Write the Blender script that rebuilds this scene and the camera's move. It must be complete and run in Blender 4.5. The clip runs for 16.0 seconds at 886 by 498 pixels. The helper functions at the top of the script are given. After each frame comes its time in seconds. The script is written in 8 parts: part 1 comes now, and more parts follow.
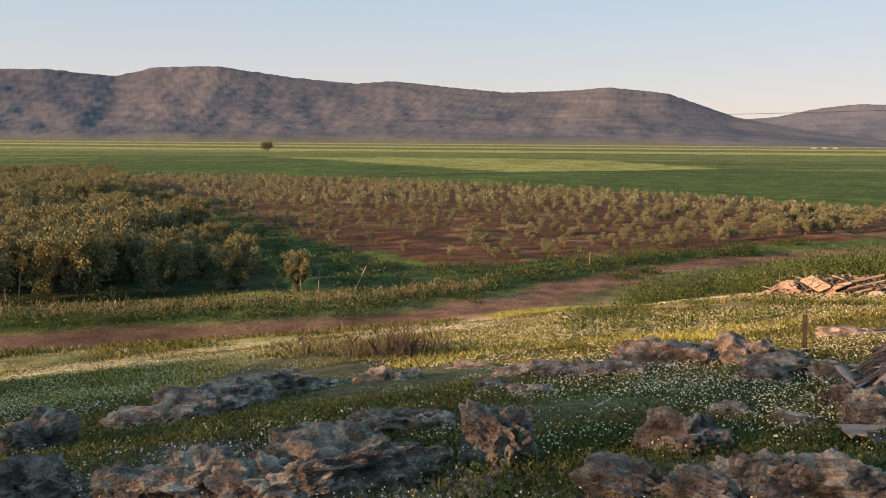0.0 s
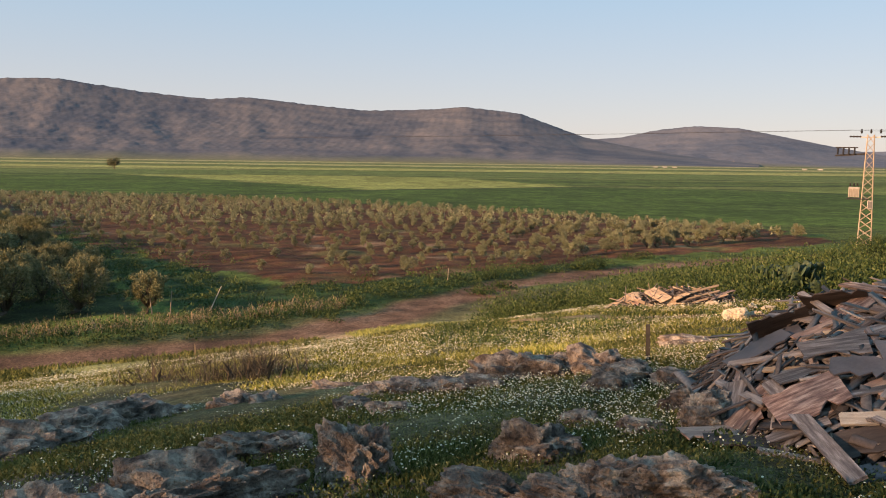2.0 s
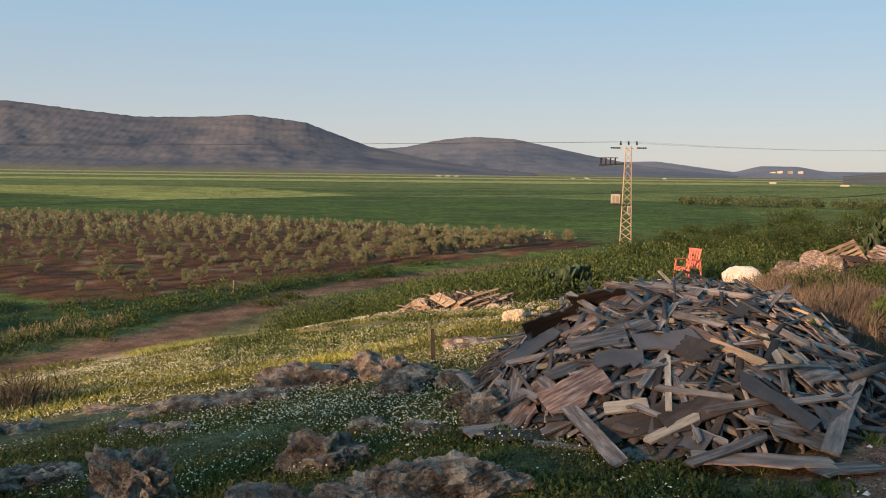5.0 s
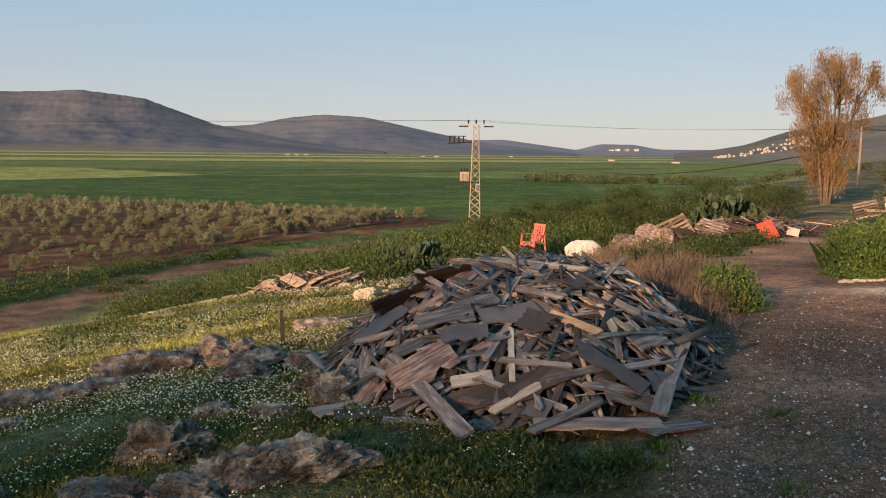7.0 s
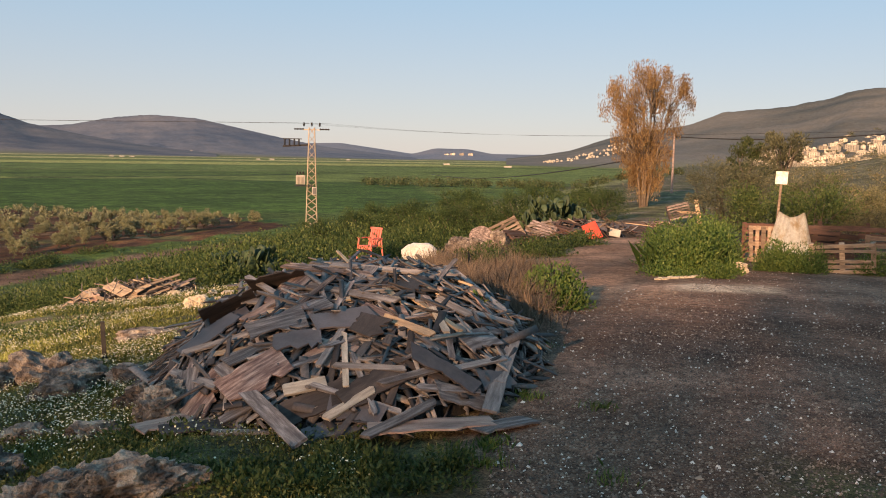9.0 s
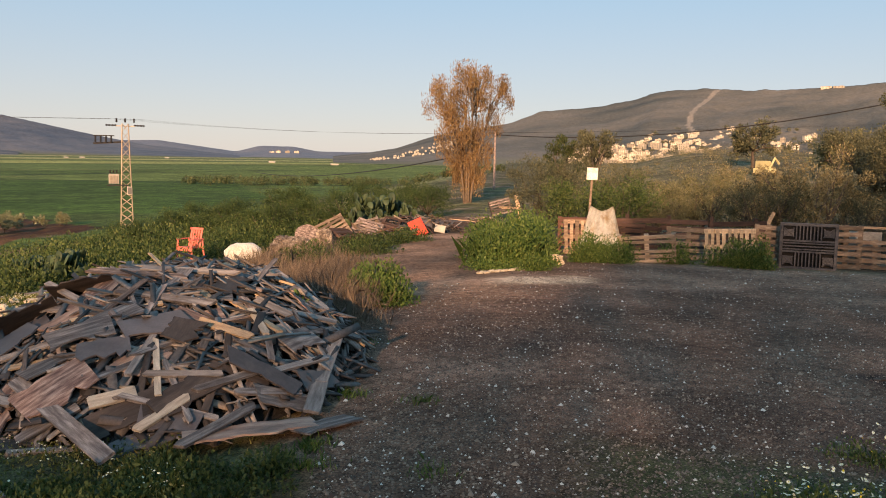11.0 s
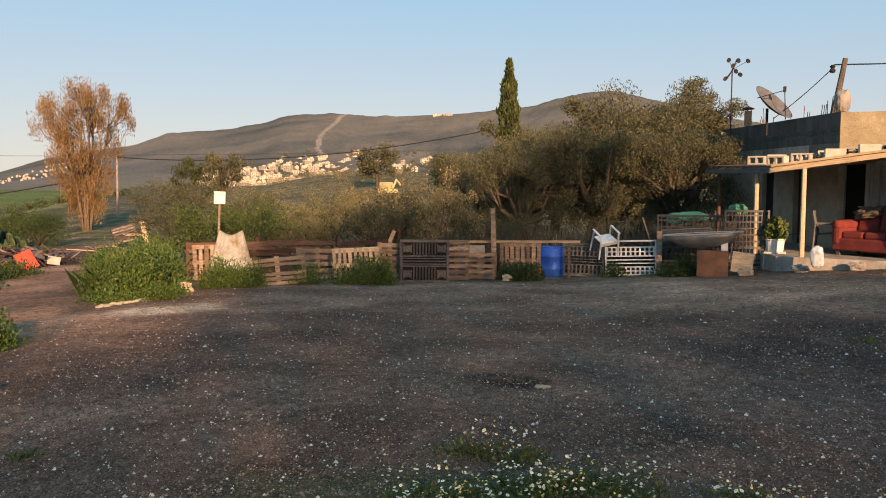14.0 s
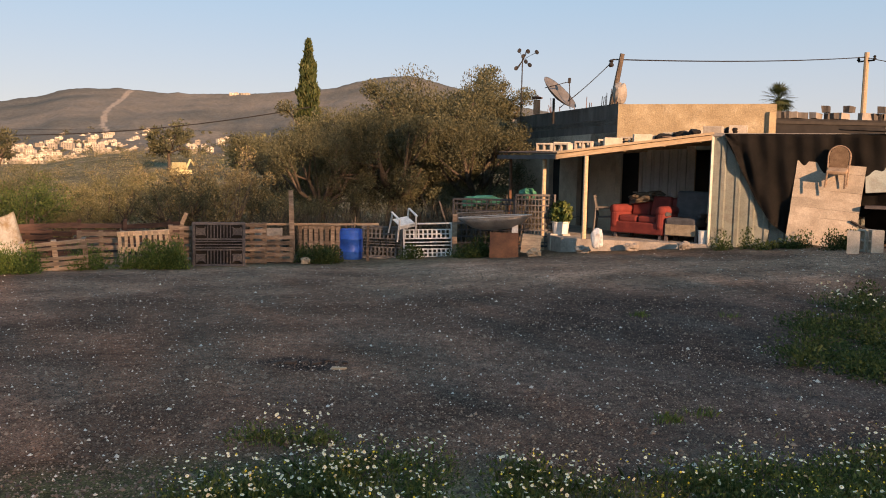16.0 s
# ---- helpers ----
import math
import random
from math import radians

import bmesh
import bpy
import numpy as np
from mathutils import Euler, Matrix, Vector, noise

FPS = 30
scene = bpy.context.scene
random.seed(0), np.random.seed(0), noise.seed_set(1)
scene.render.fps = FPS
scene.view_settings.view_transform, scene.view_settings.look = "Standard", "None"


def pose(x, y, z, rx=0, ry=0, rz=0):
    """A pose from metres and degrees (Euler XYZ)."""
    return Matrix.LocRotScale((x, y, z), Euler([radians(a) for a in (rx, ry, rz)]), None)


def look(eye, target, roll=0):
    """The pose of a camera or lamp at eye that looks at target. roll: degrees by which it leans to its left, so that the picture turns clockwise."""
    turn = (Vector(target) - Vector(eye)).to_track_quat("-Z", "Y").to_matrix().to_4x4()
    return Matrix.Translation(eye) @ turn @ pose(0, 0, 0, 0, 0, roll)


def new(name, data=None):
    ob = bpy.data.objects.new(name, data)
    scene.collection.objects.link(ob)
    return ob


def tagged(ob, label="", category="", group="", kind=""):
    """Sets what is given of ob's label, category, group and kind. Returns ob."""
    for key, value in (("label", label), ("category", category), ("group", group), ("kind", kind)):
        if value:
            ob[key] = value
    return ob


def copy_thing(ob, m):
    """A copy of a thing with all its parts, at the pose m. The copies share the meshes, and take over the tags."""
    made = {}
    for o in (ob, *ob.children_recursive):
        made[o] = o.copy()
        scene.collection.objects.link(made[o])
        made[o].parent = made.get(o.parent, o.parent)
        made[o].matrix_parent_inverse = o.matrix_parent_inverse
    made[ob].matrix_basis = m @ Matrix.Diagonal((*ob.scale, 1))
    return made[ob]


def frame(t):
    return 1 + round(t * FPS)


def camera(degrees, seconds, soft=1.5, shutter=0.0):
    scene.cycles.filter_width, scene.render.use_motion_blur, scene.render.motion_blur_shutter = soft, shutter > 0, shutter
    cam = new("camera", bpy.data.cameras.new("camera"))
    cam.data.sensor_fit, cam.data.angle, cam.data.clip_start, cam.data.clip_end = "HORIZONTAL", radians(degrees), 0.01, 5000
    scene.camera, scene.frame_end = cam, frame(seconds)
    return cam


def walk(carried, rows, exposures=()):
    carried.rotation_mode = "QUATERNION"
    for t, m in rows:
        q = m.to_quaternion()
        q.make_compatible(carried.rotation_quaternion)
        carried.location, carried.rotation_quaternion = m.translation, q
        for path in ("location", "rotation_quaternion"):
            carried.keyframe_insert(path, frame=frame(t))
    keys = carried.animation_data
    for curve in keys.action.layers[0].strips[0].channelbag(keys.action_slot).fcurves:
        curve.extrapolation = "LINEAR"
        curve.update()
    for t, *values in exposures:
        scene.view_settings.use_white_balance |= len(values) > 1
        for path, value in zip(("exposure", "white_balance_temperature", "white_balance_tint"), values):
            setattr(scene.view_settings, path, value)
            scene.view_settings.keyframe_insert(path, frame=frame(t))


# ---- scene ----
# ---- the camera and its walk: a turn on the spot, arm's length round the body ----
cam = camera(55.2, 16.0, soft=1.0)
ROWS = [
    (0.0, 0.017, 0.256, 1.590, 0.00, -7.29, -0.48),
    (0.5, 0.024, 0.249, 1.591, -2.29, -6.94, -0.53),
    (1.0, 0.032, 0.249, 1.595, -4.88, -6.62, -0.62),
    (1.5, 0.037, 0.245, 1.595, -7.25, -6.27, -0.75),
    (2.0, 0.044, 0.243, 1.593, -9.49, -6.00, -0.80),
    (2.5, 0.049, 0.240, 1.592, -12.06, -5.67, -0.98),
    (3.0, 0.058, 0.246, 1.595, -14.51, -5.47, -0.96),
    (3.5, 0.065, 0.249, 1.596, -16.78, -5.29, -0.78),
    (4.0, 0.067, 0.242, 1.594, -19.07, -5.06, -0.82),
    (6.5, 0.094, 0.205, 1.598, -31.20, -6.25, -0.70),
    (7.0, 0.104, 0.200, 1.598, -33.83, -6.51, -0.73),
    (7.5, 0.106, 0.194, 1.599, -36.84, -6.54, -0.97),
    (8.0, 0.119, 0.193, 1.601, -39.72, -6.58, -1.10),
    (10.5, 0.190, 0.171, 1.602, -52.96, -5.64, -1.02),
    (11.0, 0.208, 0.154, 1.600, -56.35, -6.05, -1.03),
    (11.5, 0.237, 0.142, 1.601, -59.56, -6.47, -0.96),
    (12.0, 0.255, 0.117, 1.607, -63.64, -6.20, -0.85),
    (12.5, 0.265, 0.094, 1.607, -68.10, -5.47, -0.92),
    (13.0, 0.256, 0.078, 1.613, -71.94, -4.74, -0.83),
    (13.5, 0.254, 0.065, 1.613, -76.37, -4.34, -0.62),
    (14.0, 0.254, 0.040, 1.620, -80.70, -4.24, -0.37),
    (14.5, 0.261, 0.022, 1.615, -84.75, -4.22, -0.30),
    (15.0, 0.255, 0.005, 1.617, -88.67, -4.44, -0.52),
    (15.5, 0.265, 0.001, 1.609, -91.85, -4.92, -0.90),
    (16.0, 0.280, -0.006, 1.605, -94.07, -5.19, -1.22),
]
walk(cam, [(t, pose(x, y, z, 90 + pitch, roll, yaw)) for t, x, y, z, yaw, pitch, roll in ROWS],
     exposures=[(0.0, 0.86, 9600, 34), (1.5, 0.83, 9150, 33), (3.0, 0.71, 8750, 29), (4.0, 0.64, 8450, 26), (6.5, 0.54, 8300, 24), (8.0, 0.66, 8700, 30), (10.5, 0.68, 8650, 26), (11.5, 0.74, 9050, 32),
                (12.5, 0.75, 9450, 34), (13.5, 0.74, 9000, 27), (14.5, 0.74, 8900, 29), (16.0, 0.76, 9150, 34)])

# ---- world, sun ----
SUN_AZ, SUN_EL = 246.0, 14.0
world = bpy.data.worlds.new("sky")
scene.world = world
world.use_nodes = True
wn = world.node_tree.nodes
sky = wn.new("ShaderNodeTexSky")
sky.sky_type, sky.sun_disc = "NISHITA", False
sky.sun_elevation, sky.sun_rotation = radians(SUN_EL), radians(SUN_AZ)
sky.air_density, sky.dust_density, sky.ozone_density = 1.0, 0.3, 4.0
wn["Background"].inputs["Strength"].default_value = 0.10
# evening haze: paler towards the horizon, all round
wc, ws, wr, wh, wm = (wn.new(k) for k in ("ShaderNodeTexCoord", "ShaderNodeSeparateXYZ", "ShaderNodeMapRange", "ShaderNodeMix", "ShaderNodeMix"))
wr.inputs["From Max"].default_value = .27
wh.data_type = wm.data_type = "RGBA"
wh.inputs["A"].default_value, wh.inputs["B"].default_value = (3.35, 4.15, 4.8, 1), (1.2, 3.78, 6.2, 1)
wm.inputs["Factor"].default_value = .78
for a, b in ((wc.outputs["Generated"], ws.inputs[0]), (ws.outputs["Z"], wr.inputs["Value"]), (wr.outputs[0], wh.inputs["Factor"]), (wh.outputs["Result"], wm.inputs["B"]), (sky.outputs["Color"], wm.inputs["A"]), (wm.outputs["Result"], wn["Background"].inputs["Color"])):
    world.node_tree.links.new(a, b)
sun = new("sun", bpy.data.lights.new("sun", "SUN"))
sun.data.energy, sun.data.angle, sun.data.color = 5.0, radians(.8), (1.0, 0.76, 0.52)
SUN_DIR = Vector((math.sin(radians(SUN_AZ)) * math.cos(radians(SUN_EL)), math.cos(radians(SUN_AZ)) * math.cos(radians(SUN_EL)), math.sin(radians(SUN_EL))))
sun.matrix_world = look(SUN_DIR * 60, (0, 0, 0))

# ---- small tools ----
rng = np.random.default_rng(7)


def smooth(a, b, x):
    t = np.clip((np.asarray(x, float) - a) / (b - a), 0, 1)
    return t * t * (3 - 2 * t)


def ground_z(x, y):
    """Height of the land: a yard on a shelf that falls away to the plain on its north-west side."""
    x, y = np.asarray(x, float), np.asarray(y, float)
    s, d = -.48 * x + .876 * y, np.hypot(x, y)
    p = np.interp(s, [0, 3, 6, 8, 10, 14, 17, 20, 25, 28, 60], [0, -.12, -.5, -.9, -1.3, -2.1, -2.85, -3.6, -4.7, -5, -5.1])
    yard = -.035 * np.clip(d - 6, 0, 17 + 11 * smooth(0, 12, y)) * (1 - smooth(6, 16, s))
    az = np.degrees(np.arctan2(x, y))
    rise = smooth(64, 74, az) * smooth(45, 190, d) * 5 * (1 - smooth(0, 10, s))
    right = .085 * np.clip(-y, 0, 9) * smooth(6, 14, x) * (1 - smooth(40, 60, d))
    return p + yard + rise + right


def gz(x, y):
    return float(ground_z(x, y))


def polar(az, d):
    return d * math.sin(radians(az)), d * math.cos(radians(az))


def spot(az, d, z=None, turn=0.0, tilt=0.0, lift=0.0):
    """A pose on the ground at a bearing and distance; local x runs to the right of one who looks there, local y away."""
    x, y = polar(az, d)
    return pose(x, y, (gz(x, y) if z is None else z) + lift, 0, 0, -az + turn) @ pose(0, 0, 0, tilt)


def wave(x, y, k, seed=0):
    """Smooth cheap noise of a few crossed waves, about -1 to 1."""
    r = np.random.default_rng(seed)
    out = 0
    for _ in range(7):
        a, b = r.uniform(0, 2 * np.pi, 2)
        f = k * r.uniform(.5, 1.9)
        out = out + np.sin((np.cos(a) * x + np.sin(a) * y) * f + b + 1.3 * np.sin((np.sin(a) * x - np.cos(a) * y) * f * .6 + b * 2))
    return out / 4


def poly_mask(x, y, pts):
    inside = np.zeros(np.shape(x), bool)
    for (x0, y0), (x1, y1) in zip(pts, pts[1:] + pts[:1]):
        cross = ((y0 > y) != (y1 > y)) & (x < (x1 - x0) * (y - y0) / (y1 - y0 + 1e-12) + x0)
        inside ^= cross
    return inside


def line_dist(x, y, pts):
    best = np.full(np.shape(x), 1e9)
    for (x0, y0), (x1, y1) in zip(pts, pts[1:]):
        dx, dy = x1 - x0, y1 - y0
        t = np.clip(((x - x0) * dx + (y - y0) * dy) / (dx * dx + dy * dy), 0, 1)
        best = np.minimum(best, np.hypot(x - x0 - t * dx, y - y0 - t * dy))
    return best


def mesh_np(name, verts, faces, mat, smooth_shade=False):
    """A mesh from an array of vertices and an array of faces with as many corners each."""
    verts, faces = np.asarray(verts, np.float32), np.asarray(faces, np.int32)
    me = bpy.data.meshes.new(name)
    n, k = faces.shape
    me.vertices.add(len(verts))
    me.vertices.foreach_set("co", verts.ravel())
    me.loops.add(n * k)
    me.loops.foreach_set("vertex_index", faces.ravel())
    me.polygons.add(n)
    me.polygons.foreach_set("loop_start", np.arange(0, n * k, k, dtype=np.int32))
    me.polygons.foreach_set("loop_total", np.full(n, k, np.int32))
    if smooth_shade:
        me.polygons.foreach_set("use_smooth", np.ones(n, bool))
    me.update(calc_edges=True)
    me.materials.append(mat)
    return me


def under(ob, parent):
    ob.parent = parent
    return ob


def empty(name, m, label="", category="", group="", kind=""):
    ob = new(name)
    ob.matrix_basis = m
    ob.empty_display_size = .2
    return tagged(ob, label, category, group, kind)


def part(name, bm, mat, parent=None, label="", smooth_shade=False, m=None):
    """Links a bmesh as one mesh object, under a thing if one is given."""
    me = bpy.data.meshes.new(name)
    bm.normal_update()
    bm.to_mesh(me)
    bm.free()
    for p in me.polygons:
        p.use_smooth = smooth_shade
    me.materials.append(mat)
    ob = new(name, me)
    if m is not None:
        ob.matrix_basis = m
    if parent is not None:
        ob.parent = parent
    if label:
        ob["label"] = label
    return ob


def add_box(bm, size, m=None, taper=1.0, jitter=0.0, r=None):
    """A box of that size about the origin, moved by m."""
    sx, sy, sz = (v / 2 for v in size)
    vs = []
    for z in (-sz, sz):
        k = taper if z > 0 else 1.0
        for x, y in ((-sx, -sy), (sx, -sy), (sx, sy), (-sx, sy)):
            co = Vector((x * k, y * k, z))
            if jitter:
                co += Vector(r.uniform(-jitter, jitter, 3))
            vs.append(bm.verts.new(m @ co if m is not None else co))
    for f in ((3, 2, 1, 0), (4, 5, 6, 7), (0, 1, 5, 4), (1, 2, 6, 5), (2, 3, 7, 6), (3, 0, 4, 7)):
        bm.faces.new([vs[i] for i in f])
    return vs


def box(size, m=None, bevel=0.0, **kw):
    bm = bmesh.new()
    add_box(bm, size, m, **kw)
    if bevel:
        bmesh.ops.bevel(bm, geom=bm.edges[:], offset=bevel, segments=2, affect="EDGES", profile=.5)
    return bm


def add_tube(bm, pts, radii, sides=8, cap=True):
    """A tapered tube along a line of points."""
    rings = []
    pts = [Vector(p) for p in pts]
    for i, p in enumerate(pts):
        d = (pts[min(i + 1, len(pts) - 1)] - pts[max(i - 1, 0)]).normalized()
        a = d.orthogonal().normalized() if abs(d.z) > .9 else d.cross(Vector((0, 0, 1))).normalized()
        if abs(d.z) > .9:
            a = (Vector((1, 0, 0)) - d * d.x).normalized()
        b = d.cross(a)
        r = radii[i] if hasattr(radii, "__len__") else radii
        rings.append([bm.verts.new(p + (a * math.cos(k) + b * math.sin(k)) * r) for k in np.arange(sides) * 2 * math.pi / sides])
    for r0, r1 in zip(rings, rings[1:]):
        for k in range(sides):
            bm.faces.new((r0[k], r0[(k + 1) % sides], r1[(k + 1) % sides], r1[k]))
    if cap:
        bm.faces.new(rings[0][::-1])
        bm.faces.new(rings[-1])


def tube(pts, radii, sides=8, cap=True):
    bm = bmesh.new()
    add_tube(bm, pts, radii, sides, cap)
    return bm


def add_lathe(bm, profile, sides=20, m=None):
    """A turned form: profile of (radius, height)."""
    rings = []
    for r, z in profile:
        ring = []
        for k in range(sides):
            co = Vector((r * math.cos(2 * math.pi * k / sides), r * math.sin(2 * math.pi * k / sides), z))
            ring.append(bm.verts.new(m @ co if m is not None else co))
        rings.append(ring)
    for r0, r1 in zip(rings, rings[1:]):
        for k in range(sides):
            bm.faces.new((r0[k], r0[(k + 1) % sides], r1[(k + 1) % sides], r1[k]))
    bm.faces.new(rings[0][::-1])
    bm.faces.new(rings[-1])


def lathe(profile, sides=20, m=None):
    bm = bmesh.new()
    add_lathe(bm, profile, sides, m)
    bmesh.ops.recalc_face_normals(bm, faces=bm.faces[:])
    return bm


def slab(corners, z0, z1):
    """A prism over a polygon; z0 and z1 are numbers or one height a corner."""
    bm = bmesh.new()
    n = len(corners)
    lo = [bm.verts.new((x, y, z0[i] if hasattr(z0, "__len__") else z0)) for i, (x, y) in enumerate(corners)]
    hi = [bm.verts.new((x, y, z1[i] if hasattr(z1, "__len__") else z1)) for i, (x, y) in enumerate(corners)]
    bm.faces.new(lo[::-1])
    bm.faces.new(hi)
    for i in range(n):
        j = (i + 1) % n
        bm.faces.new((lo[i], lo[j], hi[j], hi[i]))
    bmesh.ops.recalc_face_normals(bm, faces=bm.faces[:])
    return bm


# ---- materials ----
def tree_of(name):
    mat = bpy.data.materials.new(name)
    mat.use_nodes = True
    nt = mat.node_tree
    return mat, nt, nt.nodes["Principled BSDF"], nt.nodes, nt.links


def noise_of(nt, coord, scale, detail=6.0, rough=.6):
    n = nt.nodes.new("ShaderNodeTexNoise")
    n.inputs["Scale"].default_value, n.inputs["Detail"].default_value, n.inputs["Roughness"].default_value = scale, detail, rough
    nt.links.new(coord, n.inputs["Vector"])
    return n


def ramp_of(nt, fac, stops):
    r = nt.nodes.new("ShaderNodeValToRGB")
    e = r.color_ramp.elements
    while len(e) < len(stops):
        e.new(.5)
    for k, (p, c) in zip(e, stops):
        k.position, k.color = p, (*c, 1)
    nt.links.new(fac, r.inputs["Fac"])
    return r


def mix_of(nt, fac, a, b, mode="MIX"):
    m = nt.nodes.new("ShaderNodeMix")
    m.data_type, m.blend_type = "RGBA", mode
    for sock, v in ((m.inputs["Factor"], fac), (m.inputs["A"], a), (m.inputs["B"], b)):
        if isinstance(v, (int, float)):
            sock.default_value = v
        elif isinstance(v, tuple):
            sock.default_value = (*v, 1)
        else:
            nt.links.new(v, sock)
    return m.outputs["Result"]


def bump_of(nt, height, strength, distance, base=None):
    b = nt.nodes.new("ShaderNodeBump")
    b.inputs["Strength"].default_value, b.inputs["Distance"].default_value = strength, distance
    nt.links.new(height, b.inputs["Height"])
    if base is not None:
        nt.links.new(base, b.inputs["Normal"])
    return b.outputs["Normal"]


def shade(c, k):
    return tuple(min(1.0, v * k) for v in c)


def surface(name, stops, scale=4.0, grain=40.0, rough=.8, bump=.3, depth=.01, metal=0.0, vary=.25, stretch=None, dirt=None, dirt_amount=.5):
    """A weathered surface: broad patches from the colour stops, fine grain, a value that varies piece by piece, stains."""
    mat, nt, bsdf, nodes, links = tree_of(name)
    co = nodes.new("ShaderNodeTexCoord").outputs["Object"]
    if stretch:
        mp = nodes.new("ShaderNodeMapping")
        mp.inputs["Scale"].default_value = stretch
        links.new(co, mp.inputs["Vector"])
        co = mp.outputs["Vector"]
    info = nodes.new("ShaderNodeObjectInfo")
    add = nodes.new("ShaderNodeVectorMath")
    add.operation = "MULTIPLY_ADD"
    add.inputs[1].default_value = (1, 1, 1)
    links.new(co, add.inputs[0])
    mul = nodes.new("ShaderNodeMath")
    mul.operation = "MULTIPLY"
    mul.inputs[1].default_value = 37.0
    links.new(info.outputs["Random"], mul.inputs[0])
    links.new(mul.outputs[0], add.inputs[2])
    co = add.outputs[0]
    broad, fine = noise_of(nt, co, scale), noise_of(nt, co, grain, 4)
    col = ramp_of(nt, broad.outputs["Fac"], stops).outputs["Color"]
    g = ramp_of(nt, fine.outputs["Fac"], [(.25, (.62, .62, .62)), (.75, (1.2, 1.2, 1.2))]).outputs["Color"]
    col = mix_of(nt, .7, col, g, "MULTIPLY")
    if vary:
        v = ramp_of(nt, info.outputs["Random"], [(0, (1 - vary,) * 3), (1, (1 + vary,) * 3)]).outputs["Color"]
        col = mix_of(nt, 1.0, col, v, "MULTIPLY")
    if dirt:
        st = noise_of(nt, co, scale * 1.9, 8, .7)
        f = ramp_of(nt, st.outputs["Fac"], [(.48, (0, 0, 0)), (.68, (dirt_amount,) * 3)]).outputs["Color"]
        col = mix_of(nt, f, col, dirt)
    links.new(col, bsdf.inputs["Base Color"])
    rr = ramp_of(nt, fine.outputs["Fac"], [(.2, (max(0, rough - .12),) * 3), (.8, (min(1, rough + .1),) * 3)]).outputs["Color"]
    links.new(rr, bsdf.inputs["Roughness"])
    bsdf.inputs["Metallic"].default_value = metal
    bsdf.inputs["Specular IOR Level"].default_value = .3
    if bump:
        n1 = bump_of(nt, broad.outputs["Fac"], bump, depth * 2)
        links.new(bump_of(nt, fine.outputs["Fac"], bump, depth, n1), bsdf.inputs["Normal"])
    return mat


def foliage(name, a, b, c=None, patch=.6, trans=.3):
    """Leaves: each its own value between the colours, with broader patches."""
    mat, nt, bsdf, nodes, links = tree_of(name)
    geo = nodes.new("ShaderNodeNewGeometry")
    col = ramp_of(nt, geo.outputs["Random Per Island"], [(0, a), (.6, b), (1, c or b)]).outputs["Color"]
    big = noise_of(nt, geo.outputs["Position"], patch, 3)
    k = ramp_of(nt, big.outputs["Fac"], [(.3, (.7, .7, .7)), (.7, (1.25, 1.25, 1.25))]).outputs["Color"]
    col = mix_of(nt, 1.0, col, k, "MULTIPLY")
    links.new(col, bsdf.inputs["Base Color"])
    bsdf.inputs["Roughness"].default_value = .65
    bsdf.inputs["Specular IOR Level"].default_value = .25
    tr = nodes.new("ShaderNodeBsdfTranslucent")
    links.new(col, tr.inputs["Color"])
    mx = nodes.new("ShaderNodeMixShader")
    mx.inputs["Fac"].default_value = trans
    links.new(bsdf.outputs[0], mx.inputs[1])
    links.new(tr.outputs[0], mx.inputs[2])
    links.new(mx.outputs[0], nodes["Material Output"].inputs["Surface"])
    return mat


def land_material(name, fine_scale=9.0, depth=1.0):
    """Soil and grass: the base colour of each zone, broken up at three scales."""
    mat, nt, bsdf, nodes, links = tree_of(name)
    att = nodes.new("ShaderNodeAttribute")
    att.attribute_name = "zone"
    pos = nodes.new("ShaderNodeNewGeometry").outputs["Position"]
    a, b, c = noise_of(nt, pos, .05, 5), noise_of(nt, pos, .8, 6), noise_of(nt, pos, fine_scale, 6, .7)
    col = att.outputs["Color"]
    e = noise_of(nt, pos, fine_scale * 7, 3, .7)
    g = noise_of(nt, pos, .2, 5)
    for n, w in ((a, .25), (g, .3), (b, .3), (c, .5), (e, .7)):
        lo, hi = 1 - w * depth, 1 + w * depth
        k = ramp_of(nt, n.outputs["Fac"], [(.34, (lo,) * 3), (.66, (hi,) * 3)]).outputs["Color"]
        col = mix_of(nt, 1.0, col, k, "MULTIPLY")
    links.new(col, bsdf.inputs["Base Color"])
    bsdf.inputs["Roughness"].default_value = .95
    bsdf.inputs["Specular IOR Level"].default_value = .1
    n1 = bump_of(nt, b.outputs["Fac"], .5, .12)
    links.new(bump_of(nt, c.outputs["Fac"], .6, .03, n1), bsdf.inputs["Normal"])
    return mat


M_LAND = land_material("land")
M_HILL = land_material("hill scrub", .12, .3)
M_ROCK = surface("limestone", [(.36, (.10, .076, .064)), (.5, (.29, .222, .178)), (.62, (.56, .455, .36))], 7.0, 45, .92, 1.0, .05, vary=.2, dirt=(.05, .036, .031), dirt_amount=.6)
M_PALE_ROCK = surface("pale limestone", [(.3, (.36, .28, .195)), (.7, (.58, .475, .345))], 3.0, 22, .92, .8, .04)
M_OLD_WOOD = surface("grey weathered wood", [(.34, (.078, .054, .048)), (.5, (.178, .129, .113)), (.66, (.37, .282, .243))], 5.0, 60, .85, .5, .006, vary=.7, stretch=(1, 6, 6), dirt=(.05, .035, .03))
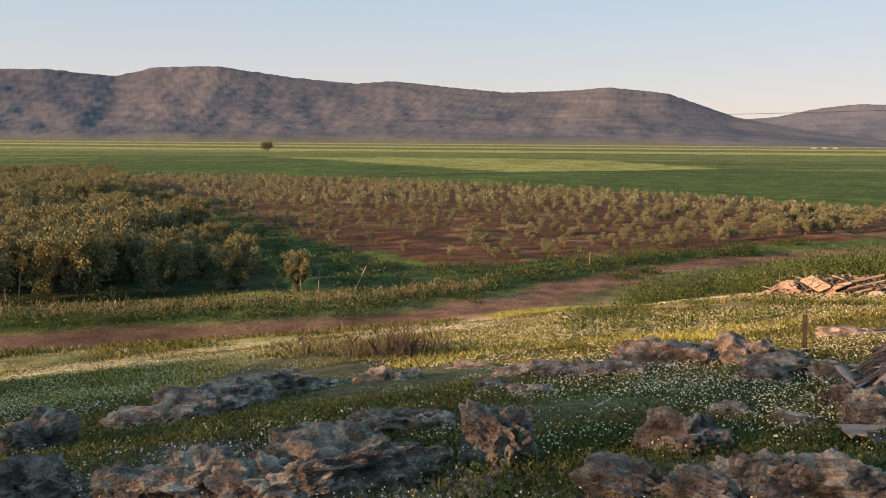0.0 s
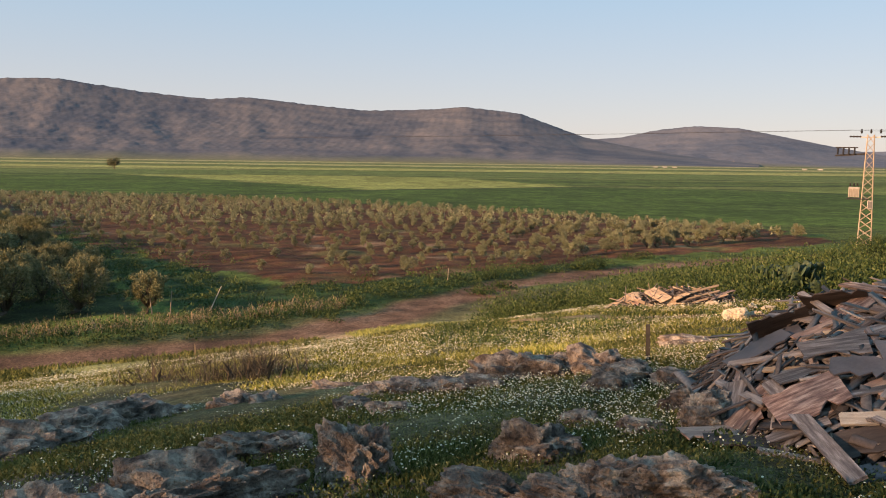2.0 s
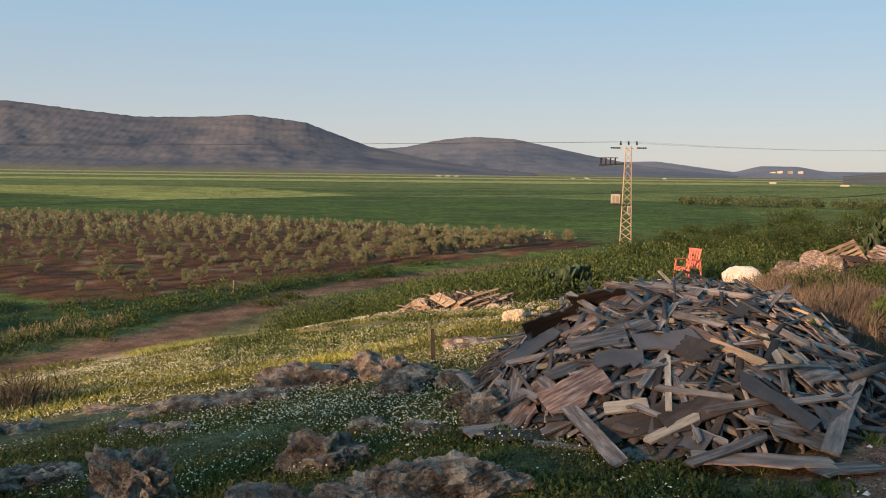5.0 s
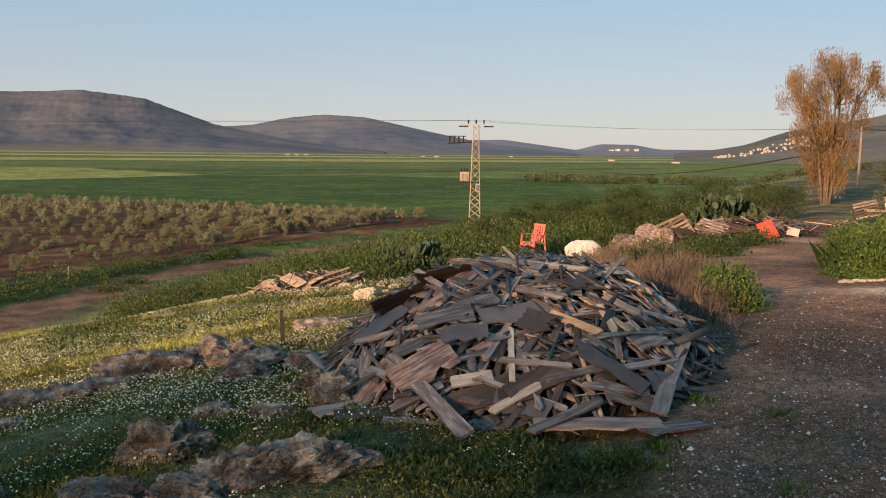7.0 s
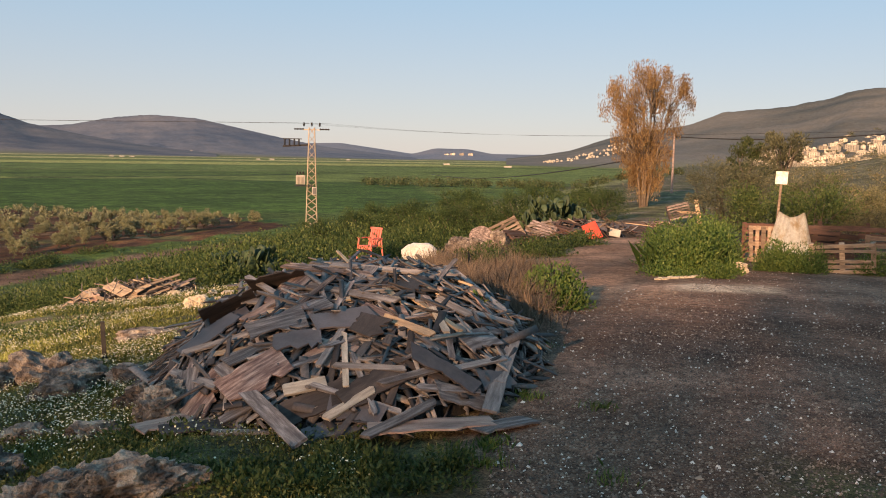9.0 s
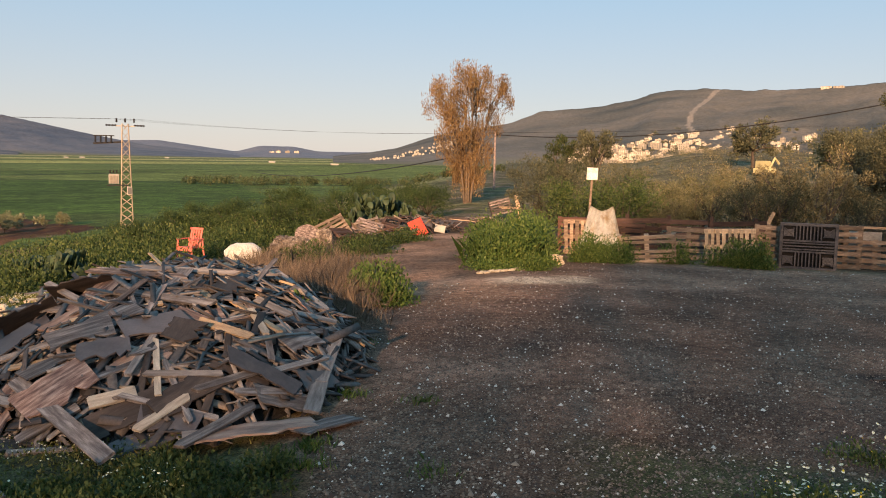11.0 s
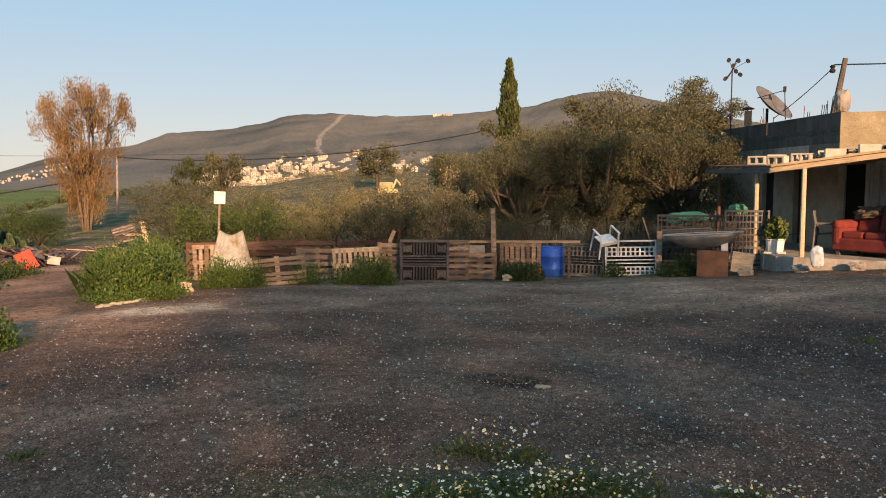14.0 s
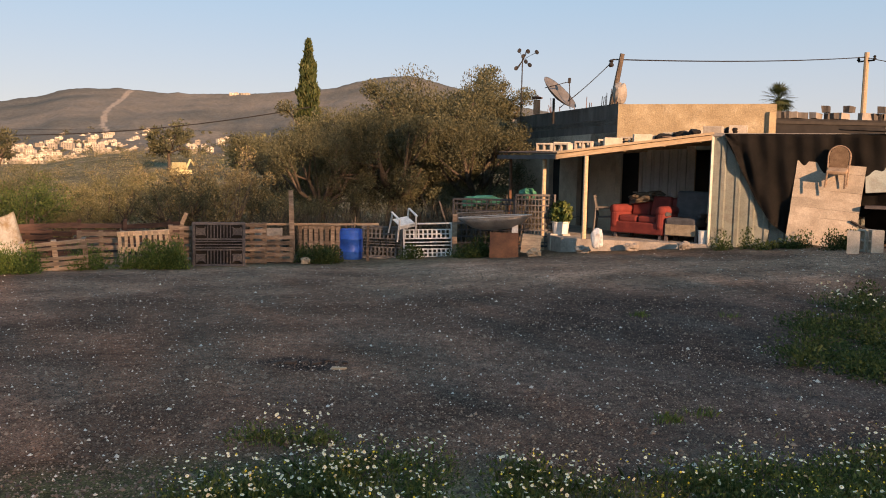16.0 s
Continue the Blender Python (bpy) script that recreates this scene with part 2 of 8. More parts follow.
M_RAW_WOOD = surface("pale split wood", [(.3, (.30, .19, .12)), (.7, (.55, .39, .25))], 5.0, 60, .8, .5, .006, vary=.35, stretch=(1, 6, 6), dirt=(.14, .09, .06))
M_PLY = surface("peeling plywood", [(.3, (.17, .10, .08)), (.5, (.36, .225, .175)), (.7, (.54, .39, .31))], 3.0, 40, .8, .5, .006, vary=.3, stretch=(1, 4, 4), dirt=(.10, .07, .06))
M_DARK_BOARD = surface("dark coated board", [(.3, (.056, .047, .048)), (.7, (.118, .101, .102))], 4.0, 50, .55, .3, .004, vary=.4, dirt=(.16, .13, .11), dirt_amount=.25)
M_FENCE_WOOD = surface("pallet wood", [(.3, (.14, .09, .062)), (.55, (.26, .18, .125)), (.75, (.38, .28, .20))], 4.0, 50, .85, .5, .005, vary=.4, stretch=(1, 5, 5), dirt=(.08, .05, .04))
M_RED_WOOD = surface("red-brown boards", [(.3, (.075, .036, .027)), (.7, (.16, .075, .054))], 4.0, 50, .85, .5, .005, vary=.35, stretch=(1, 5, 5))
M_BARK = surface("bark", [(.3, (.06, .045, .035)), (.7, (.16, .12, .09))], 6.0, 30, .95, .9, .03)
M_BLACK_PLASTIC = surface("black plastic", [(.3, (.035, .035, .04)), (.7, (.075, .072, .078))], 6.0, 60, .5, .15, .003, dirt=(.16, .13, .11), dirt_amount=.45)
M_GREY_PLASTIC = surface("grey plastic", [(.3, (.09, .085, .08)), (.7, (.18, .165, .155))], 6.0, 60, .55, .15, .003, dirt=(.13, .11, .09))
M_WHITE_PLASTIC = surface("white plastic", [(.3, (.62, .61, .58)), (.7, (.80, .79, .76))], 5.0, 60, .45, .1, .002, vary=.05, dirt=(.34, .30, .25), dirt_amount=.5)
M_BLUE = surface("blue plastic", [(.3, (.012, .10, .46)), (.7, (.02, .15, .62))], 5.0, 60, .45, .12, .003, vary=.05, dirt=(.10, .12, .20), dirt_amount=.35)
M_RED = surface("red plastic", [(.3, (.55, .05, .03)), (.7, (.72, .09, .05))], 5.0, 60, .5, .1, .003, vary=.05)
M_CORAL = surface("faded coral plastic", [(.3, (.62, .13, .09)), (.7, (.76, .20, .15))], 5.0, 60, .5, .1, .003, vary=.05)
M_RED_CLOTH = surface("red sofa cloth", [(.3, (.14, .022, .02)), (.7, (.26, .046, .037))], 5.0, 120, .95, .4, .005, vary=.1, dirt=(.16, .04, .03))
M_GREY_CLOTH = surface("dark grey sofa cloth", [(.3, (.045, .047, .05)), (.7, (.09, .09, .095))], 5.0, 120, .95, .4, .005)
M_TAN_CLOTH = surface("worn tan cloth", [(.3, (.24, .19, .13)), (.7, (.40, .33, .24))], 5.0, 120, .95, .4, .005, dirt=(.10, .08, .06))
M_BLANKET = surface("faded brown blanket", [(.3, (.07, .052, .038)), (.5, (.16, .125, .09)), (.7, (.24, .20, .15))], 9.0, 120, .95, .5, .008, dirt=(.05, .04, .03))
M_CANVAS = surface("stained white canvas", [(.3, (.66, .62, .54)), (.7, (.84, .81, .74))], 2.6, 40, .9, .35, .01, dirt=(.36, .24, .12), dirt_amount=.85)
M_TARP = surface("brown-black shade net", [(.3, (.009, .008, .007)), (.7, (.025, .021, .018))], 3.0, 150, .9, .4, .01)
M_PLASTER = surface("ochre rough plaster", [(.3, (.29, .22, .135)), (.55, (.38, .30, .19)), (.75, (.50, .42, .30))], 2.2, 30, .95, .7, .02, vary=.03, dirt=(.22, .17, .11), dirt_amount=.6)
# vertical stains, darkened further for the parapet side the sun misses
M_STAINED = surface("dark stained concrete", [(.3, (.054, .047, .041)), (.7, (.155, .134, .115))], 1.6, 30, .95, .6, .02, vary=.03, stretch=(2.5, 2.5, .35), dirt=(.036, .032, .029))
M_WALL = surface("beige house wall", [(.3, (.40, .325, .245)), (.7, (.54, .445, .345))], 1.6, 40, .9, .3, .01, vary=.03, dirt=(.2, .17, .14))
M_CONCRETE = surface("worn concrete", [(.3, (.22, .19, .16)), (.7, (.40, .35, .30))], 3.0, 40, .95, .6, .015, dirt=(.14, .11, .09))
M_BLOCK = surface("concrete block", [(.3, (.36, .31, .25)), (.7, (.52, .46, .38))], 5.0, 60, .95, .6, .01, vary=.2)
M_GREY_SHEET = surface("grey-green sheet", [(.3, (.27, .295, .255)), (.7, (.39, .41, .36))], 2.0, 50, .5, .1, .004, metal=.1, dirt=(.2, .16, .12), dirt_amount=.5)
M_RUST = surface("rusty sheet", [(.3, (.09, .045, .03)), (.7, (.20, .095, .055))], 4.0, 40, .85, .5, .006)
M_STEEL = surface("dull galvanised steel", [(.3, (.30, .28, .26)), (.7, (.48, .45, .42))], 4.0, 50, .5, .15, .003, metal=.6)
M_LATTICE = surface("rust-stained lattice steel", [(.3, (.34, .25, .17)), (.7, (.52, .41, .29))], 4.0, 50, .7, .2, .003, metal=.2)
# near-black: the shade inside doorways and open sheds is put into this colour
M_DARK = surface("near-black with interior shade", [(.3, (.012, .011, .011)), (.7, (.03, .027, .025))], 3.0, 40, .9, .2, .005)
M_IRON = surface("black iron", [(.3, (.02, .018, .017)), (.7, (.05, .042, .036))], 6.0, 50, .7, .2, .003, metal=.3)
M_BEAM = surface("raw timber beam", [(.3, (.33, .23, .14)), (.7, (.55, .42, .28))], 5.0, 50, .8, .4, .005, vary=.2, stretch=(1, 6, 6))
M_GREEN_CLOTH = surface("green tarpaulin", [(.3, (.03, .20, .12)), (.7, (.07, .34, .21))], 4.0, 60, .6, .3, .01)
M_TERRACOTTA = surface("terracotta", [(.3, (.30, .13, .07)), (.7, (.46, .22, .13))], 5.0, 50, .9, .3, .005)
M_HOUSE_FAR = surface("pale village stone", [(.3, (.33, .28, .21)), (.7, (.54, .47, .38))], .2, 2, .9, .2, .05, vary=.4)
M_ROOF_FAR = surface("village roof", [(.3, (.34, .26, .20)), (.7, (.46, .38, .31))], .2, 2, .9, .2, .05, vary=.3)
M_WINDOW_FAR = surface("dark window", [(.3, (.04, .045, .05)), (.7, (.08, .085, .09))], 1, 10, .3, 0)
M_YELLOW = surface("pale yellow paint", [(.3, (.50, .42, .20)), (.7, (.64, .55, .30))], 2.0, 40, .6, .1, .004)
M_STRAW = foliage("dry stalks", (.28, .20, .12), (.40, .30, .19), (.20, .13, .08), 1.0, .15)
M_OLIVE = foliage("olive leaves", (.10, .10, .042), (.19, .178, .082), (.31, .275, .14), .5, .18)
M_OLIVE_DARK = foliage("dark olive leaves", (.062, .066, .034), (.122, .118, .064), (.20, .182, .105), .5)
M_YOUNG = foliage("young olive leaves", (.10, .11, .052), (.205, .205, .108), (.36, .335, .20), .5, .2)
M_WEED = foliage("fresh weeds", (.034, .064, .017), (.078, .112, .03), (.15, .168, .058), .8)
M_WEED_DARK = foliage("dark weeds", (.024, .046, .013), (.05, .08, .022), (.10, .125, .04), .8)
# brighter than the meadow grass: part of the sunlight is in the colour
M_LIT_GRASS = foliage("sun-brightened yellow-green grass", (.19, .205, .04), (.38, .37, .085), (.58, .53, .21), 1.2)
M_BROWN_BRUSH = foliage("brown brush", (.09, .062, .043), (.16, .112, .078), (.26, .19, .135), .8, .1)
M_GRASS = foliage("meadow grass", (.055, .072, .018), (.125, .135, .036), (.27, .245, .09), 1.6)
M_TAMARISK = foliage("rust-brown tamarisk sprays", (.15, .082, .038), (.29, .165, .072), (.40, .27, .13), .5)
M_CYPRESS = foliage("cypress green", (.03, .05, .018), (.07, .09, .03), (.12, .12, .05), .6)
M_SHRUB = foliage("grey-green shrub", (.11, .10, .045), (.20, .178, .084), (.30, .26, .135), .5)
M_CACTUS = surface("prickly pear pad", [(.3, (.025, .045, .02)), (.7, (.06, .085, .038))], 5.0, 50, .6, .3, .01, vary=.3)
M_PETAL = surface("white petals", [(.3, (.72, .66, .48)), (.7, (.82, .77, .62))], 5.0, 50, .7, 0, vary=0)
M_YOLK = surface("yellow flower heads", [(.3, (.62, .46, .04)), (.7, (.75, .58, .07))], 5.0, 50, .7, 0, vary=0)
M_PEBBLE = foliage("pebbles", (.052, .030, .022), (.142, .09, .064), (.29, .208, .152), 1.2, 0.0)
M_ASH = surface("ash and charcoal", [(.3, (.03, .026, .024)), (.7, (.085, .07, .062))], 3.0, 50, .95, .5, .01)
# ---- the land ----
ROAD = [(-60, 12), (-34, 21), (-14.3, 27.1), (-11, 28.1), (-5.6, 29.5), (-1.2, 30.9), (2.8, 34), (5.6, 38.5), (11, 44), (16.7, 48.2), (27, 53.5), (40, 57.5), (60, 62)]
BRANCH = [(1.0, 31.5), (2.0, 27.5), (3.6, 23), (6, 19.3), (9, 16.6), (12, 15)]
YARD_PATH = [(9.5, 6.6), (12.4, 9.0), (14.6, 10.2), (18.5, 12.4), (24.0, 15.4), (33, 20.5)]
ORCHARD = [(-62, 140), (-33, 95), (-13, 63), (-4.7, 49.6), (-1, 44.2), (6.6, 46.8), (14, 51), (21, 55.5), (30, 59), (46, 66), (47, 83), (17.4, 121), (-17.6, 145), (-49, 152)]
FIELDS = [
    ([(-70, 330), (-43, 293), (14, 186), (73, 219), (60, 300), (30, 340)], (0.230, 0.234, 0.064)),
    ([(-300, 420), (-300, 300), (-60, 330), (40, 345), (300, 300), (420, 420), (300, 470)], (0.102, 0.133, 0.038)),
    ([(-420, 520), (300, 480), (700, 540), (700, 640), (-420, 600)], (0.30, 0.28, 0.09)),
    ([(-600, 640), (700, 660), (900, 760), (-600, 780)], (0.111, 0.140, 0.043)),
    ([(-600, 800), (900, 800), (1200, 980), (-700, 960)], (0.36, 0.31, 0.13)),
    ([(-900, 1000), (1500, 1000), (1800, 1400), (-900, 1300)], (0.128, 0.148, 0.051)),
    ([(-1000, 1320), (1800, 1420), (2000, 1800), (-1000, 1700)], (0.34, 0.28, 0.14)),
    ([(150, 130), (330, 190), (600, 420), (420, 400), (110, 210)], (0.119, 0.148, 0.038)),
]


def zone_colours(x, y):
    """Base colour of soil and low growth at each place, some light and shade put in."""
    s, d = -.48 * x + .876 * y, np.hypot(x, y)
    n1, n2, n3 = wave(x, y, .9, 1), wave(x, y, .25, 2), wave(x, y, 3.1, 3)
    col = np.empty((len(x), 3))
    col[:] = (.10, .088, .042)

    def put(c, w):
        w = np.clip(w, 0, 1)[:, None]
        col[:] = col * (1 - w) + np.array(c) * w

    # the slope: grass with bare soil; yellower shoulder with sunlight put into the colour
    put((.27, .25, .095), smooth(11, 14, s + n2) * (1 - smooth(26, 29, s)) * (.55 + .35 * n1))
    put((.19, .135, .095), (1 - smooth(8, 12, s)) * smooth(.15, .7, n1 + .4 * n3))
    put((.045, .05, .02), (1 - smooth(9, 12, s)) * smooth(.2, .7, wave(x, y, 1.9, 4)) * .7)
    # the plain
    plain = smooth(29, 33, s)
    put((.074, .104, .024), plain)
    strip = np.sin(y * .06 + x * .012 + 1.5 * wave(x, y, .01, 9)) + .6 * np.sin(y * .19 - x * .03)
    put((.16, .165, .052), plain * smooth(.5, 1.1, strip) * smooth(120, 260, d) * .8)
    put((.045, .075, .02), plain * smooth(.5, 1.1, -strip) * smooth(120, 260, d) * .7)
    band = wave(x * .12, y, .035, 8)
    put((.165, .17, .055), plain * smooth(260, 420, d) * smooth(.1, .4, band))
    for pts, c in FIELDS:
        put(c, poly_mask(x + 4 * n2, y + 4 * n2, pts) * plain * .9)
    put((.043, .08, .014), plain * (.85 + .15 * n2) * poly_mask(x, y, [(-120, 172), (-62, 142), (-17, 147), (18, 123), (60, 80), (95, 95), (150, 165), (120, 195), (75, 217), (14, 184), (-45, 288), (-120, 290)]) * .9)
    for pts in ([(-95, 179), (-15, 150), (13, 182), (73, 217), (170, 250), (330, 300)], [(-300, 300), (-60, 330), (40, 343), (300, 300)], [(-420, 520), (300, 480), (700, 540)], [(-600, 800), (900, 800)], [(110, 210), (150, 130), (330, 190)]):
        put((.03, .045, .015), (line_dist(x, y, pts) < .004 * d + .9) * plain)
    # red orchard soil with furrows
    soil = poly_mask(x + 1.2 * n1, y + 1.2 * n1, ORCHARD)
    put((.12, .040, .022), soil * (.86 + .14 * n3))
    put((.055, .022, .014), soil * smooth(.1, .8, np.sin((-.50 * x + .86 * (y - 46)) * 2 * np.pi / 2.7 + .6 * n1)) * .7)
    put((.10, .10, .035), soil * smooth(.45, .9, wave(x, y, .5, 11)) * .6)
    put((.24, .15, .09), soil * smooth(.6, .95, wave(x, y, .8, 13)) * .6)
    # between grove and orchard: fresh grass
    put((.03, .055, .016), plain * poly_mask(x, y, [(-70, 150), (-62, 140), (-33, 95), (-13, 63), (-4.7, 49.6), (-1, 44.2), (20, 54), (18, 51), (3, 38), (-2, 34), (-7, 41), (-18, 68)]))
    # ground under the grove: the crowns' shade is put into its colour
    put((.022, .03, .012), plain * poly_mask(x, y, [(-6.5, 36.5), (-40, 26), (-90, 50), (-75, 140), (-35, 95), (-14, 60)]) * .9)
    # tracks
    put((.16, .086, .054), smooth(.7, -.2, line_dist(x, y, ROAD) - 1.05 + .35 * n1))
    put((.30, .19, .11), smooth(.6, -.2, line_dist(x, y, BRANCH) - .55 + .3 * n1) * .9)
    # the yard of dark gravel
    edge = (x - 2.75) * .615 - (y - 2.75) * .789
    yard = smooth(-.25, .25, edge + .12 * n3) * np.maximum(smooth(4.6, 5.3, d + .5 * n1 + .15 * n3), smooth(70, 62, np.degrees(np.arctan2(x, y))) * smooth(2.6, 3.0, d)) * (1 - smooth(17.2, 18.6, d + .5 * n1 - 2.5 * smooth(1, -4, y))) * (x > 0) * smooth(-14, -11, y)
    yard = np.maximum(yard, smooth(.5, -.3, line_dist(x, y, [(8, 5), (14, 5), (18, 0), (17, -6)]) - 1.2))
    bed = smooth(-.5, .4, 1.3 - np.hypot((x - 5.0) / 1.0, (y + .2) / 2.6) + .3 * n3)
    put((.156, .085, .058), yard)
    put((.22, .125, .09), yard * smooth(.2, .8, wave(x, y, .7, 21)) * .4)
    put((.10, .06, .05), yard * smooth(.3, .8, wave(x, y, 1.1, 22)) * .35)
    # the deeper shade on the right is put into the gravel colour
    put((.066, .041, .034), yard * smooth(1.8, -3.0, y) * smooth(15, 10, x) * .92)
    # paler and warmer towards the fence
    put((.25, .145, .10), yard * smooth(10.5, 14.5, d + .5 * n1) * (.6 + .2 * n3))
    put((.11, .085, .05), yard * smooth(13.2, 14.2, d + .4 * n3) * smooth(62, 58, np.degrees(np.arctan2(x, y))))
    # pale strip: its sunlit brightness is put into the ground colour
    put((.46, .34, .24), smooth(.3, -.1, line_dist(x, y, [(11.3, 6.9), (12.4, 5.9)]) - .42 + .15 * n3) * .9)
    put((.24, .125, .078), smooth(.6, -.3, line_dist(x, y, YARD_PATH) - 1.15 + .3 * n1))
    azd = np.degrees(np.arctan2(x, y))
    put((.17, .135, .075), smooth(63, 67, azd) * (azd < 130) * smooth(30, 40, d) * (1 - smooth(500, 800, d)) * (.55 + .4 * wave(x, y, .12, 33)))
    # old fire scar
    fx, fy = x - 7.48, y - .62
    put((.02, .016, .015), smooth(.12, -.10, np.hypot(fx, fy) - .36 + .10 * wave(x, y, 6, 71)) * .92)
    put((.13, .09, .06), smooth(17.5, 19, d) * smooth(60, 66, np.degrees(np.arctan2(x, y))) * (x > 0) * (1 - smooth(35, 45, d)))
    return col


def build_ground():
    az = np.radians(np.concatenate([np.arange(-180, -36, 4.0), np.arange(-36, 136, .3), np.arange(136, 180, 4.0)]))
    rad = np.concatenate([np.arange(.6, 4, .3), 4 * np.exp(np.arange(0, math.log(4700 / 4), .0145)), [4700]])
    A, R = np.meshgrid(az, rad)
    x, y = (R * np.sin(A)).ravel(), (R * np.cos(A)).ravel()
    s = -.48 * x + .876 * y
    z = ground_z(x, y)
    off = np.clip(1 - line_dist(x, y, ROAD) / 2.5, 0, 1)
    rough_ = (.05 * wave(x, y, 2.2, 5) + .10 * wave(x, y, .6, 6) * smooth(1, 5, s)) * smooth(.5, 3, s) * (1 - off) * (1 - smooth(60, 120, np.hypot(x, y)))
    z = z + rough_ - .10 * off
    verts = np.stack([x, y, z], 1)
    verts = np.concatenate([verts, [[0, 0, 0]]])
    n, m = len(rad), len(az)
    i = np.arange(n * m).reshape(n, m)
    j = np.roll(i, -1, 1)
    quads = np.stack([i[:-1], i[1:], j[1:], j[:-1]], -1).reshape(-1, 4)
    me = mesh_np("ground", verts[:-1], quads, M_LAND, True)
    bm = bmesh.new()
    bm.from_mesh(me)
    bm.verts.ensure_lookup_table()
    bm.faces.new([bm.verts[k] for k in i[0]])
    bmesh.ops.recalc_face_normals(bm, faces=bm.faces[:])
    bm.to_mesh(me)
    bm.free()
    if me.polygons[len(me.polygons) // 2].normal.z < 0:
        me.flip_normals()
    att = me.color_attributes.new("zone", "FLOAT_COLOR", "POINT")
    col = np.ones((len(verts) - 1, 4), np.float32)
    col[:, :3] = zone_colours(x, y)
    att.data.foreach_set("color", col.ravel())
    return tagged(new("ground", me), "meadow slope, gravel yard and farmed plain to the horizon", "ground", kind="structure")


build_ground()


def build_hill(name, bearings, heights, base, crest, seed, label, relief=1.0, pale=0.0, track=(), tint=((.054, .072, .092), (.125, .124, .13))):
    """A range of hills: crest elevation in degrees at each bearing, its foot and crest distances. tint: scrub and soil
    colours, distance haze put in.
    """
    az = np.arange(bearings[0], bearings[-1], .12)
    el = np.interp(az, bearings, heights)
    k = np.array([1, 2, 3, 2, 1.0])
    el = np.convolve(np.pad(el, 2, "edge"), k / k.sum(), "valid")
    u = np.concatenate([np.linspace(0, 1, 70), np.linspace(1.03, 1.35, 8)])
    A, U = np.meshgrid(np.radians(az), u)
    E = np.tile(el, (len(u), 1))
    R = base + (crest - base) * U
    x, y = R * np.sin(A), R * np.cos(A)
    top = 6.6 + crest * np.tan(np.radians(E))
    spur = wave(np.degrees(A) * 10, R * .05, .05, seed) + .5 * wave(np.degrees(A) * 10, R * .1, .16, seed + 1)
    shape = np.where(U <= 1, np.clip(U, 0, 1) ** 1.35 * .86 + .14 * np.clip(U, 0, 1) ** 4, 1 - (U - 1) * 1.6)
    mid = np.clip(U * (1 - U) * 4, 0, 1)
    z = -5.6 + top * shape + relief * top * .03 * spur * mid
    z += .006 * top * (wave(x, y, .09, seed + 2) + wave(x, y, .23, seed + 3)) * np.clip(U * 3, 0, 1)
    n, m = U.shape
    i = np.arange(n * m).reshape(n, m)
    quads = np.stack([i[:-1, :-1], i[:-1, 1:], i[1:, 1:], i[1:, :-1]], -1).reshape(-1, 4)
    x, y, z = x.ravel(), y.ravel(), z.ravel()
    me = mesh_np(name, np.stack([x, y, z], 1), quads, M_HILL, True)
    if me.polygons[0].normal.z < 0:
        me.flip_normals()
    n1, n2 = wave(x, y, .012, seed + 5), wave(x, y * 1.0 + z * 4, .03, seed + 6)
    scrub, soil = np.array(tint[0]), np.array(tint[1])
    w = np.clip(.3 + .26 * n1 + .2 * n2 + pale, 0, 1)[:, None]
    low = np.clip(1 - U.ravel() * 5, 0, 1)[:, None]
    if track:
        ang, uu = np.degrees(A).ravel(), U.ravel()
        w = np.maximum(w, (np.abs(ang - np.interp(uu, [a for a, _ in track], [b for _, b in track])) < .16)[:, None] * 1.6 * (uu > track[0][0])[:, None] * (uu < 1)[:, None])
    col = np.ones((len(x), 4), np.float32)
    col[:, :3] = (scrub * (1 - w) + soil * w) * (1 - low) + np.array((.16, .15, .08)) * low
    att = me.color_attributes.new("zone", "FLOAT_COLOR", "POINT")
    att.data.foreach_set("color", col.ravel())
    return tagged(new(name, me), label, "hills", kind="structure")


# haze is put into these three ranges' tints: bluer and paler with distance
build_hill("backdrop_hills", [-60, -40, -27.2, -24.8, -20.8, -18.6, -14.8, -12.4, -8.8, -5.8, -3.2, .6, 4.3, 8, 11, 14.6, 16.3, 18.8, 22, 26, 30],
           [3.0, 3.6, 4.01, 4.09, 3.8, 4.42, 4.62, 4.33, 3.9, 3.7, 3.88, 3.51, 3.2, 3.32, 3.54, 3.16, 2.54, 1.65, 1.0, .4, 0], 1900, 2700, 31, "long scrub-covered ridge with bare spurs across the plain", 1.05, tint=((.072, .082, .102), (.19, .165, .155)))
build_hill("backdrop_village_hill", [12, 17, 21.1, 23.6, 26, 28.6, 31.2, 34.1, 37, 40, 43], [.7, 1.35, 1.62, 2.15, 2.4, 2.26, 1.73, 1.13, .6, .3, 0], 2600, 3300, 41, "hill with a village on its crest, blue-grey haze put in its colour", 1.8, tint=((.085, .102, .13), (.18, .17, .175)))
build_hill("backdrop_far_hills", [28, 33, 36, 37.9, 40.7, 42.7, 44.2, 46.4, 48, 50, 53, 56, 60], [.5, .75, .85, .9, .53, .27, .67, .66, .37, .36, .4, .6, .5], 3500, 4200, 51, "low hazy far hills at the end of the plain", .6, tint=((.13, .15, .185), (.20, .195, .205)))
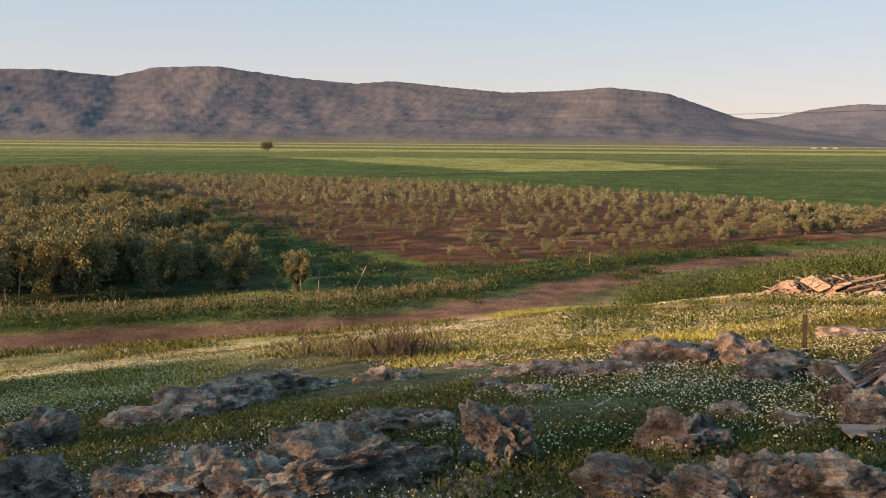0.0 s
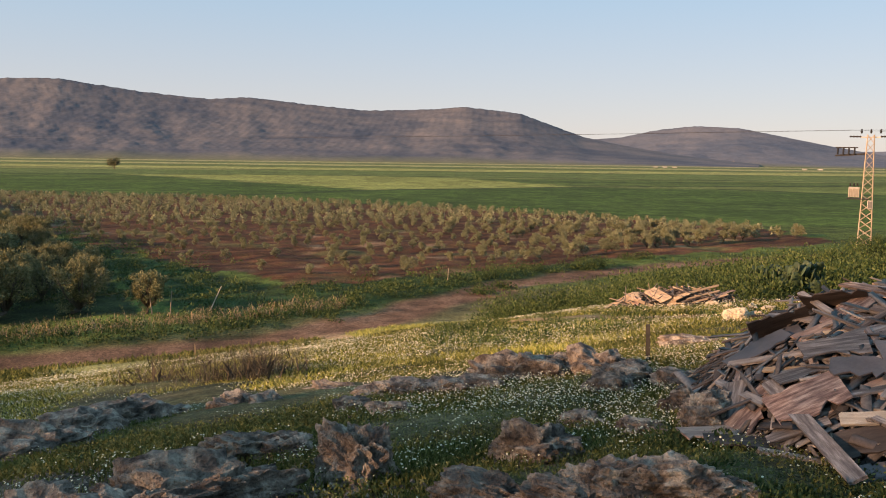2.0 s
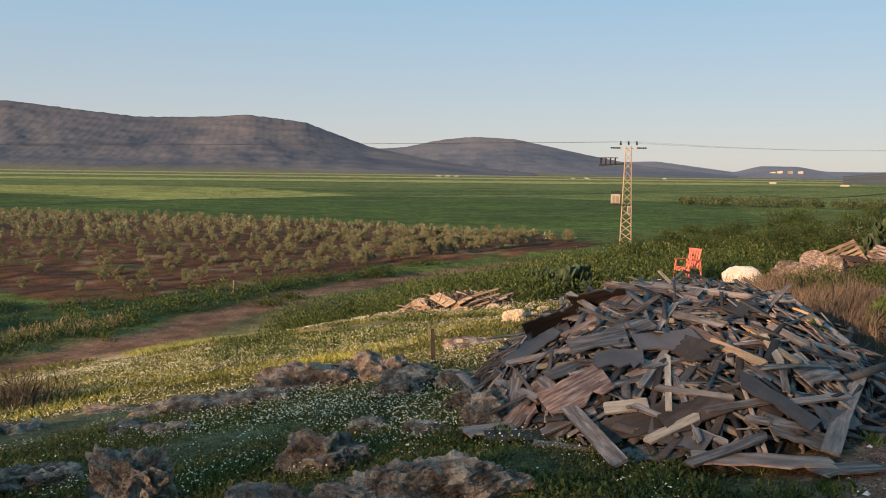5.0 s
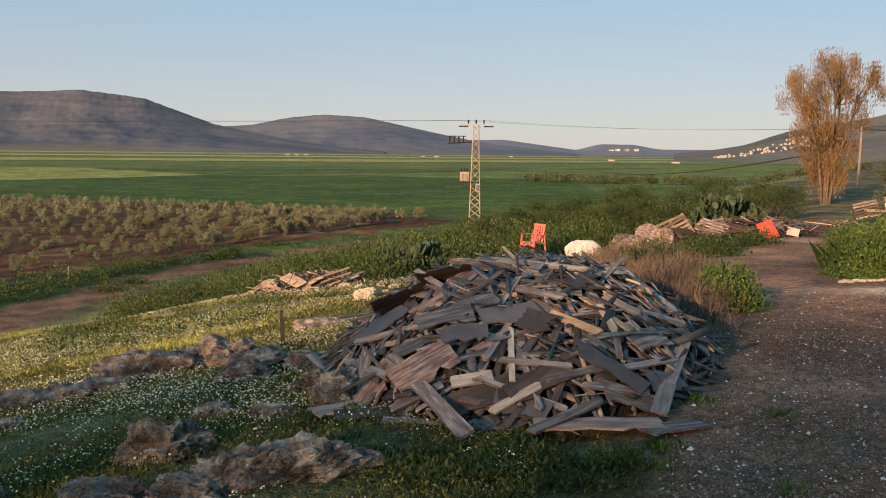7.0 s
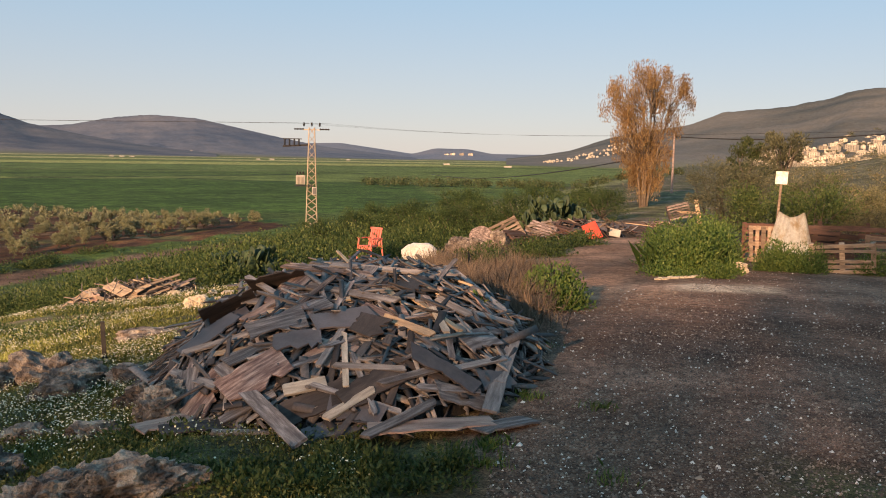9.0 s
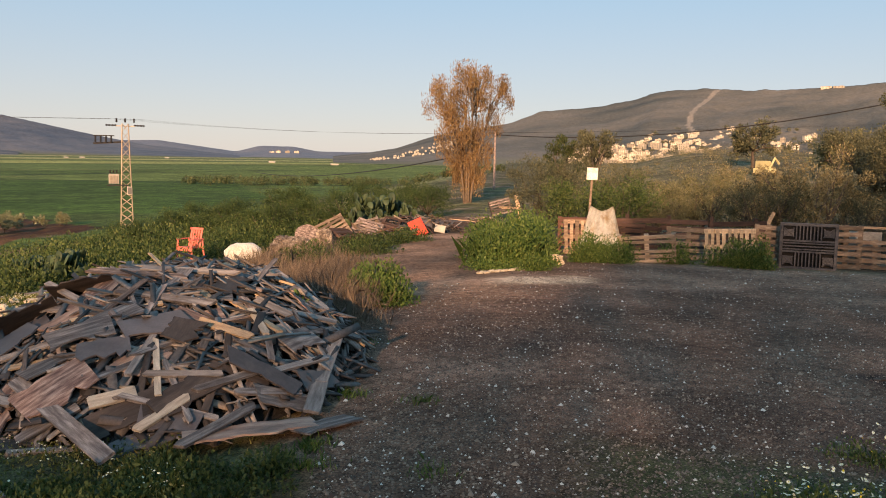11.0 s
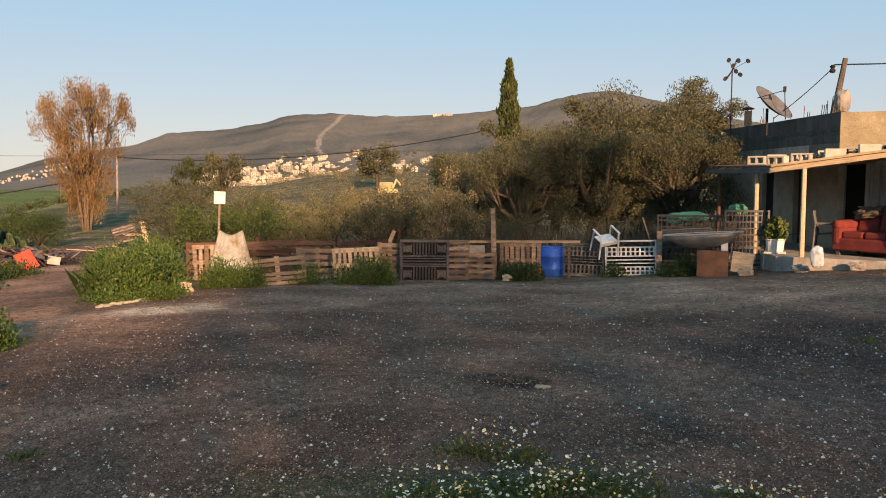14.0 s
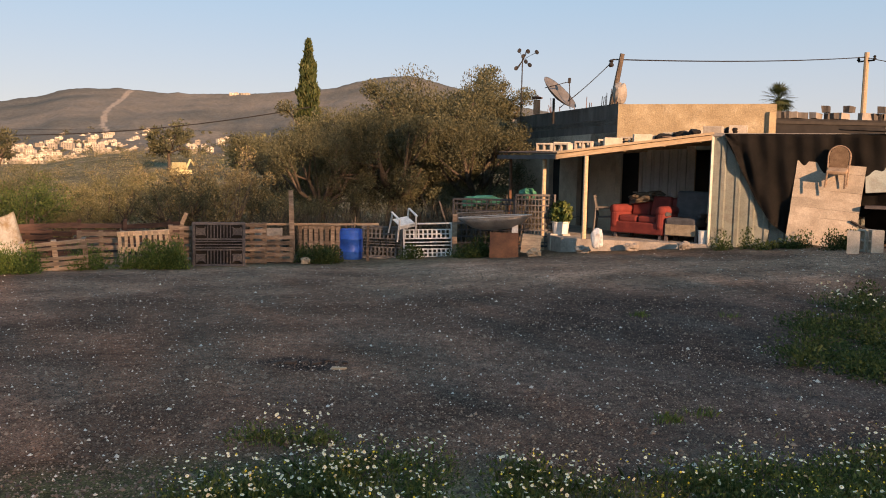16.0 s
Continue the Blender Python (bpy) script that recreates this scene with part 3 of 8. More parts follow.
build_hill("backdrop_town_hill", [49, 51.3, 53.2, 55.8, 58, 60.7, 62.9, 66.2, 68.8, 70.3, 73, 76, 79.6, 81.5, 84.2, 86.5, 89.1, 91.7, 94.7, 96.5, 99, 104, 112, 125, 140],
           [.1, .36, .69, 1.57, 2.0, 2.45, 3.3, 3.58, 4.05, 4.58, 4.8, 4.64, 4.72, 4.82, 5.09, 5.36, 6.02, 6.38, 5.61, 5.04, 4.46, 3.6, 2.6, 2.0, 1.5], 900, 2100, 61, "scrub hill with a stone town along its foot", 1.6, .2, [(.35, 72.2), (.45, 72.7), (.55, 72.3), (.7, 72.5), (.85, 73.3), (1, 74.0)], ((.06, .068, .064), (.20, .168, .136)))
# ---- rocks ----
def make_rock(name, size, seed, mat, label, group="", detail=5, sharp=.38):
    """A weathered limestone block: broad lumps, sharp ridges and round pits."""
    bm = bmesh.new()
    bmesh.ops.create_icosphere(bm, subdivisions=detail, radius=1)
    off = Vector((seed * 3.7, seed * 1.3, seed * 7.1))
    for v in bm.verts:
        p = v.co.copy()
        big = noise.noise(p * 1.1 + off * .5)
        ridge = noise.ridged_multi_fractal(p * 2.0 + off, .75, 2.2, 6, 1.0, 2.0) - 1.2
        k = .72 + sharp * (.75 * big + .42 * ridge)
        if detail > 4:
            k -= .5 * sharp * max(0.0, .42 - noise.voronoi(p * 5 + off)[0][0]) + .10 * sharp * noise.noise(p * 19 + off)
        p = Vector((math.copysign(abs(p.x) ** .8, p.x), math.copysign(abs(p.y) ** .8, p.y), math.copysign(abs(p.z) ** .8, p.z)))
        v.co = Vector((p.x * size[0] * k, p.y * size[1] * k, p.z * size[2] * k))
    return tagged(part(name, bm, mat, smooth_shade=False), label, "rock", group)


def set_rock(az, d, size, seed, mat=M_ROCK, label="grey pitted limestone boulder among daisies", group="boulders on the slope", sink=.35, turn=0.0, detail=5, sharp=.38):
    ob = make_rock("boulder", size, seed, mat, label, group, detail, sharp)
    x, y = polar(az, d)
    ob.matrix_basis = pose(x, y, gz(x, y) + size[2] * (1 - 2 * sink) * .5, 0, 0, -az + turn)
    return ob


M_WHITE_ROCK = surface("white limestone", [(.3, (.55, .50, .44)), (.7, (.74, .69, .62))], 3.0, 22, .92, .8, .04)
ROCKS = [  # bearing, distance, half sizes
    (4.1, 5.15, (.29, .26, .34)), (-6.7, 4.75, (.66, .34, .30)), (-10.2, 4.6, (.4, .3, .24)), (-15.5, 4.85, (.36, .24, .23)), (-19.3, 4.95, (.30, .22, .17)), (-25.4, 6.9, (.34, .28, .27)), (-25.1, 5.3, (.32, .26, .22)), (-28.6, 5.2, (.3, .26, .2)),
    (-18.6, 7.6, (.42, .3, .17)), (-16.0, 7.9, (.48, .32, .27)), (-13.6, 8.6, (.46, .34, .30)), (-11.2, 9.2, (.52, .36, .33)), (-8.6, 9.3, (.26, .22, .2)), (-4.2, 9.0, (.30, .24, .24)), (-2.2, 8.8, (.22, .2, .18)), (-2.6, 6.0, (.34, .24, .18)), (-.4, 5.9, (.2, .18, .12)),
    (.8, 9.5, (.2, .16, .11)), (2.4, 9.5, (.36, .24, .17)), (3.6, 7.75, (.2, .16, .14)), (5.8, 8.8, (.42, .28, .15)), (8.1, 8.6, (.36, .26, .16)), (10.3, 8.3, (.34, .24, .15)), (6.4, 7.2, (.26, .2, .1)),
    (13.3, 9.1, (.46, .34, .30)), (15.9, 9.0, (.46, .38, .30)), (18.3, 9.2, (.40, .3, .24)), (19.9, 8.9, (.40, .36, .30)), (21.6, 8.2, (.34, .3, .22)), (20.6, 7.7, (.26, .22, .18)), (12.2, 8.3, (.34, .24, .13)),
    (15.6, 5.35, (.30, .24, .22)), (17.3, 5.5, (.18, .16, .12)), (18.9, 6.2, (.2, .16, .1)), (22.9, 5.9, (.2, .16, .1)), (13.2, 4.4, (.34, .22, .15)), (17.4, 4.35, (.26, .2, .13)), (20.6, 4.5, (.3, .24, .21)), (24.0, 4.55, (.42, .28, .22)),
    (26.6, 6.1, (.26, .3, .24)), (25.2, 6.7, (.2, .2, .16)), (24.9, 7.9, (.28, .2, .15)), (26.8, 8.0, (.24, .2, .16)), (26.3, 12.3, (.6, .4, .14)),
]
for i_, (a_, d_, s_) in enumerate(ROCKS):
    set_rock(a_, d_, (s_[0] * 1.08, s_[1], s_[2]), 11 + i_, turn=(i_ * 47) % 60 - 30, detail=5 if d_ < 7.5 else 4, sharp=.5)
set_rock(28.6, 17.6, (.30, .26, .26), 71, M_PALE_ROCK, "pale yellow sunlit stone block on the slope", sink=.2)
set_rock(29.8, 17.9, (.22, .2, .16), 72, M_PALE_ROCK, "pale yellow sunlit stone block on the slope", sink=.2)
set_rock(43.25, 25.8, (.74, .42, .42), 73, M_WHITE_ROCK, "large smooth white limestone block on the bank", sink=-.1, sharp=.14)
set_rock(39.6, 26, (.5, .42, .24), 74, M_PALE_ROCK, "flat pale stone under a garden chair", sink=.1)
set_rock(46.2, 26, (.7, .5, .5), 75, label="brown weathered boulder on the bank", sink=.1)
set_rock(48.1, 26.5, (.52, .42, .56), 76, label="brown weathered boulder on the bank", sink=.1)
set_rock(63.5, 16.5, (.38, .26, .19), 77, M_PALE_ROCK, "low pale stone at the weeds' edge", sink=.2)
set_rock(62.2, 16.2, (.26, .2, .10), 78, M_PALE_ROCK, "low pale stone at the weeds' edge", sink=.2)
set_rock(85.0, 18.9, (.16, .13, .13), 79, M_PALE_ROCK, "small pale stone by the fence foot", sink=.1, detail=3)
set_rock(100.2, 18.6, (.2, .16, .14), 80, M_PALE_ROCK, "small pale stone by the fence foot", sink=.1, detail=3)


for k in range(11):
    set_rock(58.9 + .27 * k, 14.55 + .06 * k + .1 * (k % 2), (.08 + .03 * (k % 3), .06, .035), 500 + k, M_PALE_ROCK, "low pale stone in a broken kerb line", "white kerb stones", .2, 25 + 20 * (k % 3), 3)


# pebbles on the gravel
def pebbles(name, n, dmax, size, mat, label, seed, amin=46, amax=132):
    """Small stones strewn over the yard, or in drifts over the slope when the bearings lie on that side."""
    r = np.random.default_rng(seed)
    az = np.radians(r.uniform(amin, amax, n))
    d = 3.4 + (dmax - 3.4) * r.random(n) ** 1.4
    x, y = d * np.sin(az), d * np.cos(az)
    k = ((x - 2.75) * .615 - (y - 2.75) * .789 > .15) & ((d < 13) | (az > radians(61))) if amax > 90 else wave(x, y, .9, 1) + .3 * wave(x, y, 3.1, 3) > r.uniform(.1, 1.1, n)
    x, y = x[k], y[k]
    n = len(x)
    s = size * r.lognormal(0, .45, n)
    base = np.array([(1, 0, -.2), (0, 1, -.2), (-1, 0, -.2), (0, -1, -.2), (.2, .1, .75)])
    v = base[None] * s[:, None, None] * r.uniform(.7, 1.3, (n, 5, 3))
    a = r.uniform(0, 2 * np.pi, n)
    vx = v[..., 0] * np.cos(a)[:, None] - v[..., 1] * np.sin(a)[:, None]
    vy = v[..., 0] * np.sin(a)[:, None] + v[..., 1] * np.cos(a)[:, None]
    v = np.stack([vx + x[:, None], vy + y[:, None], v[..., 2] + (ground_z(x, y) + s * .25)[:, None]], -1).reshape(-1, 3)
    tri = np.array([(0, 1, 4), (1, 2, 4), (2, 3, 4), (3, 0, 4)])
    f = (np.arange(n)[:, None, None] * 5 + tri[None]).reshape(-1, 3)
    return tagged(new(name, mesh_np(name, v, f, mat)), label, "gravel", kind="stuff")


pebbles("gravel_stones", 190000, 17, .0052, M_PEBBLE, "dark grey-brown gravel stones over the yard", 401)
pebbles("pale_gravel_stones", 9000, 18, .0058, M_WHITE_ROCK, "scattered pale stones over the yard", 402)
pebbles("slope_rubble", 26000, 12, .013, M_ROCK, "broken limestone rubble between boulders", 403, -34, 30)
# ---- growth ----
def leaf_quads(centres, size, aspect=2.6, up=.3, r=rng, out=None, droop=0.0):
    """Diamond leaves, one quad each, at random turns; out: directions to lean to."""
    n = len(centres)
    a = r.normal(size=(n, 3))
    if out is not None:
        a = a * .7 + out * 1.0
    a[:, 2] += up - droop
    a /= np.linalg.norm(a, axis=1, keepdims=True) + 1e-9
    b = np.cross(a, r.normal(size=(n, 3)))
    b /= np.linalg.norm(b, axis=1, keepdims=True) + 1e-9
    L = (size * r.uniform(.6, 1.4, n))[:, None] if np.ndim(size) == 0 else (size * r.uniform(.7, 1.3, n))[:, None]
    w = L / aspect
    v = np.stack([centres - a * L * .5, centres + b * w * .5, centres + a * L * .5, centres - b * w * .5], 1).reshape(-1, 3)
    return v, np.arange(n * 4).reshape(n, 4)


def blob_points(n, r, radius=1.0, shell=.45):
    p = r.normal(size=(n, 3))
    p /= np.linalg.norm(p, axis=1, keepdims=True)
    return p * (radius * (1 - shell * r.random(n) ** 1.5))[:, None]


def grow_limbs(r, height, spread, n, base_r, lean=.25, fork=.35):
    """Paths of a trunk and its limbs, and the tips of the limbs."""
    bm = bmesh.new()
    top = Vector((r.normal() * lean, r.normal() * lean, height * fork))
    add_tube(bm, [(0, 0, -.15), (top.x * .3, top.y * .3, top.z * .5), top], [base_r * 1.3, base_r, base_r * .85], 8)
    tips = []
    for k in range(n):
        a = 2 * math.pi * (k + r.uniform(-.3, .3)) / n
        rr = spread * r.uniform(.45, .95)
        end = Vector((top.x + math.cos(a) * rr, top.y + math.sin(a) * rr, height * r.uniform(.62, .93)))
        mid = top.lerp(end, .5) + Vector((r.normal() * .1, r.normal() * .1, -.06 * height + r.normal() * .06 * height))
        add_tube(bm, [top * .96, mid, end], [base_r * .6, base_r * .4, base_r * .14], 6)
        tips.append(end)
        for _ in range(2):
            e2 = mid.lerp(end, .5) + Vector(r.normal(size=3)) * spread * .28
            add_tube(bm, [mid, mid.lerp(e2, .6) + Vector(r.normal(size=3)) * .05, e2], [base_r * .3, base_r * .2, base_r * .07], 5)
            tips.append(e2)
    return bm, tips


def make_tree(name, height, spread, leaves, leaf, mat, label, category, seed, limbs=7, base_r=.14, clump=.42, group="", fork=.35, aspect=2.6, flat=.8, low=.25):
    """A tree: tapered trunk with limbs under a crown of leaf clumps with gaps."""
    r = np.random.default_rng(seed)
    thing = empty(name, pose(0, 0, 0), label, category, group)
    bm, tips = grow_limbs(r, height, spread, limbs, base_r, fork=fork)
    part("trunk", bm, M_BARK, thing, smooth_shade=True)
    clumps = [np.array(t) for t in tips]
    for _ in range(int(limbs * 2.2)):
        a, rr = r.uniform(0, 2 * np.pi), spread * math.sqrt(r.random()) * 1.0
        zz = height * (low + (.98 - low) * r.random() ** .8)
        k = math.sqrt(max(.05, 1 - ((zz / height - .58) / .5) ** 2))
        clumps.append(np.array((math.cos(a) * rr * k, math.sin(a) * rr * k, zz)))
    per = max(3, leaves // len(clumps))
    cs, outs = [], []
    for c in clumps:
        p = blob_points(per, r, clump * spread * r.uniform(.55, 1.15), .8) * np.array((1, 1, flat))
        cs.append(c + p)
        o = p + .35 * (c - np.array((0, 0, height * .5)))
        outs.append(o / (np.linalg.norm(o, axis=1, keepdims=True) + 1e-6))
    cs, outs = np.concatenate(cs), np.concatenate(outs)
    keep = cs[:, 2] > .05 * height
    v, f = leaf_quads(cs[keep], leaf, aspect, .25, r, outs[keep])
    under(new("crown", mesh_np("crown", v, f, mat)), thing)
    return thing


def on_ground(x, y, turn=0.0, scale=1.0, sink=0.0):
    return pose(x, y, gz(x, y) - sink, 0, 0, turn) @ Matrix.Scale(scale, 4)


def place_copy(src, m):
    """A copy of a thing at a pose whose scale holds too."""
    c = copy_thing(src, m)
    c.matrix_basis = m
    return c


# the old olive grove below the road
grove_src = [make_tree("olive_tree", 2.9, 1.45, 6400, .15, M_OLIVE, "mature grey-green olive tree in a dense grove", "olive tree", 100 + k, 13, .12, .26, "olive grove", fork=.12, low=.0, flat=1.25) for k in range(3)]
r_ = np.random.default_rng(3)
spots = []
for row in range(26):
    for col in range(30):
        a = np.array((-7.4, 38.4)) + np.array((-.42, .907)) * row * 3.5 + np.array((-.89, -.42)) * col * 2.5
        a = a + r_.normal(size=2) * .5
        if row * .3 + a[0] > 40 or np.degrees(np.arctan2(a[0], a[1])) < -33:
            continue
        spots.append(a)
spots.sort(key=lambda p: p[0] ** 2 + p[1] ** 2)
for k, a in enumerate(spots[:270]):
    m = on_ground(a[0], a[1], r_.uniform(0, 360), r_.uniform(.72, 1.1) * (.72 if a[0] > -12 + (a[1] - 38) * -.42 else 1))
    if k < 3:
        grove_src[k].matrix_basis = m
    else:
        place_copy(grove_src[k % 3], m)

# the young orchard on red soil
young_src = [make_tree("young_olive_tree", 1.75, .62, 1900, .135, M_YOUNG, "young bushy olive tree in bare red soil", "olive tree", 200 + k, 6, .035, .5, "young orchard", fork=.15, low=.15) for k in range(4)]
spots = []
u, v = np.array((.86, .50)), np.array((-.50, .86))
for i in range(-60, 80):
    for j in range(0, 80):
        a = np.array((0., 46.)) + u * i * 1.7 + v * j * 2.7 + r_.normal(size=2) * .4
        if poly_mask(np.array([a[0]]), np.array([a[1]]), ORCHARD)[0] and r_.random() > .06:
            if a[0] > -6 - (a[1] - 50) * .48 and not (a[0] < 2 and a[1] < 62 and r_.random() < .75):
                spots.append(a)
spots.sort(key=lambda p: p[0] ** 2 + p[1] ** 2)
for k, a in enumerate(spots[:298]):
    big = smooth(6, 40, a[0] - .1 * (a[1] - 60))
    m = on_ground(a[0], a[1], r_.uniform(0, 360), r_.uniform(.28, .44) * (1 + .9 * float(big)))
    if k < 4:
        young_src[k].matrix_basis = m
    else:
        place_copy(young_src[k % 4], m)
far_c, far_o = [], []
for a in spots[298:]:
    p = blob_points(90, r_, .42, .7) * np.array((1, 1, 1.15)) * r_.uniform(.65, 1.05)
    far_c.append(p + np.array((a[0], a[1], gz(a[0], a[1]) + .45)))
    far_o.append(p)
if far_c:
    v_, f_ = leaf_quads(np.concatenate(far_c), .2, 2.0, .3, r_, np.concatenate(far_o))
    tagged(new("far_orchard_trees", mesh_np("far_orchard_trees", v_, f_, M_YOUNG)), "far rows of young olive trees", "olive trees", kind="stuff")


def scatter_weeds(name, spots, heights, radii, per, leaf, mat, label, seed, aspect=2.2, up=.5):
    """Leafy clumps joined as one sheet of growth."""
    r = np.random.default_rng(seed)
    cs, os_ = [], []
    for (x, y), h, rad in zip(spots, heights, radii):
        p = blob_points(per, r, 1.0, .85)
        p[:, 2] = np.abs(p[:, 2])
        p = p * np.array((rad, rad, h))
        cs.append(p + np.array((x, y, gz(x, y) - .02)))
        os_.append(p / (np.linalg.norm(p, axis=1, keepdims=True) + 1e-6))
    v, f = leaf_quads(np.concatenate(cs), leaf, aspect, up, r, np.concatenate(os_))
    return tagged(new(name, mesh_np(name, v, f, mat)), label, "weeds", kind="stuff")


def along(line, step, side, spread, r):
    out = []
    for (x0, y0), (x1, y1) in zip(line, line[1:]):
        L = math.hypot(x1 - x0, y1 - y0)
        nx, ny = -(y1 - y0) / L, (x1 - x0) / L
        for k in np.arange(0, L, step):
            o = side + r.normal() * spread
            out.append((x0 + (x1 - x0) * k / L + nx * o, y0 + (y1 - y0) * k / L + ny * o))
    return out


# green hedge of weeds on the far side of the road, a dry fringe behind it
e = along(ROAD[1:10], .28, 2.7, .55, r_) + along(ROAD[1:6], .5, 4.2, .7, r_)
scatter_weeds("roadside_weeds", e, r_.uniform(.3, .95, len(e)), r_.uniform(.4, .8, len(e)), 90, .10, M_WEED_DARK, "dark green weeds along the far edge of the dirt road", 301)
e = along(ROAD[5:10], .5, 4.6, 1.2, r_) + along([(-7, 40), (-13, 60), (-30, 92)], .45, -2.5, 1.5, r_)
scatter_weeds("field_edge_grass", e, r_.uniform(.25, .6, len(e)), r_.uniform(.4, .8, len(e)), 50, .13, M_WEED, "fresh green grass between grove and orchard", 302)
e = []
POLY_G = [(-62, 140), (-33, 95), (-13, 63), (-4.7, 49.6), (-1, 44.2), (14, 51.5), (20, 54), (18, 51), (3, 38), (-2, 34), (-7, 40), (-40, 30), (-60, 60)]
while len(e) < 1500:
    p = (r_.uniform(-60, 20), r_.uniform(30, 130))
    if r_.random() < 42 / p[1] and poly_mask(np.array([p[0]]), np.array([p[1]]), POLY_G)[0]:
        e.append(p)
scatter_weeds("grove_floor_weeds", e, r_.uniform(.15, .55, len(e)), r_.uniform(.4, 1.0, len(e)), 60, .12, M_WEED_DARK, "rank green weeds on the floor of the grove", 305)
e = along([(-22, 31), (-14.5, 31.6), (-11, 32.2), (-5, 34.2), (-1.4, 36), (2, 38)], .22, 0, .45, r_)


def stalks(name, spots, h, n, mat, label, seed, spread=.35, width=.012):
    r = np.random.default_rng(seed)
    vs = []
    for x, y in spots:
        k = n
        bx, by = x + r.normal(size=k) * spread, y + r.normal(size=k) * spread
        bz = ground_z(bx, by) - .02
        hh = h * r.uniform(.4, 1.2, k)
        lean = r.normal(size=(k, 2)) * .35
        a = r.uniform(0, np.pi, k)
        w = np.stack([np.cos(a), np.sin(a), np.zeros(k)], 1) * width
        b = np.stack([bx, by, bz], 1)
        m_ = b + np.stack([lean[:, 0] * hh * .35, lean[:, 1] * hh * .35, hh * .6], 1)
        t = b + np.stack([lean[:, 0] * hh, lean[:, 1] * hh, hh], 1)
        vs.append(np.stack([b - w, b + w, m_ + w * .8, t, m_ - w * .8], 1))
    v = np.concatenate(vs).reshape(-1, 3)
    me = mesh_np(name, v, np.arange(len(v)).reshape(-1, 5), mat)
    return tagged(new(name, me), label, "grass", kind="stuff")


def brush(name, spots, h, n, mat, label, seed, spread=.3, width=.004, forks=3):
    """Fine twigs that fan out from each root and fork."""
    r = np.random.default_rng(seed)
    vs = []

    def blades(b, t, w0):
        k = len(b)
        a = r.uniform(0, np.pi, k)
        w = np.stack([np.cos(a), np.sin(a), np.zeros(k)], 1) * w0
        m_ = (b + t) / 2 + r.normal(size=(k, 3)) * .06 * np.linalg.norm(t - b, axis=1, keepdims=True)
        vs.append(np.stack([b - w, b + w, m_ + w * .7, t, m_ - w * .7], 1))
        return m_

    for x, y in spots:
        b = np.stack([x + r.normal(size=n) * spread * .5, y + r.normal(size=n) * spread * .5, np.zeros(n)], 1)
        b[:, 2] = ground_z(b[:, 0], b[:, 1]) - .02
        d = r.normal(size=(n, 3)) * .55
        d[:, 2] = np.abs(d[:, 2]) + .6
        t = b + d / np.linalg.norm(d, axis=1, keepdims=True) * (h * r.uniform(.35, 1.1, n))[:, None]
        m_ = blades(b, t, width)
        for _ in range(forks):
            k = r.uniform(.2, .9, (n, 1))
            s = m_ + (t - m_) * k
            e2 = s + (t - b) * .3 + r.normal(size=(n, 3)) * h * .16
            blades(s, e2, width * .6)
    v = np.concatenate(vs).reshape(-1, 3)
    me = mesh_np(name, v, np.arange(len(v)).reshape(-1, 5), mat)
    return tagged(new(name, me), label, "brush", kind="stuff")


M_BARE_TWIG = foliage("dark bare twigs", (.045, .036, .026), (.085, .07, .05), (.15, .12, .085), .8, .05)
brush("dry_fringe", e, .5, 22, M_STRAW, "dry grey-brown brush at the grove's edge", 303, .5, .008)
bb = [(r_.normal() * .6 - 1.5, 13.0 + r_.normal() * .5) for _ in range(22)]
brush("bare_bush_twigs", bb, .5, 55, M_BARE_TWIG, "grey-brown leafless bush on the slope", 304, .35, .0035)

# meadow: grass, and white daisies in drifts
def meadow_points(n, r, amin=-34, amax=40, dmin=3.6, dmax=30, power=1.6):
    az = np.radians(r.uniform(amin, amax, n))
    d = dmin + (dmax - dmin) * r.random(n) ** power
    return d * np.sin(az), d * np.cos(az)


def grass_blades(name, x, y, h, width, mat, label, seed, kind="grass"):
    r = np.random.default_rng(seed)
    n = len(x)
    z = ground_z(x, y) - .03
    hh = h * r.uniform(.45, 1.3, n)
    a = r.uniform(0, np.pi, n)
    w = np.stack([np.cos(a), np.sin(a), np.zeros(n)], 1) * (width * r.uniform(.6, 1.3, n))[:, None]
    lean = np.clip(r.normal(size=(n, 2)) * .4, -.6, .6)
    b = np.stack([x, y, z], 1)
    m_ = b + np.stack([lean[:, 0] * hh * .3, lean[:, 1] * hh * .3, hh * .6], 1)
    t = b + np.stack([lean[:, 0] * hh, lean[:, 1] * hh, hh * .95], 1)
    v = np.stack([b - w, b + w, m_ + w * .8, t, m_ - w * .8], 1).reshape(-1, 3)
    f = np.arange(n * 5).reshape(n, 5)
    return tagged(new(name, mesh_np(name, v, f, mat)), label, kind, kind="stuff")


def off_yard(x, y):
    edge = (x - 2.75) * .615 - (y - 2.75) * .789
    pile = np.hypot(((x - 5.1) * .62 + (y - 6.4) * .78) / 3.0, ((x - 5.1) * .78 - (y - 6.4) * .62) / 1.9)
    return (edge < .1) & (pile > .95) & (line_dist(x, y, ROAD) > 1.35) & (line_dist(x, y, BRANCH) > .6) & (line_dist(x, y, YARD_PATH) > 1.3)


x_, y_ = meadow_points(260000, r_, power=1.35)
bare = wave(x_, y_, .9, 1) + .3 * wave(x_, y_, 3.1, 3)
k = off_yard(x_, y_) & (bare < r_.uniform(.2, .9, len(x_)))
x_, y_ = x_[k], y_[k]
near = np.hypot(x_, y_)
grass_blades("meadow_grass", x_, y_, .045 + .005 * near, .003 + .0008 * near, M_GRASS, "green meadow grass on the slope", 310)


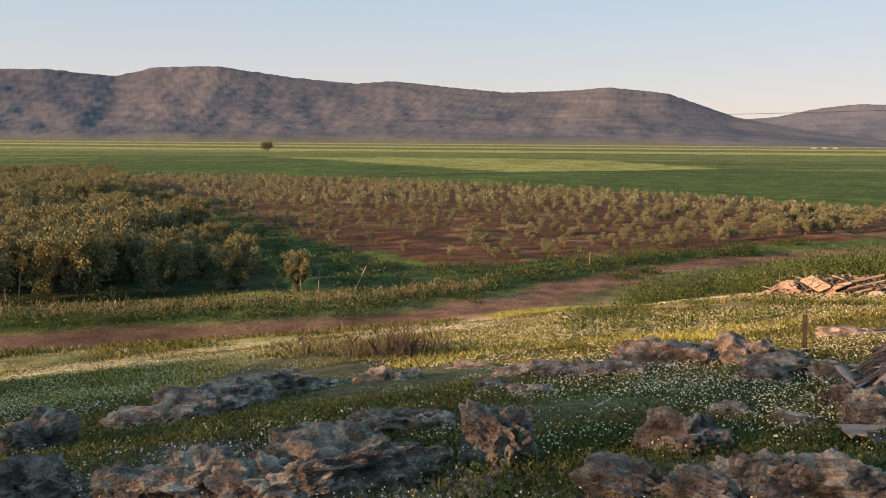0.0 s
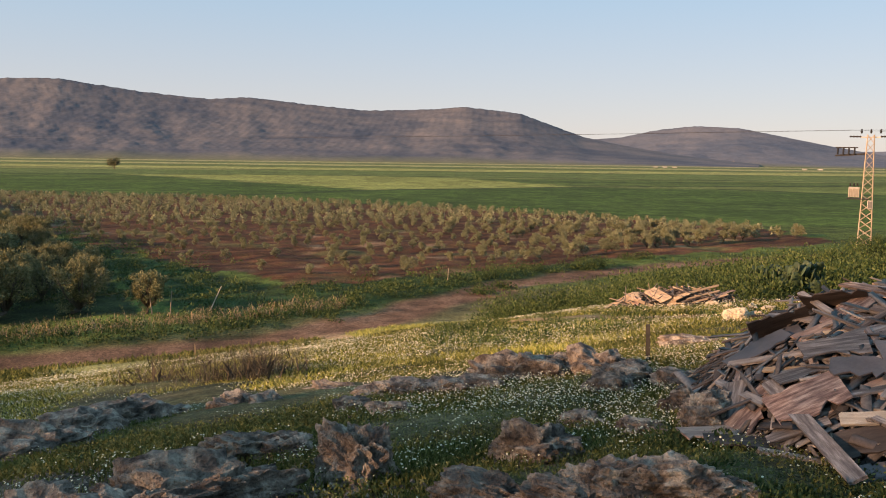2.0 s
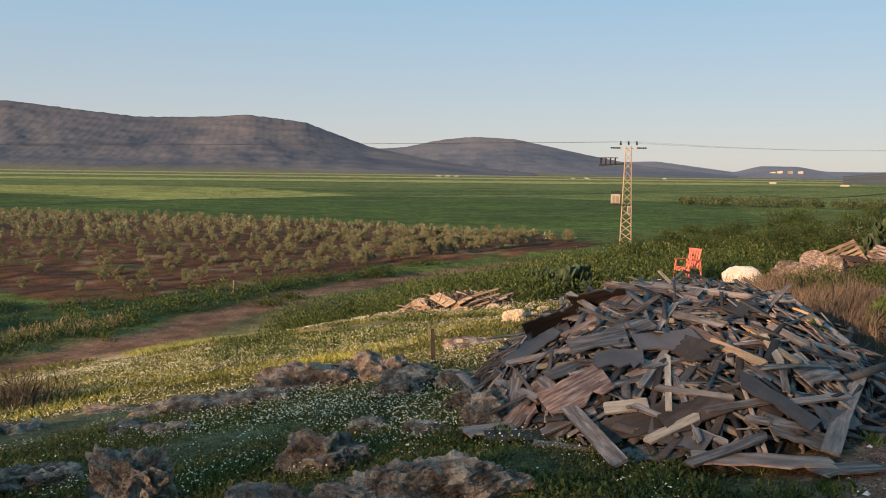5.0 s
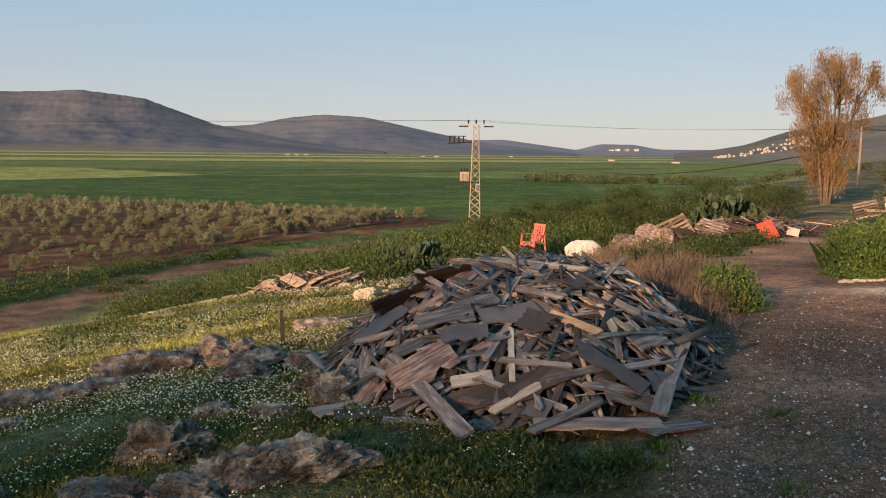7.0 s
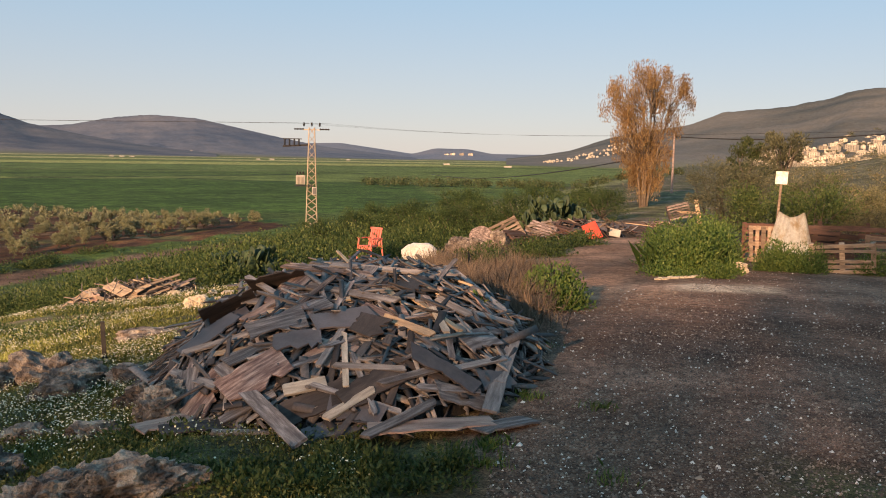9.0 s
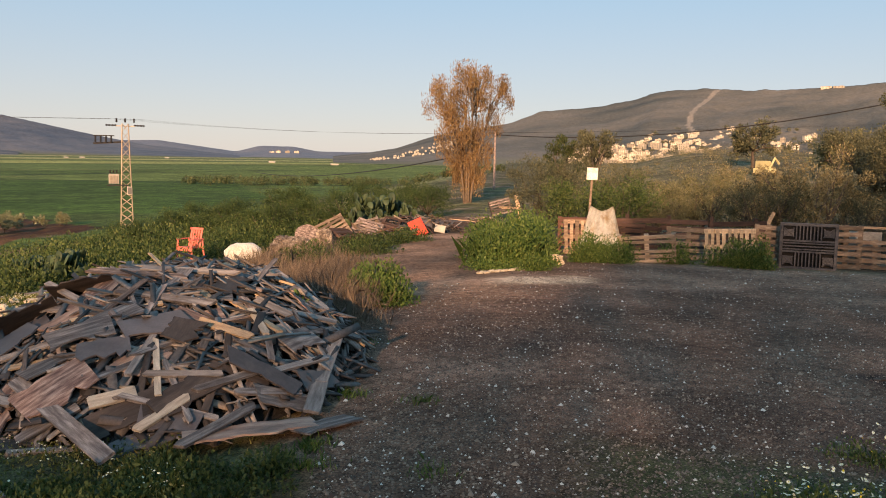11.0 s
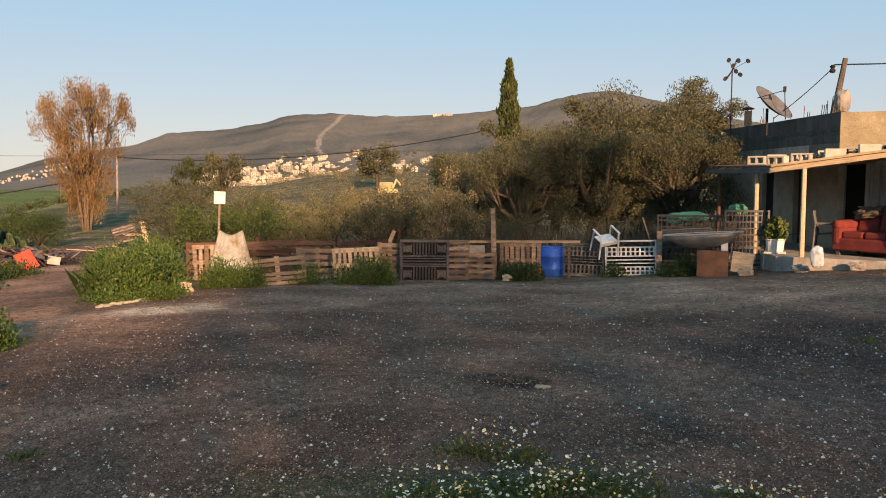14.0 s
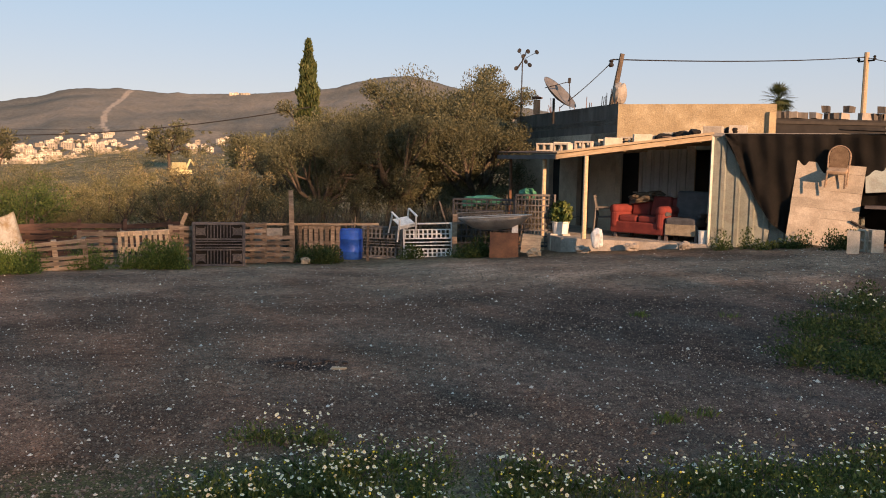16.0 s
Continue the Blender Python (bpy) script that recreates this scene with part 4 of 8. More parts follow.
# low leaves between the blades
x_, y_ = meadow_points(120000, r_, dmax=14, power=1.2)
k = off_yard(x_, y_) & (wave(x_, y_, .9, 1) + .4 * wave(x_, y_, 4.0, 44) < r_.uniform(.1, 1.0, len(x_)))
x_, y_ = x_[k], y_[k]
v_, f_ = leaf_quads(np.stack([x_, y_, ground_z(x_, y_) + r_.uniform(.0, .07, len(x_))], 1), .012 + .0026 * np.hypot(x_, y_), 2.4, .3, r_)
tagged(new("meadow_leaves", mesh_np("meadow_leaves", v_, f_, M_GRASS)), "low leafy growth between grass and daisies", "weeds", kind="stuff")


# the same meadow goes on around and behind the standpoint
az = np.radians(r_.uniform(-180, 180, 60000))
d = 9 * np.sqrt(r_.random(60000))
x_, y_ = d * np.sin(az), d * np.cos(az)
k = ~((np.abs(np.degrees(az) - 3) < 37) & (d > 3.6)) & off_yard(x_, y_) & ~((np.degrees(az) > 62) & (np.degrees(az) < 128) & (d > 3.4)) & (wave(x_, y_, .9, 1) < .6) & (d > .35)
grass_blades("near_grass", x_[k], y_[k], .05, .004, M_GRASS, "short green grass round the standpoint", 309)


def daisies(name, x, y, h, size, label, seed):
    """White flower heads, each a tilted six-sided rim round a yellow eye, on thin stems."""
    r = np.random.default_rng(seed)
    n = len(x)
    hh = h * r.uniform(.5, 1.25, n)
    c = np.stack([x, y, ground_z(x, y) + hh], 1)
    nrm = r.normal(size=(n, 3)) * .45
    nrm[:, 2] += 1
    nrm /= np.linalg.norm(nrm, axis=1, keepdims=True)
    a = np.cross(nrm, np.array((1., .3, 0)))
    a /= np.linalg.norm(a, axis=1, keepdims=True)
    b = np.cross(nrm, a)
    s = (size * r.uniform(.7, 1.25, n))[:, None]
    ang = np.arange(6) * np.pi / 3
    rim = np.stack([c + (a * np.cos(t) + b * np.sin(t)) * s for t in ang], 1)
    me = mesh_np(name, rim.reshape(-1, 3), np.arange(n * 6).reshape(n, 6), M_PETAL)
    ob = tagged(new(name, me), label, "daisies", kind="stuff")
    eye_ = np.stack([c + nrm * .003 + (a * np.cos(t) + b * np.sin(t)) * s * .36 for t in np.arange(4) * np.pi / 2], 1)
    under(new("flower_eyes", mesh_np("flower_eyes", eye_.reshape(-1, 3), np.arange(n * 4).reshape(n, 4), M_YOLK)), ob)
    st = np.stack([c - np.stack([np.full(n, .0025), np.zeros(n), hh], 1), c + np.array((.0025, 0, 0)) - np.stack([np.zeros(n), np.zeros(n), hh], 1), c - nrm * .002], 1)
    under(new("stems", mesh_np("stems", st.reshape(-1, 3), np.arange(n * 3).reshape(n, 3), M_GRASS)), ob)
    return ob


x_, y_ = meadow_points(270000, r_, dmax=27, power=1.15)
drift = wave(x_, y_, .8, 41) + .5 * wave(x_, y_, 2.3, 42) + .45 * wave(x_, y_, 7.0, 43) + .25
k = off_yard(x_, y_) & (drift > r_.uniform(-.2, 1.7, len(x_)))
x_, y_ = x_[k], y_[k]
daisies("meadow_daisies", x_, y_, .055 + .004 * np.hypot(x_, y_), .0042 + .00030 * np.hypot(x_, y_), "white wild daisies in drifts across the slope", 311)

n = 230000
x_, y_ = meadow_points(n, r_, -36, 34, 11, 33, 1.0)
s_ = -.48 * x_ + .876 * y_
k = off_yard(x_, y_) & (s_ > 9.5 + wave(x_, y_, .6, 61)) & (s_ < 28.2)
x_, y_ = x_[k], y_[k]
grass_blades("lit_shoulder_grass", x_, y_, .12, .008, M_LIT_GRASS, "shoulder grass of the slope, yellow-green with sunlight put in", 315)
e = []
for _ in range(120):
    a_, d_ = r_.uniform(9, 31), r_.uniform(14.5, 21)
    x, y = polar(a_, d_)
    if off_yard(np.array([x]), np.array([y]))[0] and wave(np.array([x]), np.array([y]), .5, 62)[0] > -.35:
        e.append((x, y))
scatter_weeds("slope_weeds", e, r_.uniform(.15, .42, len(e)), r_.uniform(.25, .55, len(e)), 190, .055, M_WEED, "leafy green weeds across the slope", 316)

# flower bed edge beside the gravel
n = 5200
az = r_.uniform(62, 128, n)
d = 3.4 + 2.5 * r_.random(n) ** .8
x_, y_ = d * np.sin(np.radians(az)), d * np.cos(np.radians(az))
k = d < 4.8 + .6 * wave(x_, y_, 2.0, 51) + .25 * wave(x_, y_, 5, 52) - 1.6 * smooth(79, 72, az) + .35 * smooth(95, 110, az) + .6 * smooth(110, 113.5, az) - .9 * smooth(2.2, .6, np.abs(az - 96.2))
x_, y_ = x_[k], y_[k]
grass_blades("verge_grass", np.repeat(x_, 3) + r_.normal(size=len(x_) * 3) * .05, np.repeat(y_, 3) + r_.normal(size=len(x_) * 3) * .05, .085, .004, M_WEED, "low green growth at the gravel's edge", 312)
k = wave(x_, y_, 2.4, 53) > r_.uniform(-.6, .6, len(x_))
daisies("verge_daisies", x_[k], y_[k], .15, .0095, "white daisies at the gravel's edge", 313)
e = [(a_, b_) for a_, b_ in zip(x_[::5], y_[::5])]
scatter_weeds("verge_weeds", e, r_.uniform(.06, .17, len(e)), r_.uniform(.09, .19, len(e)), 130, .024, M_WEED, "leafy weeds at the gravel's edge", 314)
k = r_.random(len(x_)) < .4
v_, f_ = leaf_quads(np.stack([x_[k], y_[k], ground_z(x_[k], y_[k]) + r_.uniform(.08, .19, k.sum())], 1), .011, 1.1, .4, r_)
tagged(new("verge_buds", mesh_np("verge_buds", v_, f_, M_YOLK)), "yellow buds among weeds at the gravel's edge", "flowers", kind="stuff")

# the bushy bank behind the timber pile, down to the plain
e, hs = [], []
for _ in range(1300):
    t = r_.random()
    a = np.array((11.5, 20.0)) * (1 - t) + np.array((34, 29)) * t
    p = a + np.array((-.48, .876)) * r_.uniform(-1.5, 11) + r_.normal(size=2) * .6
    if line_dist(np.array([p[0]]), np.array([p[1]]), YARD_PATH)[0] < 2.4:
        continue
    e.append(tuple(p))
    hs.append(r_.uniform(.5, 1.4))
scatter_weeds("bank_weeds", e, hs, r_.uniform(.5, 1.0, len(e)), 190, .085, M_WEED, "rank green weeds over the bank", 320)
e2 = [p for p in e if r_.random() < .35]
scatter_weeds("bank_weeds_dark", e2, r_.uniform(.6, 1.3, len(e2)), r_.uniform(.4, .8, len(e2)), 190, .085, M_WEED_DARK, "darker leafy weeds over the bank", 321)
e = [(x + r_.normal() * .5, y + r_.normal() * .5) for x, y in ((13.5, 20), (12.8, 19.2), (14.2, 21), (11.6, 19.6), (15.5, 21.5), (12, 21))] * 3
scatter_weeds("bank_thicket", e, r_.uniform(.5, .9, len(e)), r_.uniform(.5, .8, len(e)), 300, .09, M_WEED_DARK, "thick weeds at the head of the bank", 322)
e = [(18.1, 50.9), (18.8, 51.2), (17.5, 50.4), (22, 54.5), (23.4, 55.2), (9, 41.5), (10.5, 43)]
scatter_weeds("roadside_bushes", e, [.9, .8, .8, .6, .6, .4, .4], [1.1, 1, .9, .9, .9, .8, .8], 600, .11, M_WEED_DARK, "round dark bushes by the bend of the road", 323)
# ---- heap of scrap timber ----
PILE_C, PILE_U, PILE_V = Vector((5.1, 6.4, 0)), Vector((.62, .78, 0)), Vector((.78, -.62, 0))


def pile_height(a, b):
    q = 1 - (abs(a) / 2.9) ** 2.2 - (abs(b) / 1.72) ** 2.2
    return .78 * max(0.0, q) ** .75


def board(r, L, w, t):
    """A broken board: a beam of four stations with ragged ends and a slight bow."""
    bm = bmesh.new()
    rings = []
    bow = r.normal() * .02 * L
    for k, x in enumerate((-.5, -.47, .47, .5)):
        ww = w * (1 if k in (1, 2) else r.uniform(.55, 1.0))
        off = r.uniform(-.25, .25) * (w - ww)
        dz = bow * (1 - 4 * x * x)
        xs = [x * L + (r.uniform(-.04, .04) * L if k in (0, 3) else 0) for _ in range(2)]
        rings.append([bm.verts.new((xs[0], off - ww / 2, dz - t / 2)), bm.verts.new((xs[1], off + ww / 2, dz - t / 2)), bm.verts.new((xs[1], off + ww / 2, dz + t / 2)), bm.verts.new((xs[0], off - ww / 2, dz + t / 2))])
    for p, q in zip(rings, rings[1:]):
        for k in range(4):
            bm.faces.new((p[k], p[(k + 1) % 4], q[(k + 1) % 4], q[k]))
    bm.faces.new(rings[0][::-1])
    bm.faces.new(rings[-1])
    bmesh.ops.recalc_face_normals(bm, faces=bm.faces[:])
    return bm


def pile_of(name, centre, axis_u, axis_v, ru, rv, height, count, label, seed, mats, longs=(.4, 1.25), sheets=.22):
    r = np.random.default_rng(seed)
    thing = empty(name, pose(centre.x, centre.y, gz(centre.x, centre.y)), label, "timber heap")

    def hh(a, b):
        return height * max(0.0, 1 - (abs(a) / ru) ** 2.2 - (abs(b) / rv) ** 2.2) ** .75

    core = bmesh.new()
    n, m = 22, 18
    grid = []
    for i in range(n + 1):
        row = []
        for j in range(m + 1):
            a, b = (2 * i / n - 1) * ru, (2 * j / m - 1) * rv
            p = centre + axis_u * a + axis_v * b
            row.append(core.verts.new(p - Vector((centre.x, centre.y, gz(centre.x, centre.y))) + Vector((0, 0, gz(p.x, p.y) - .06 + hh(a, b) * .84 - centre.z))))
        grid.append(row)
    for i in range(n):
        for j in range(m):
            core.faces.new((grid[i][j], grid[i][j + 1], grid[i + 1][j + 1], grid[i + 1][j]))
    bmesh.ops.recalc_face_normals(core, faces=core.faces[:])
    part("heap_core", core, M_PILE_CORE, thing, "inner body of the heap, darkened for the gaps between boards")
    for k in range(count):
        ang, rr = r.uniform(0, 2 * math.pi), math.sqrt(r.random()) * .99
        a, b = math.cos(ang) * rr * ru, math.sin(ang) * rr * rv
        e = .08
        z = hh(a, b)
        p = centre + axis_u * a + axis_v * b
        ga, gb = (hh(a + e, b) - hh(a - e, b)) / (2 * e), (hh(a, b + e) - hh(a, b - e)) / (2 * e)
        nrm = (Vector((0, 0, 1)) - axis_u * ga - axis_v * gb).normalized()
        nrm = (nrm + Vector(r.normal(size=3)) * .16).normalized()
        yaw = r.normal() * .55 + (math.pi * .5 if r.random() < .35 else 0) + .35
        d = (axis_u * math.cos(yaw) + axis_v * math.sin(yaw))
        d = (d - nrm * d.dot(nrm)).normalized()
        sheet = r.random() < sheets
        if sheet:
            L, w, t = r.uniform(.3, .7), r.uniform(.2, .42), .012
            mat = mats[r.integers(3, len(mats))]
        else:
            L, w, t = r.uniform(*longs), r.uniform(.025, .085) * r.choice([.7, 1, 1.2]), r.uniform(.010, .022)
            mat = mats[r.choice([0, 0, 0, 0, 1, 2, 2, 4])] if len(mats) > 5 else mats[r.choice([0, 0, 1, 2])]
        if z < .2:
            L *= .7
        if rr > .78:
            L *= .7
        zz = gz(p.x, p.y) + z * .93 + r.uniform(-.02, .09) * (1 if z > .1 else .4)
        rot = Matrix((d, nrm.cross(d), nrm)).transposed().to_4x4()
        ob = part("plywood_piece" if sheet else "board", board(r, L, w, t), mat, thing)
        ob.matrix_basis = Matrix.Translation(Vector((p.x - centre.x, p.y - centre.y, zz - gz(centre.x, centre.y)))) @ rot
    # the many small splinters between the boards
    v, f, nn = [], [], 0
    for k in range(count * 6):
        ang, rr = r.uniform(0, 2 * math.pi), math.sqrt(r.random()) * 1.02
        a, b = math.cos(ang) * rr * ru, math.sin(ang) * rr * rv
        p = centre + axis_u * a + axis_v * b
        L, w, t = r.uniform(.1, .75), r.uniform(.010, .045), r.uniform(.005, .016)
        m = pose(p.x - centre.x, p.y - centre.y, gz(p.x, p.y) + hh(a, b) * .93 + r.uniform(-.02, .07) - gz(centre.x, centre.y), r.normal() * 26, r.normal() * 24, r.uniform(0, 360))
        for z in (-t, t):
            for x, y in ((-L, -w), (L, -w * r.uniform(.3, 1)), (L * r.uniform(.85, 1), w), (-L * r.uniform(.85, 1), w)):
                v.append(m @ Vector((x / 2, y / 2, z / 2)))
        for q in ((3, 2, 1, 0), (4, 5, 6, 7), (0, 1, 5, 4), (1, 2, 6, 5), (2, 3, 7, 6), (3, 0, 4, 7)):
            f.append([nn + i for i in q])
        nn += 8
    tagged(under(new("splinter_layer", mesh_np("splinter_layer", v, f, M_SPLINTER)), thing), kind="stuff")
    return thing


def splinter_material():
    mat, nt, bsdf, nodes, links = tree_of("grey splinters")
    geo = nodes.new("ShaderNodeNewGeometry")
    col = ramp_of(nt, geo.outputs["Random Per Island"], [(0, (.022, .018, .018)), (.4, (.07, .057, .054)), (.75, (.15, .127, .118)), (.92, (.32, .275, .25)), (1, (.26, .18, .125))]).outputs["Color"]
    g = noise_of(nt, geo.outputs["Position"], 40, 4)
    k = ramp_of(nt, g.outputs["Fac"], [(.3, (.65,) * 3), (.7, (1.2,) * 3)]).outputs["Color"]
    links.new(mix_of(nt, 1.0, col, k, "MULTIPLY"), bsdf.inputs["Base Color"])
    bsdf.inputs["Roughness"].default_value = .85
    return mat


M_SPLINTER = splinter_material()
# core of splinters: the shade between boards is put into its dark colour
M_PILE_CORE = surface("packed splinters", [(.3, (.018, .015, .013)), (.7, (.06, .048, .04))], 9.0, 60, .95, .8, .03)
M_PALE_PLANK = surface("bleached plank", [(.34, (.30, .245, .195)), (.66, (.54, .45, .36))], 5.0, 60, .85, .5, .006, vary=.15, stretch=(1, 6, 6), dirt=(.22, .18, .15))
M_PALE_GREY = surface("bleached grey plank", [(.36, (.16, .135, .125)), (.64, (.36, .31, .285))], 4.0, 60, .85, .5, .006, vary=.25, stretch=(1, 8, 8), dirt=(.12, .10, .09))
M_GREY_PLANK = surface("silver-grey plank", [(.36, (.075, .062, .06)), (.5, (.15, .128, .122)), (.64, (.29, .255, .24))], 4.0, 60, .85, .5, .006, vary=.3, stretch=(1, 8, 8), dirt=(.07, .055, .05))
M_PINK_PLY = surface("peeling red-brown plywood", [(.36, (.10, .055, .047)), (.5, (.23, .14, .115)), (.64, (.42, .29, .235))], 6.0, 40, .85, .5, .006, vary=.2, stretch=(1, 5, 5), dirt=(.10, .075, .065))
M_BROWN_SHEET = surface("dark brown sheet", [(.36, (.035, .026, .023)), (.64, (.085, .063, .054))], 4.0, 50, .8, .4, .005, vary=.2, stretch=(1, 4, 4), dirt=(.03, .024, .02))
SHEET_MATS = [M_PINK_PLY, M_DARK_BOARD, M_BROWN_SHEET, M_GREY_PLANK, M_DARK_BOARD, M_PLY]


def ragged_sheet(r, L, w, t=.01):
    """A broken sheet: straight sawn edges on two sides, torn and splintered ones on the others, slightly bent."""
    n = 9
    top, bot = [], []
    for k in range(n):
        x = (k / (n - 1) - .5) * L
        top.append((x + r.normal() * .015, w / 2 * (1 - .25 * r.random() ** 3)))
        bot.append((x + r.normal() * .02, -w / 2 * (1 - .6 * r.random() ** 2)))
    ring = bot + top[::-1]
    bend = r.normal() * .05
    bm = bmesh.new()
    lo = [bm.verts.new((x, y, bend * x * x / L - t / 2)) for x, y in ring]
    hi = [bm.verts.new((x, y, bend * x * x / L + t / 2)) for x, y in ring]
    for k in range(n - 1):
        a, b, c, d = k, k + 1, 2 * n - 2 - k, 2 * n - 1 - k
        bm.faces.new((lo[d], lo[c], lo[b], lo[a]))
        bm.faces.new((hi[a], hi[b], hi[c], hi[d]))
    for k in range(2 * n):
        q = (k + 1) % (2 * n)
        bm.faces.new((lo[k], lo[q], hi[q], hi[k]))
    bmesh.ops.recalc_face_normals(bm, faces=bm.faces[:])
    return bm


def heap_normal(a, b, limit=.75):
    e = .12
    ga, gb = (pile_height(a + e, b) - pile_height(a - e, b)) / (2 * e), (pile_height(a, b + e) - pile_height(a, b - e)) / (2 * e)
    return (Vector((0, 0, 1)) - PILE_U * max(-limit, min(limit, ga)) - PILE_V * max(-limit, min(limit, gb))).normalized()


def heap_place(a, b, yaw, lift, r=None, loose=0.0):
    """A pose on the heap's surface: a and b along and across it, yaw from its long axis."""
    n = heap_normal(a, b)
    if loose:
        n = (n + Vector(r.normal(size=3)) * loose).normalized()
    d = PILE_U * math.cos(radians(yaw)) + PILE_V * math.sin(radians(yaw))
    d = (d - n * d.dot(n)).normalized()
    p = PILE_C + PILE_U * a + PILE_V * b
    base = pile.matrix_basis.translation
    return Matrix.Translation((p.x - base.x, p.y - base.y, gz(p.x, p.y) + pile_height(a, b) + lift - base.z)) @ Matrix((d, n.cross(d), n)).transposed().to_4x4()


pile = empty("scrap_timber_heap", pose(PILE_C.x, PILE_C.y, gz(PILE_C.x, PILE_C.y)), "big heap of grey broken boards and plywood on the yard's edge", "timber heap")
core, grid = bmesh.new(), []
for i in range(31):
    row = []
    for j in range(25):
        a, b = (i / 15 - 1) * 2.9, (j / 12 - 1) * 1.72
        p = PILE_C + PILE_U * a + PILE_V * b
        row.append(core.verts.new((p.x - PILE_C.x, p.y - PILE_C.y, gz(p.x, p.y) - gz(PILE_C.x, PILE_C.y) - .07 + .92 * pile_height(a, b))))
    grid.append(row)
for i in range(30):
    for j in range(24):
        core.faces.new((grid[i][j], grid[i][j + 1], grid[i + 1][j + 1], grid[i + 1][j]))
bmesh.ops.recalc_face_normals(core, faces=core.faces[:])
part("heap_core", core, M_PILE_CORE, pile, "inner body of the heap, darkened for the gaps between boards")


def heap_spot(r, reach=.97):
    ang, rr = r.uniform(0, 2 * math.pi), math.sqrt(r.random()) * reach
    return math.cos(ang) * rr * 2.9, math.sin(ang) * rr * 1.72, rr


def heap_yaw(r):
    k = r.random()
    return r.normal() * 24 + (0 if k < .38 else 62 if k < .62 else 112 if k < .84 else r.uniform(0, 180))


rh = np.random.default_rng(501)
for k in range(230):
    a, b, rr = heap_spot(rh)
    L = rh.uniform(.35, 1.15) * (.65 if rr > .75 else 1)
    mt = (M_GREY_PLANK, M_OLD_WOOD, M_GREY_PLANK, M_OLD_WOOD, M_BROWN_SHEET, M_OLD_WOOD, M_RAW_WOOD)[k % 7]
    part("board", board(rh, L, rh.uniform(.02, .07), rh.uniform(.009, .02)), mt, pile).matrix_basis = heap_place(a, b, heap_yaw(rh), rh.uniform(-.01, .055), rh, .10)
for k in range(48):
    a, b, rr = heap_spot(rh, .95)
    a = a if k % 3 else -abs(a)
    part("plywood_piece", ragged_sheet(rh, rh.uniform(.25, .62), rh.uniform(.12, .32)), SHEET_MATS[k % 6], pile).matrix_basis = heap_place(a, b, heap_yaw(rh), rh.uniform(.01, .05), rh, .09)
# sheets that lie on top: along and across the heap, length, width, turn, lift
TOP_SHEETS = [
    (-3.0, .50, .78, .24, 82, .06, M_PLY), (-2.62, -1.1, .5, .24, 50, .06, M_PLY), (-2.75, -.95, .44, .2, 75, .05, M_BROWN_SHEET), (-2.98, .95, .4, .16, 60, .04, M_GREY_PLANK), (-2.53, -.62, .46, .32, 60, .10, M_PINK_PLY), (-2.45, -.98, .58, .26, 40, .07, M_PINK_PLY), (-2.32, -.35, .32, .22, 92, .12, M_DARK_BOARD), (-1.62, -1.05, .46, .26, 62, .09, M_DARK_BOARD),
    (-2.01, -.51, .42, .26, 80, .09, M_GREY_PLANK), (-2.05, -.03, .44, .26, 72, .08, M_DARK_BOARD), (-2.2, .14, .26, .24, 20, .11, M_BROWN_SHEET), (-2.53, .62, .52, .15, 118, .10, M_DARK_BOARD), (-2.78, -.20, .44, .2, 62, .06, M_BROWN_SHEET),
    (-2.84, .04, .36, .2, 110, .05, M_DARK_BOARD), (-2.66, -.69, .34, .2, 30, .05, M_GREY_PLANK), (-2.02, .94, .4, .2, 40, .08, M_GREY_PLANK), (-1.85, -.34, .46, .24, 50, .07, M_GREY_PLANK), (-2.70, .15, .46, .2, 45, .07, M_BROWN_SHEET),
    (-2.62, .76, .46, .16, 88, .05, M_GREY_PLANK), (-2.35, 1.0, .3, .16, 60, .05, M_DARK_BOARD), (-2.25, -1.08, .42, .24, 20, .06, M_GREY_PLANK), (-2.94, -.12, .34, .2, 55, .04, M_DARK_BOARD), (-1.2, .5, .5, .22, 20, .06, M_BROWN_SHEET), (-.6, -.5, .5, .24, 60, .06, M_GREY_PLANK),
]
for k, (a, b, L, w, yaw, up, mt) in enumerate(TOP_SHEETS):
    part("plywood_sheet", ragged_sheet(np.random.default_rng(1200 + k), L, w, .012), mt, pile).matrix_basis = heap_place(a, b, yaw, up)
# the brown sheets propped up at the back corner
for k, (a, b, yaw, tip) in enumerate(((-1.2, -.95, 78, -48), (-.9, -.6, 88, -40))):
    part("plywood_sheet", ragged_sheet(np.random.default_rng(1300 + k), .44, .3, .01), M_BROWN_SHEET, pile, "dark brown sheet propped on edge").matrix_basis = heap_place(a, b, yaw, .10) @ pose(0, 0, 0, tip, 0, 0)


def lay_board(p0, p1, w, t, mat, lift=.07):
    """One long board of the heap, laid between two places of its surface."""
    p0, p1 = Vector(p0) + Vector((0, 0, lift)), Vector(p1) + Vector((0, 0, lift))
    d = (p1 - p0).normalized()
    n = Vector((-.45, -.35, .8))
    n = (n - d * n.dot(d)).normalized()
    ob = part("long_board", board(np.random.default_rng(int(abs(p0.x * 1000)) % 997), (p1 - p0).length, w, t), mat, pile)
    ob.matrix_basis = Matrix.Translation((p0 + p1) / 2 - pile.matrix_basis.translation) @ Matrix((d, n.cross(d), n)).transposed().to_4x4()


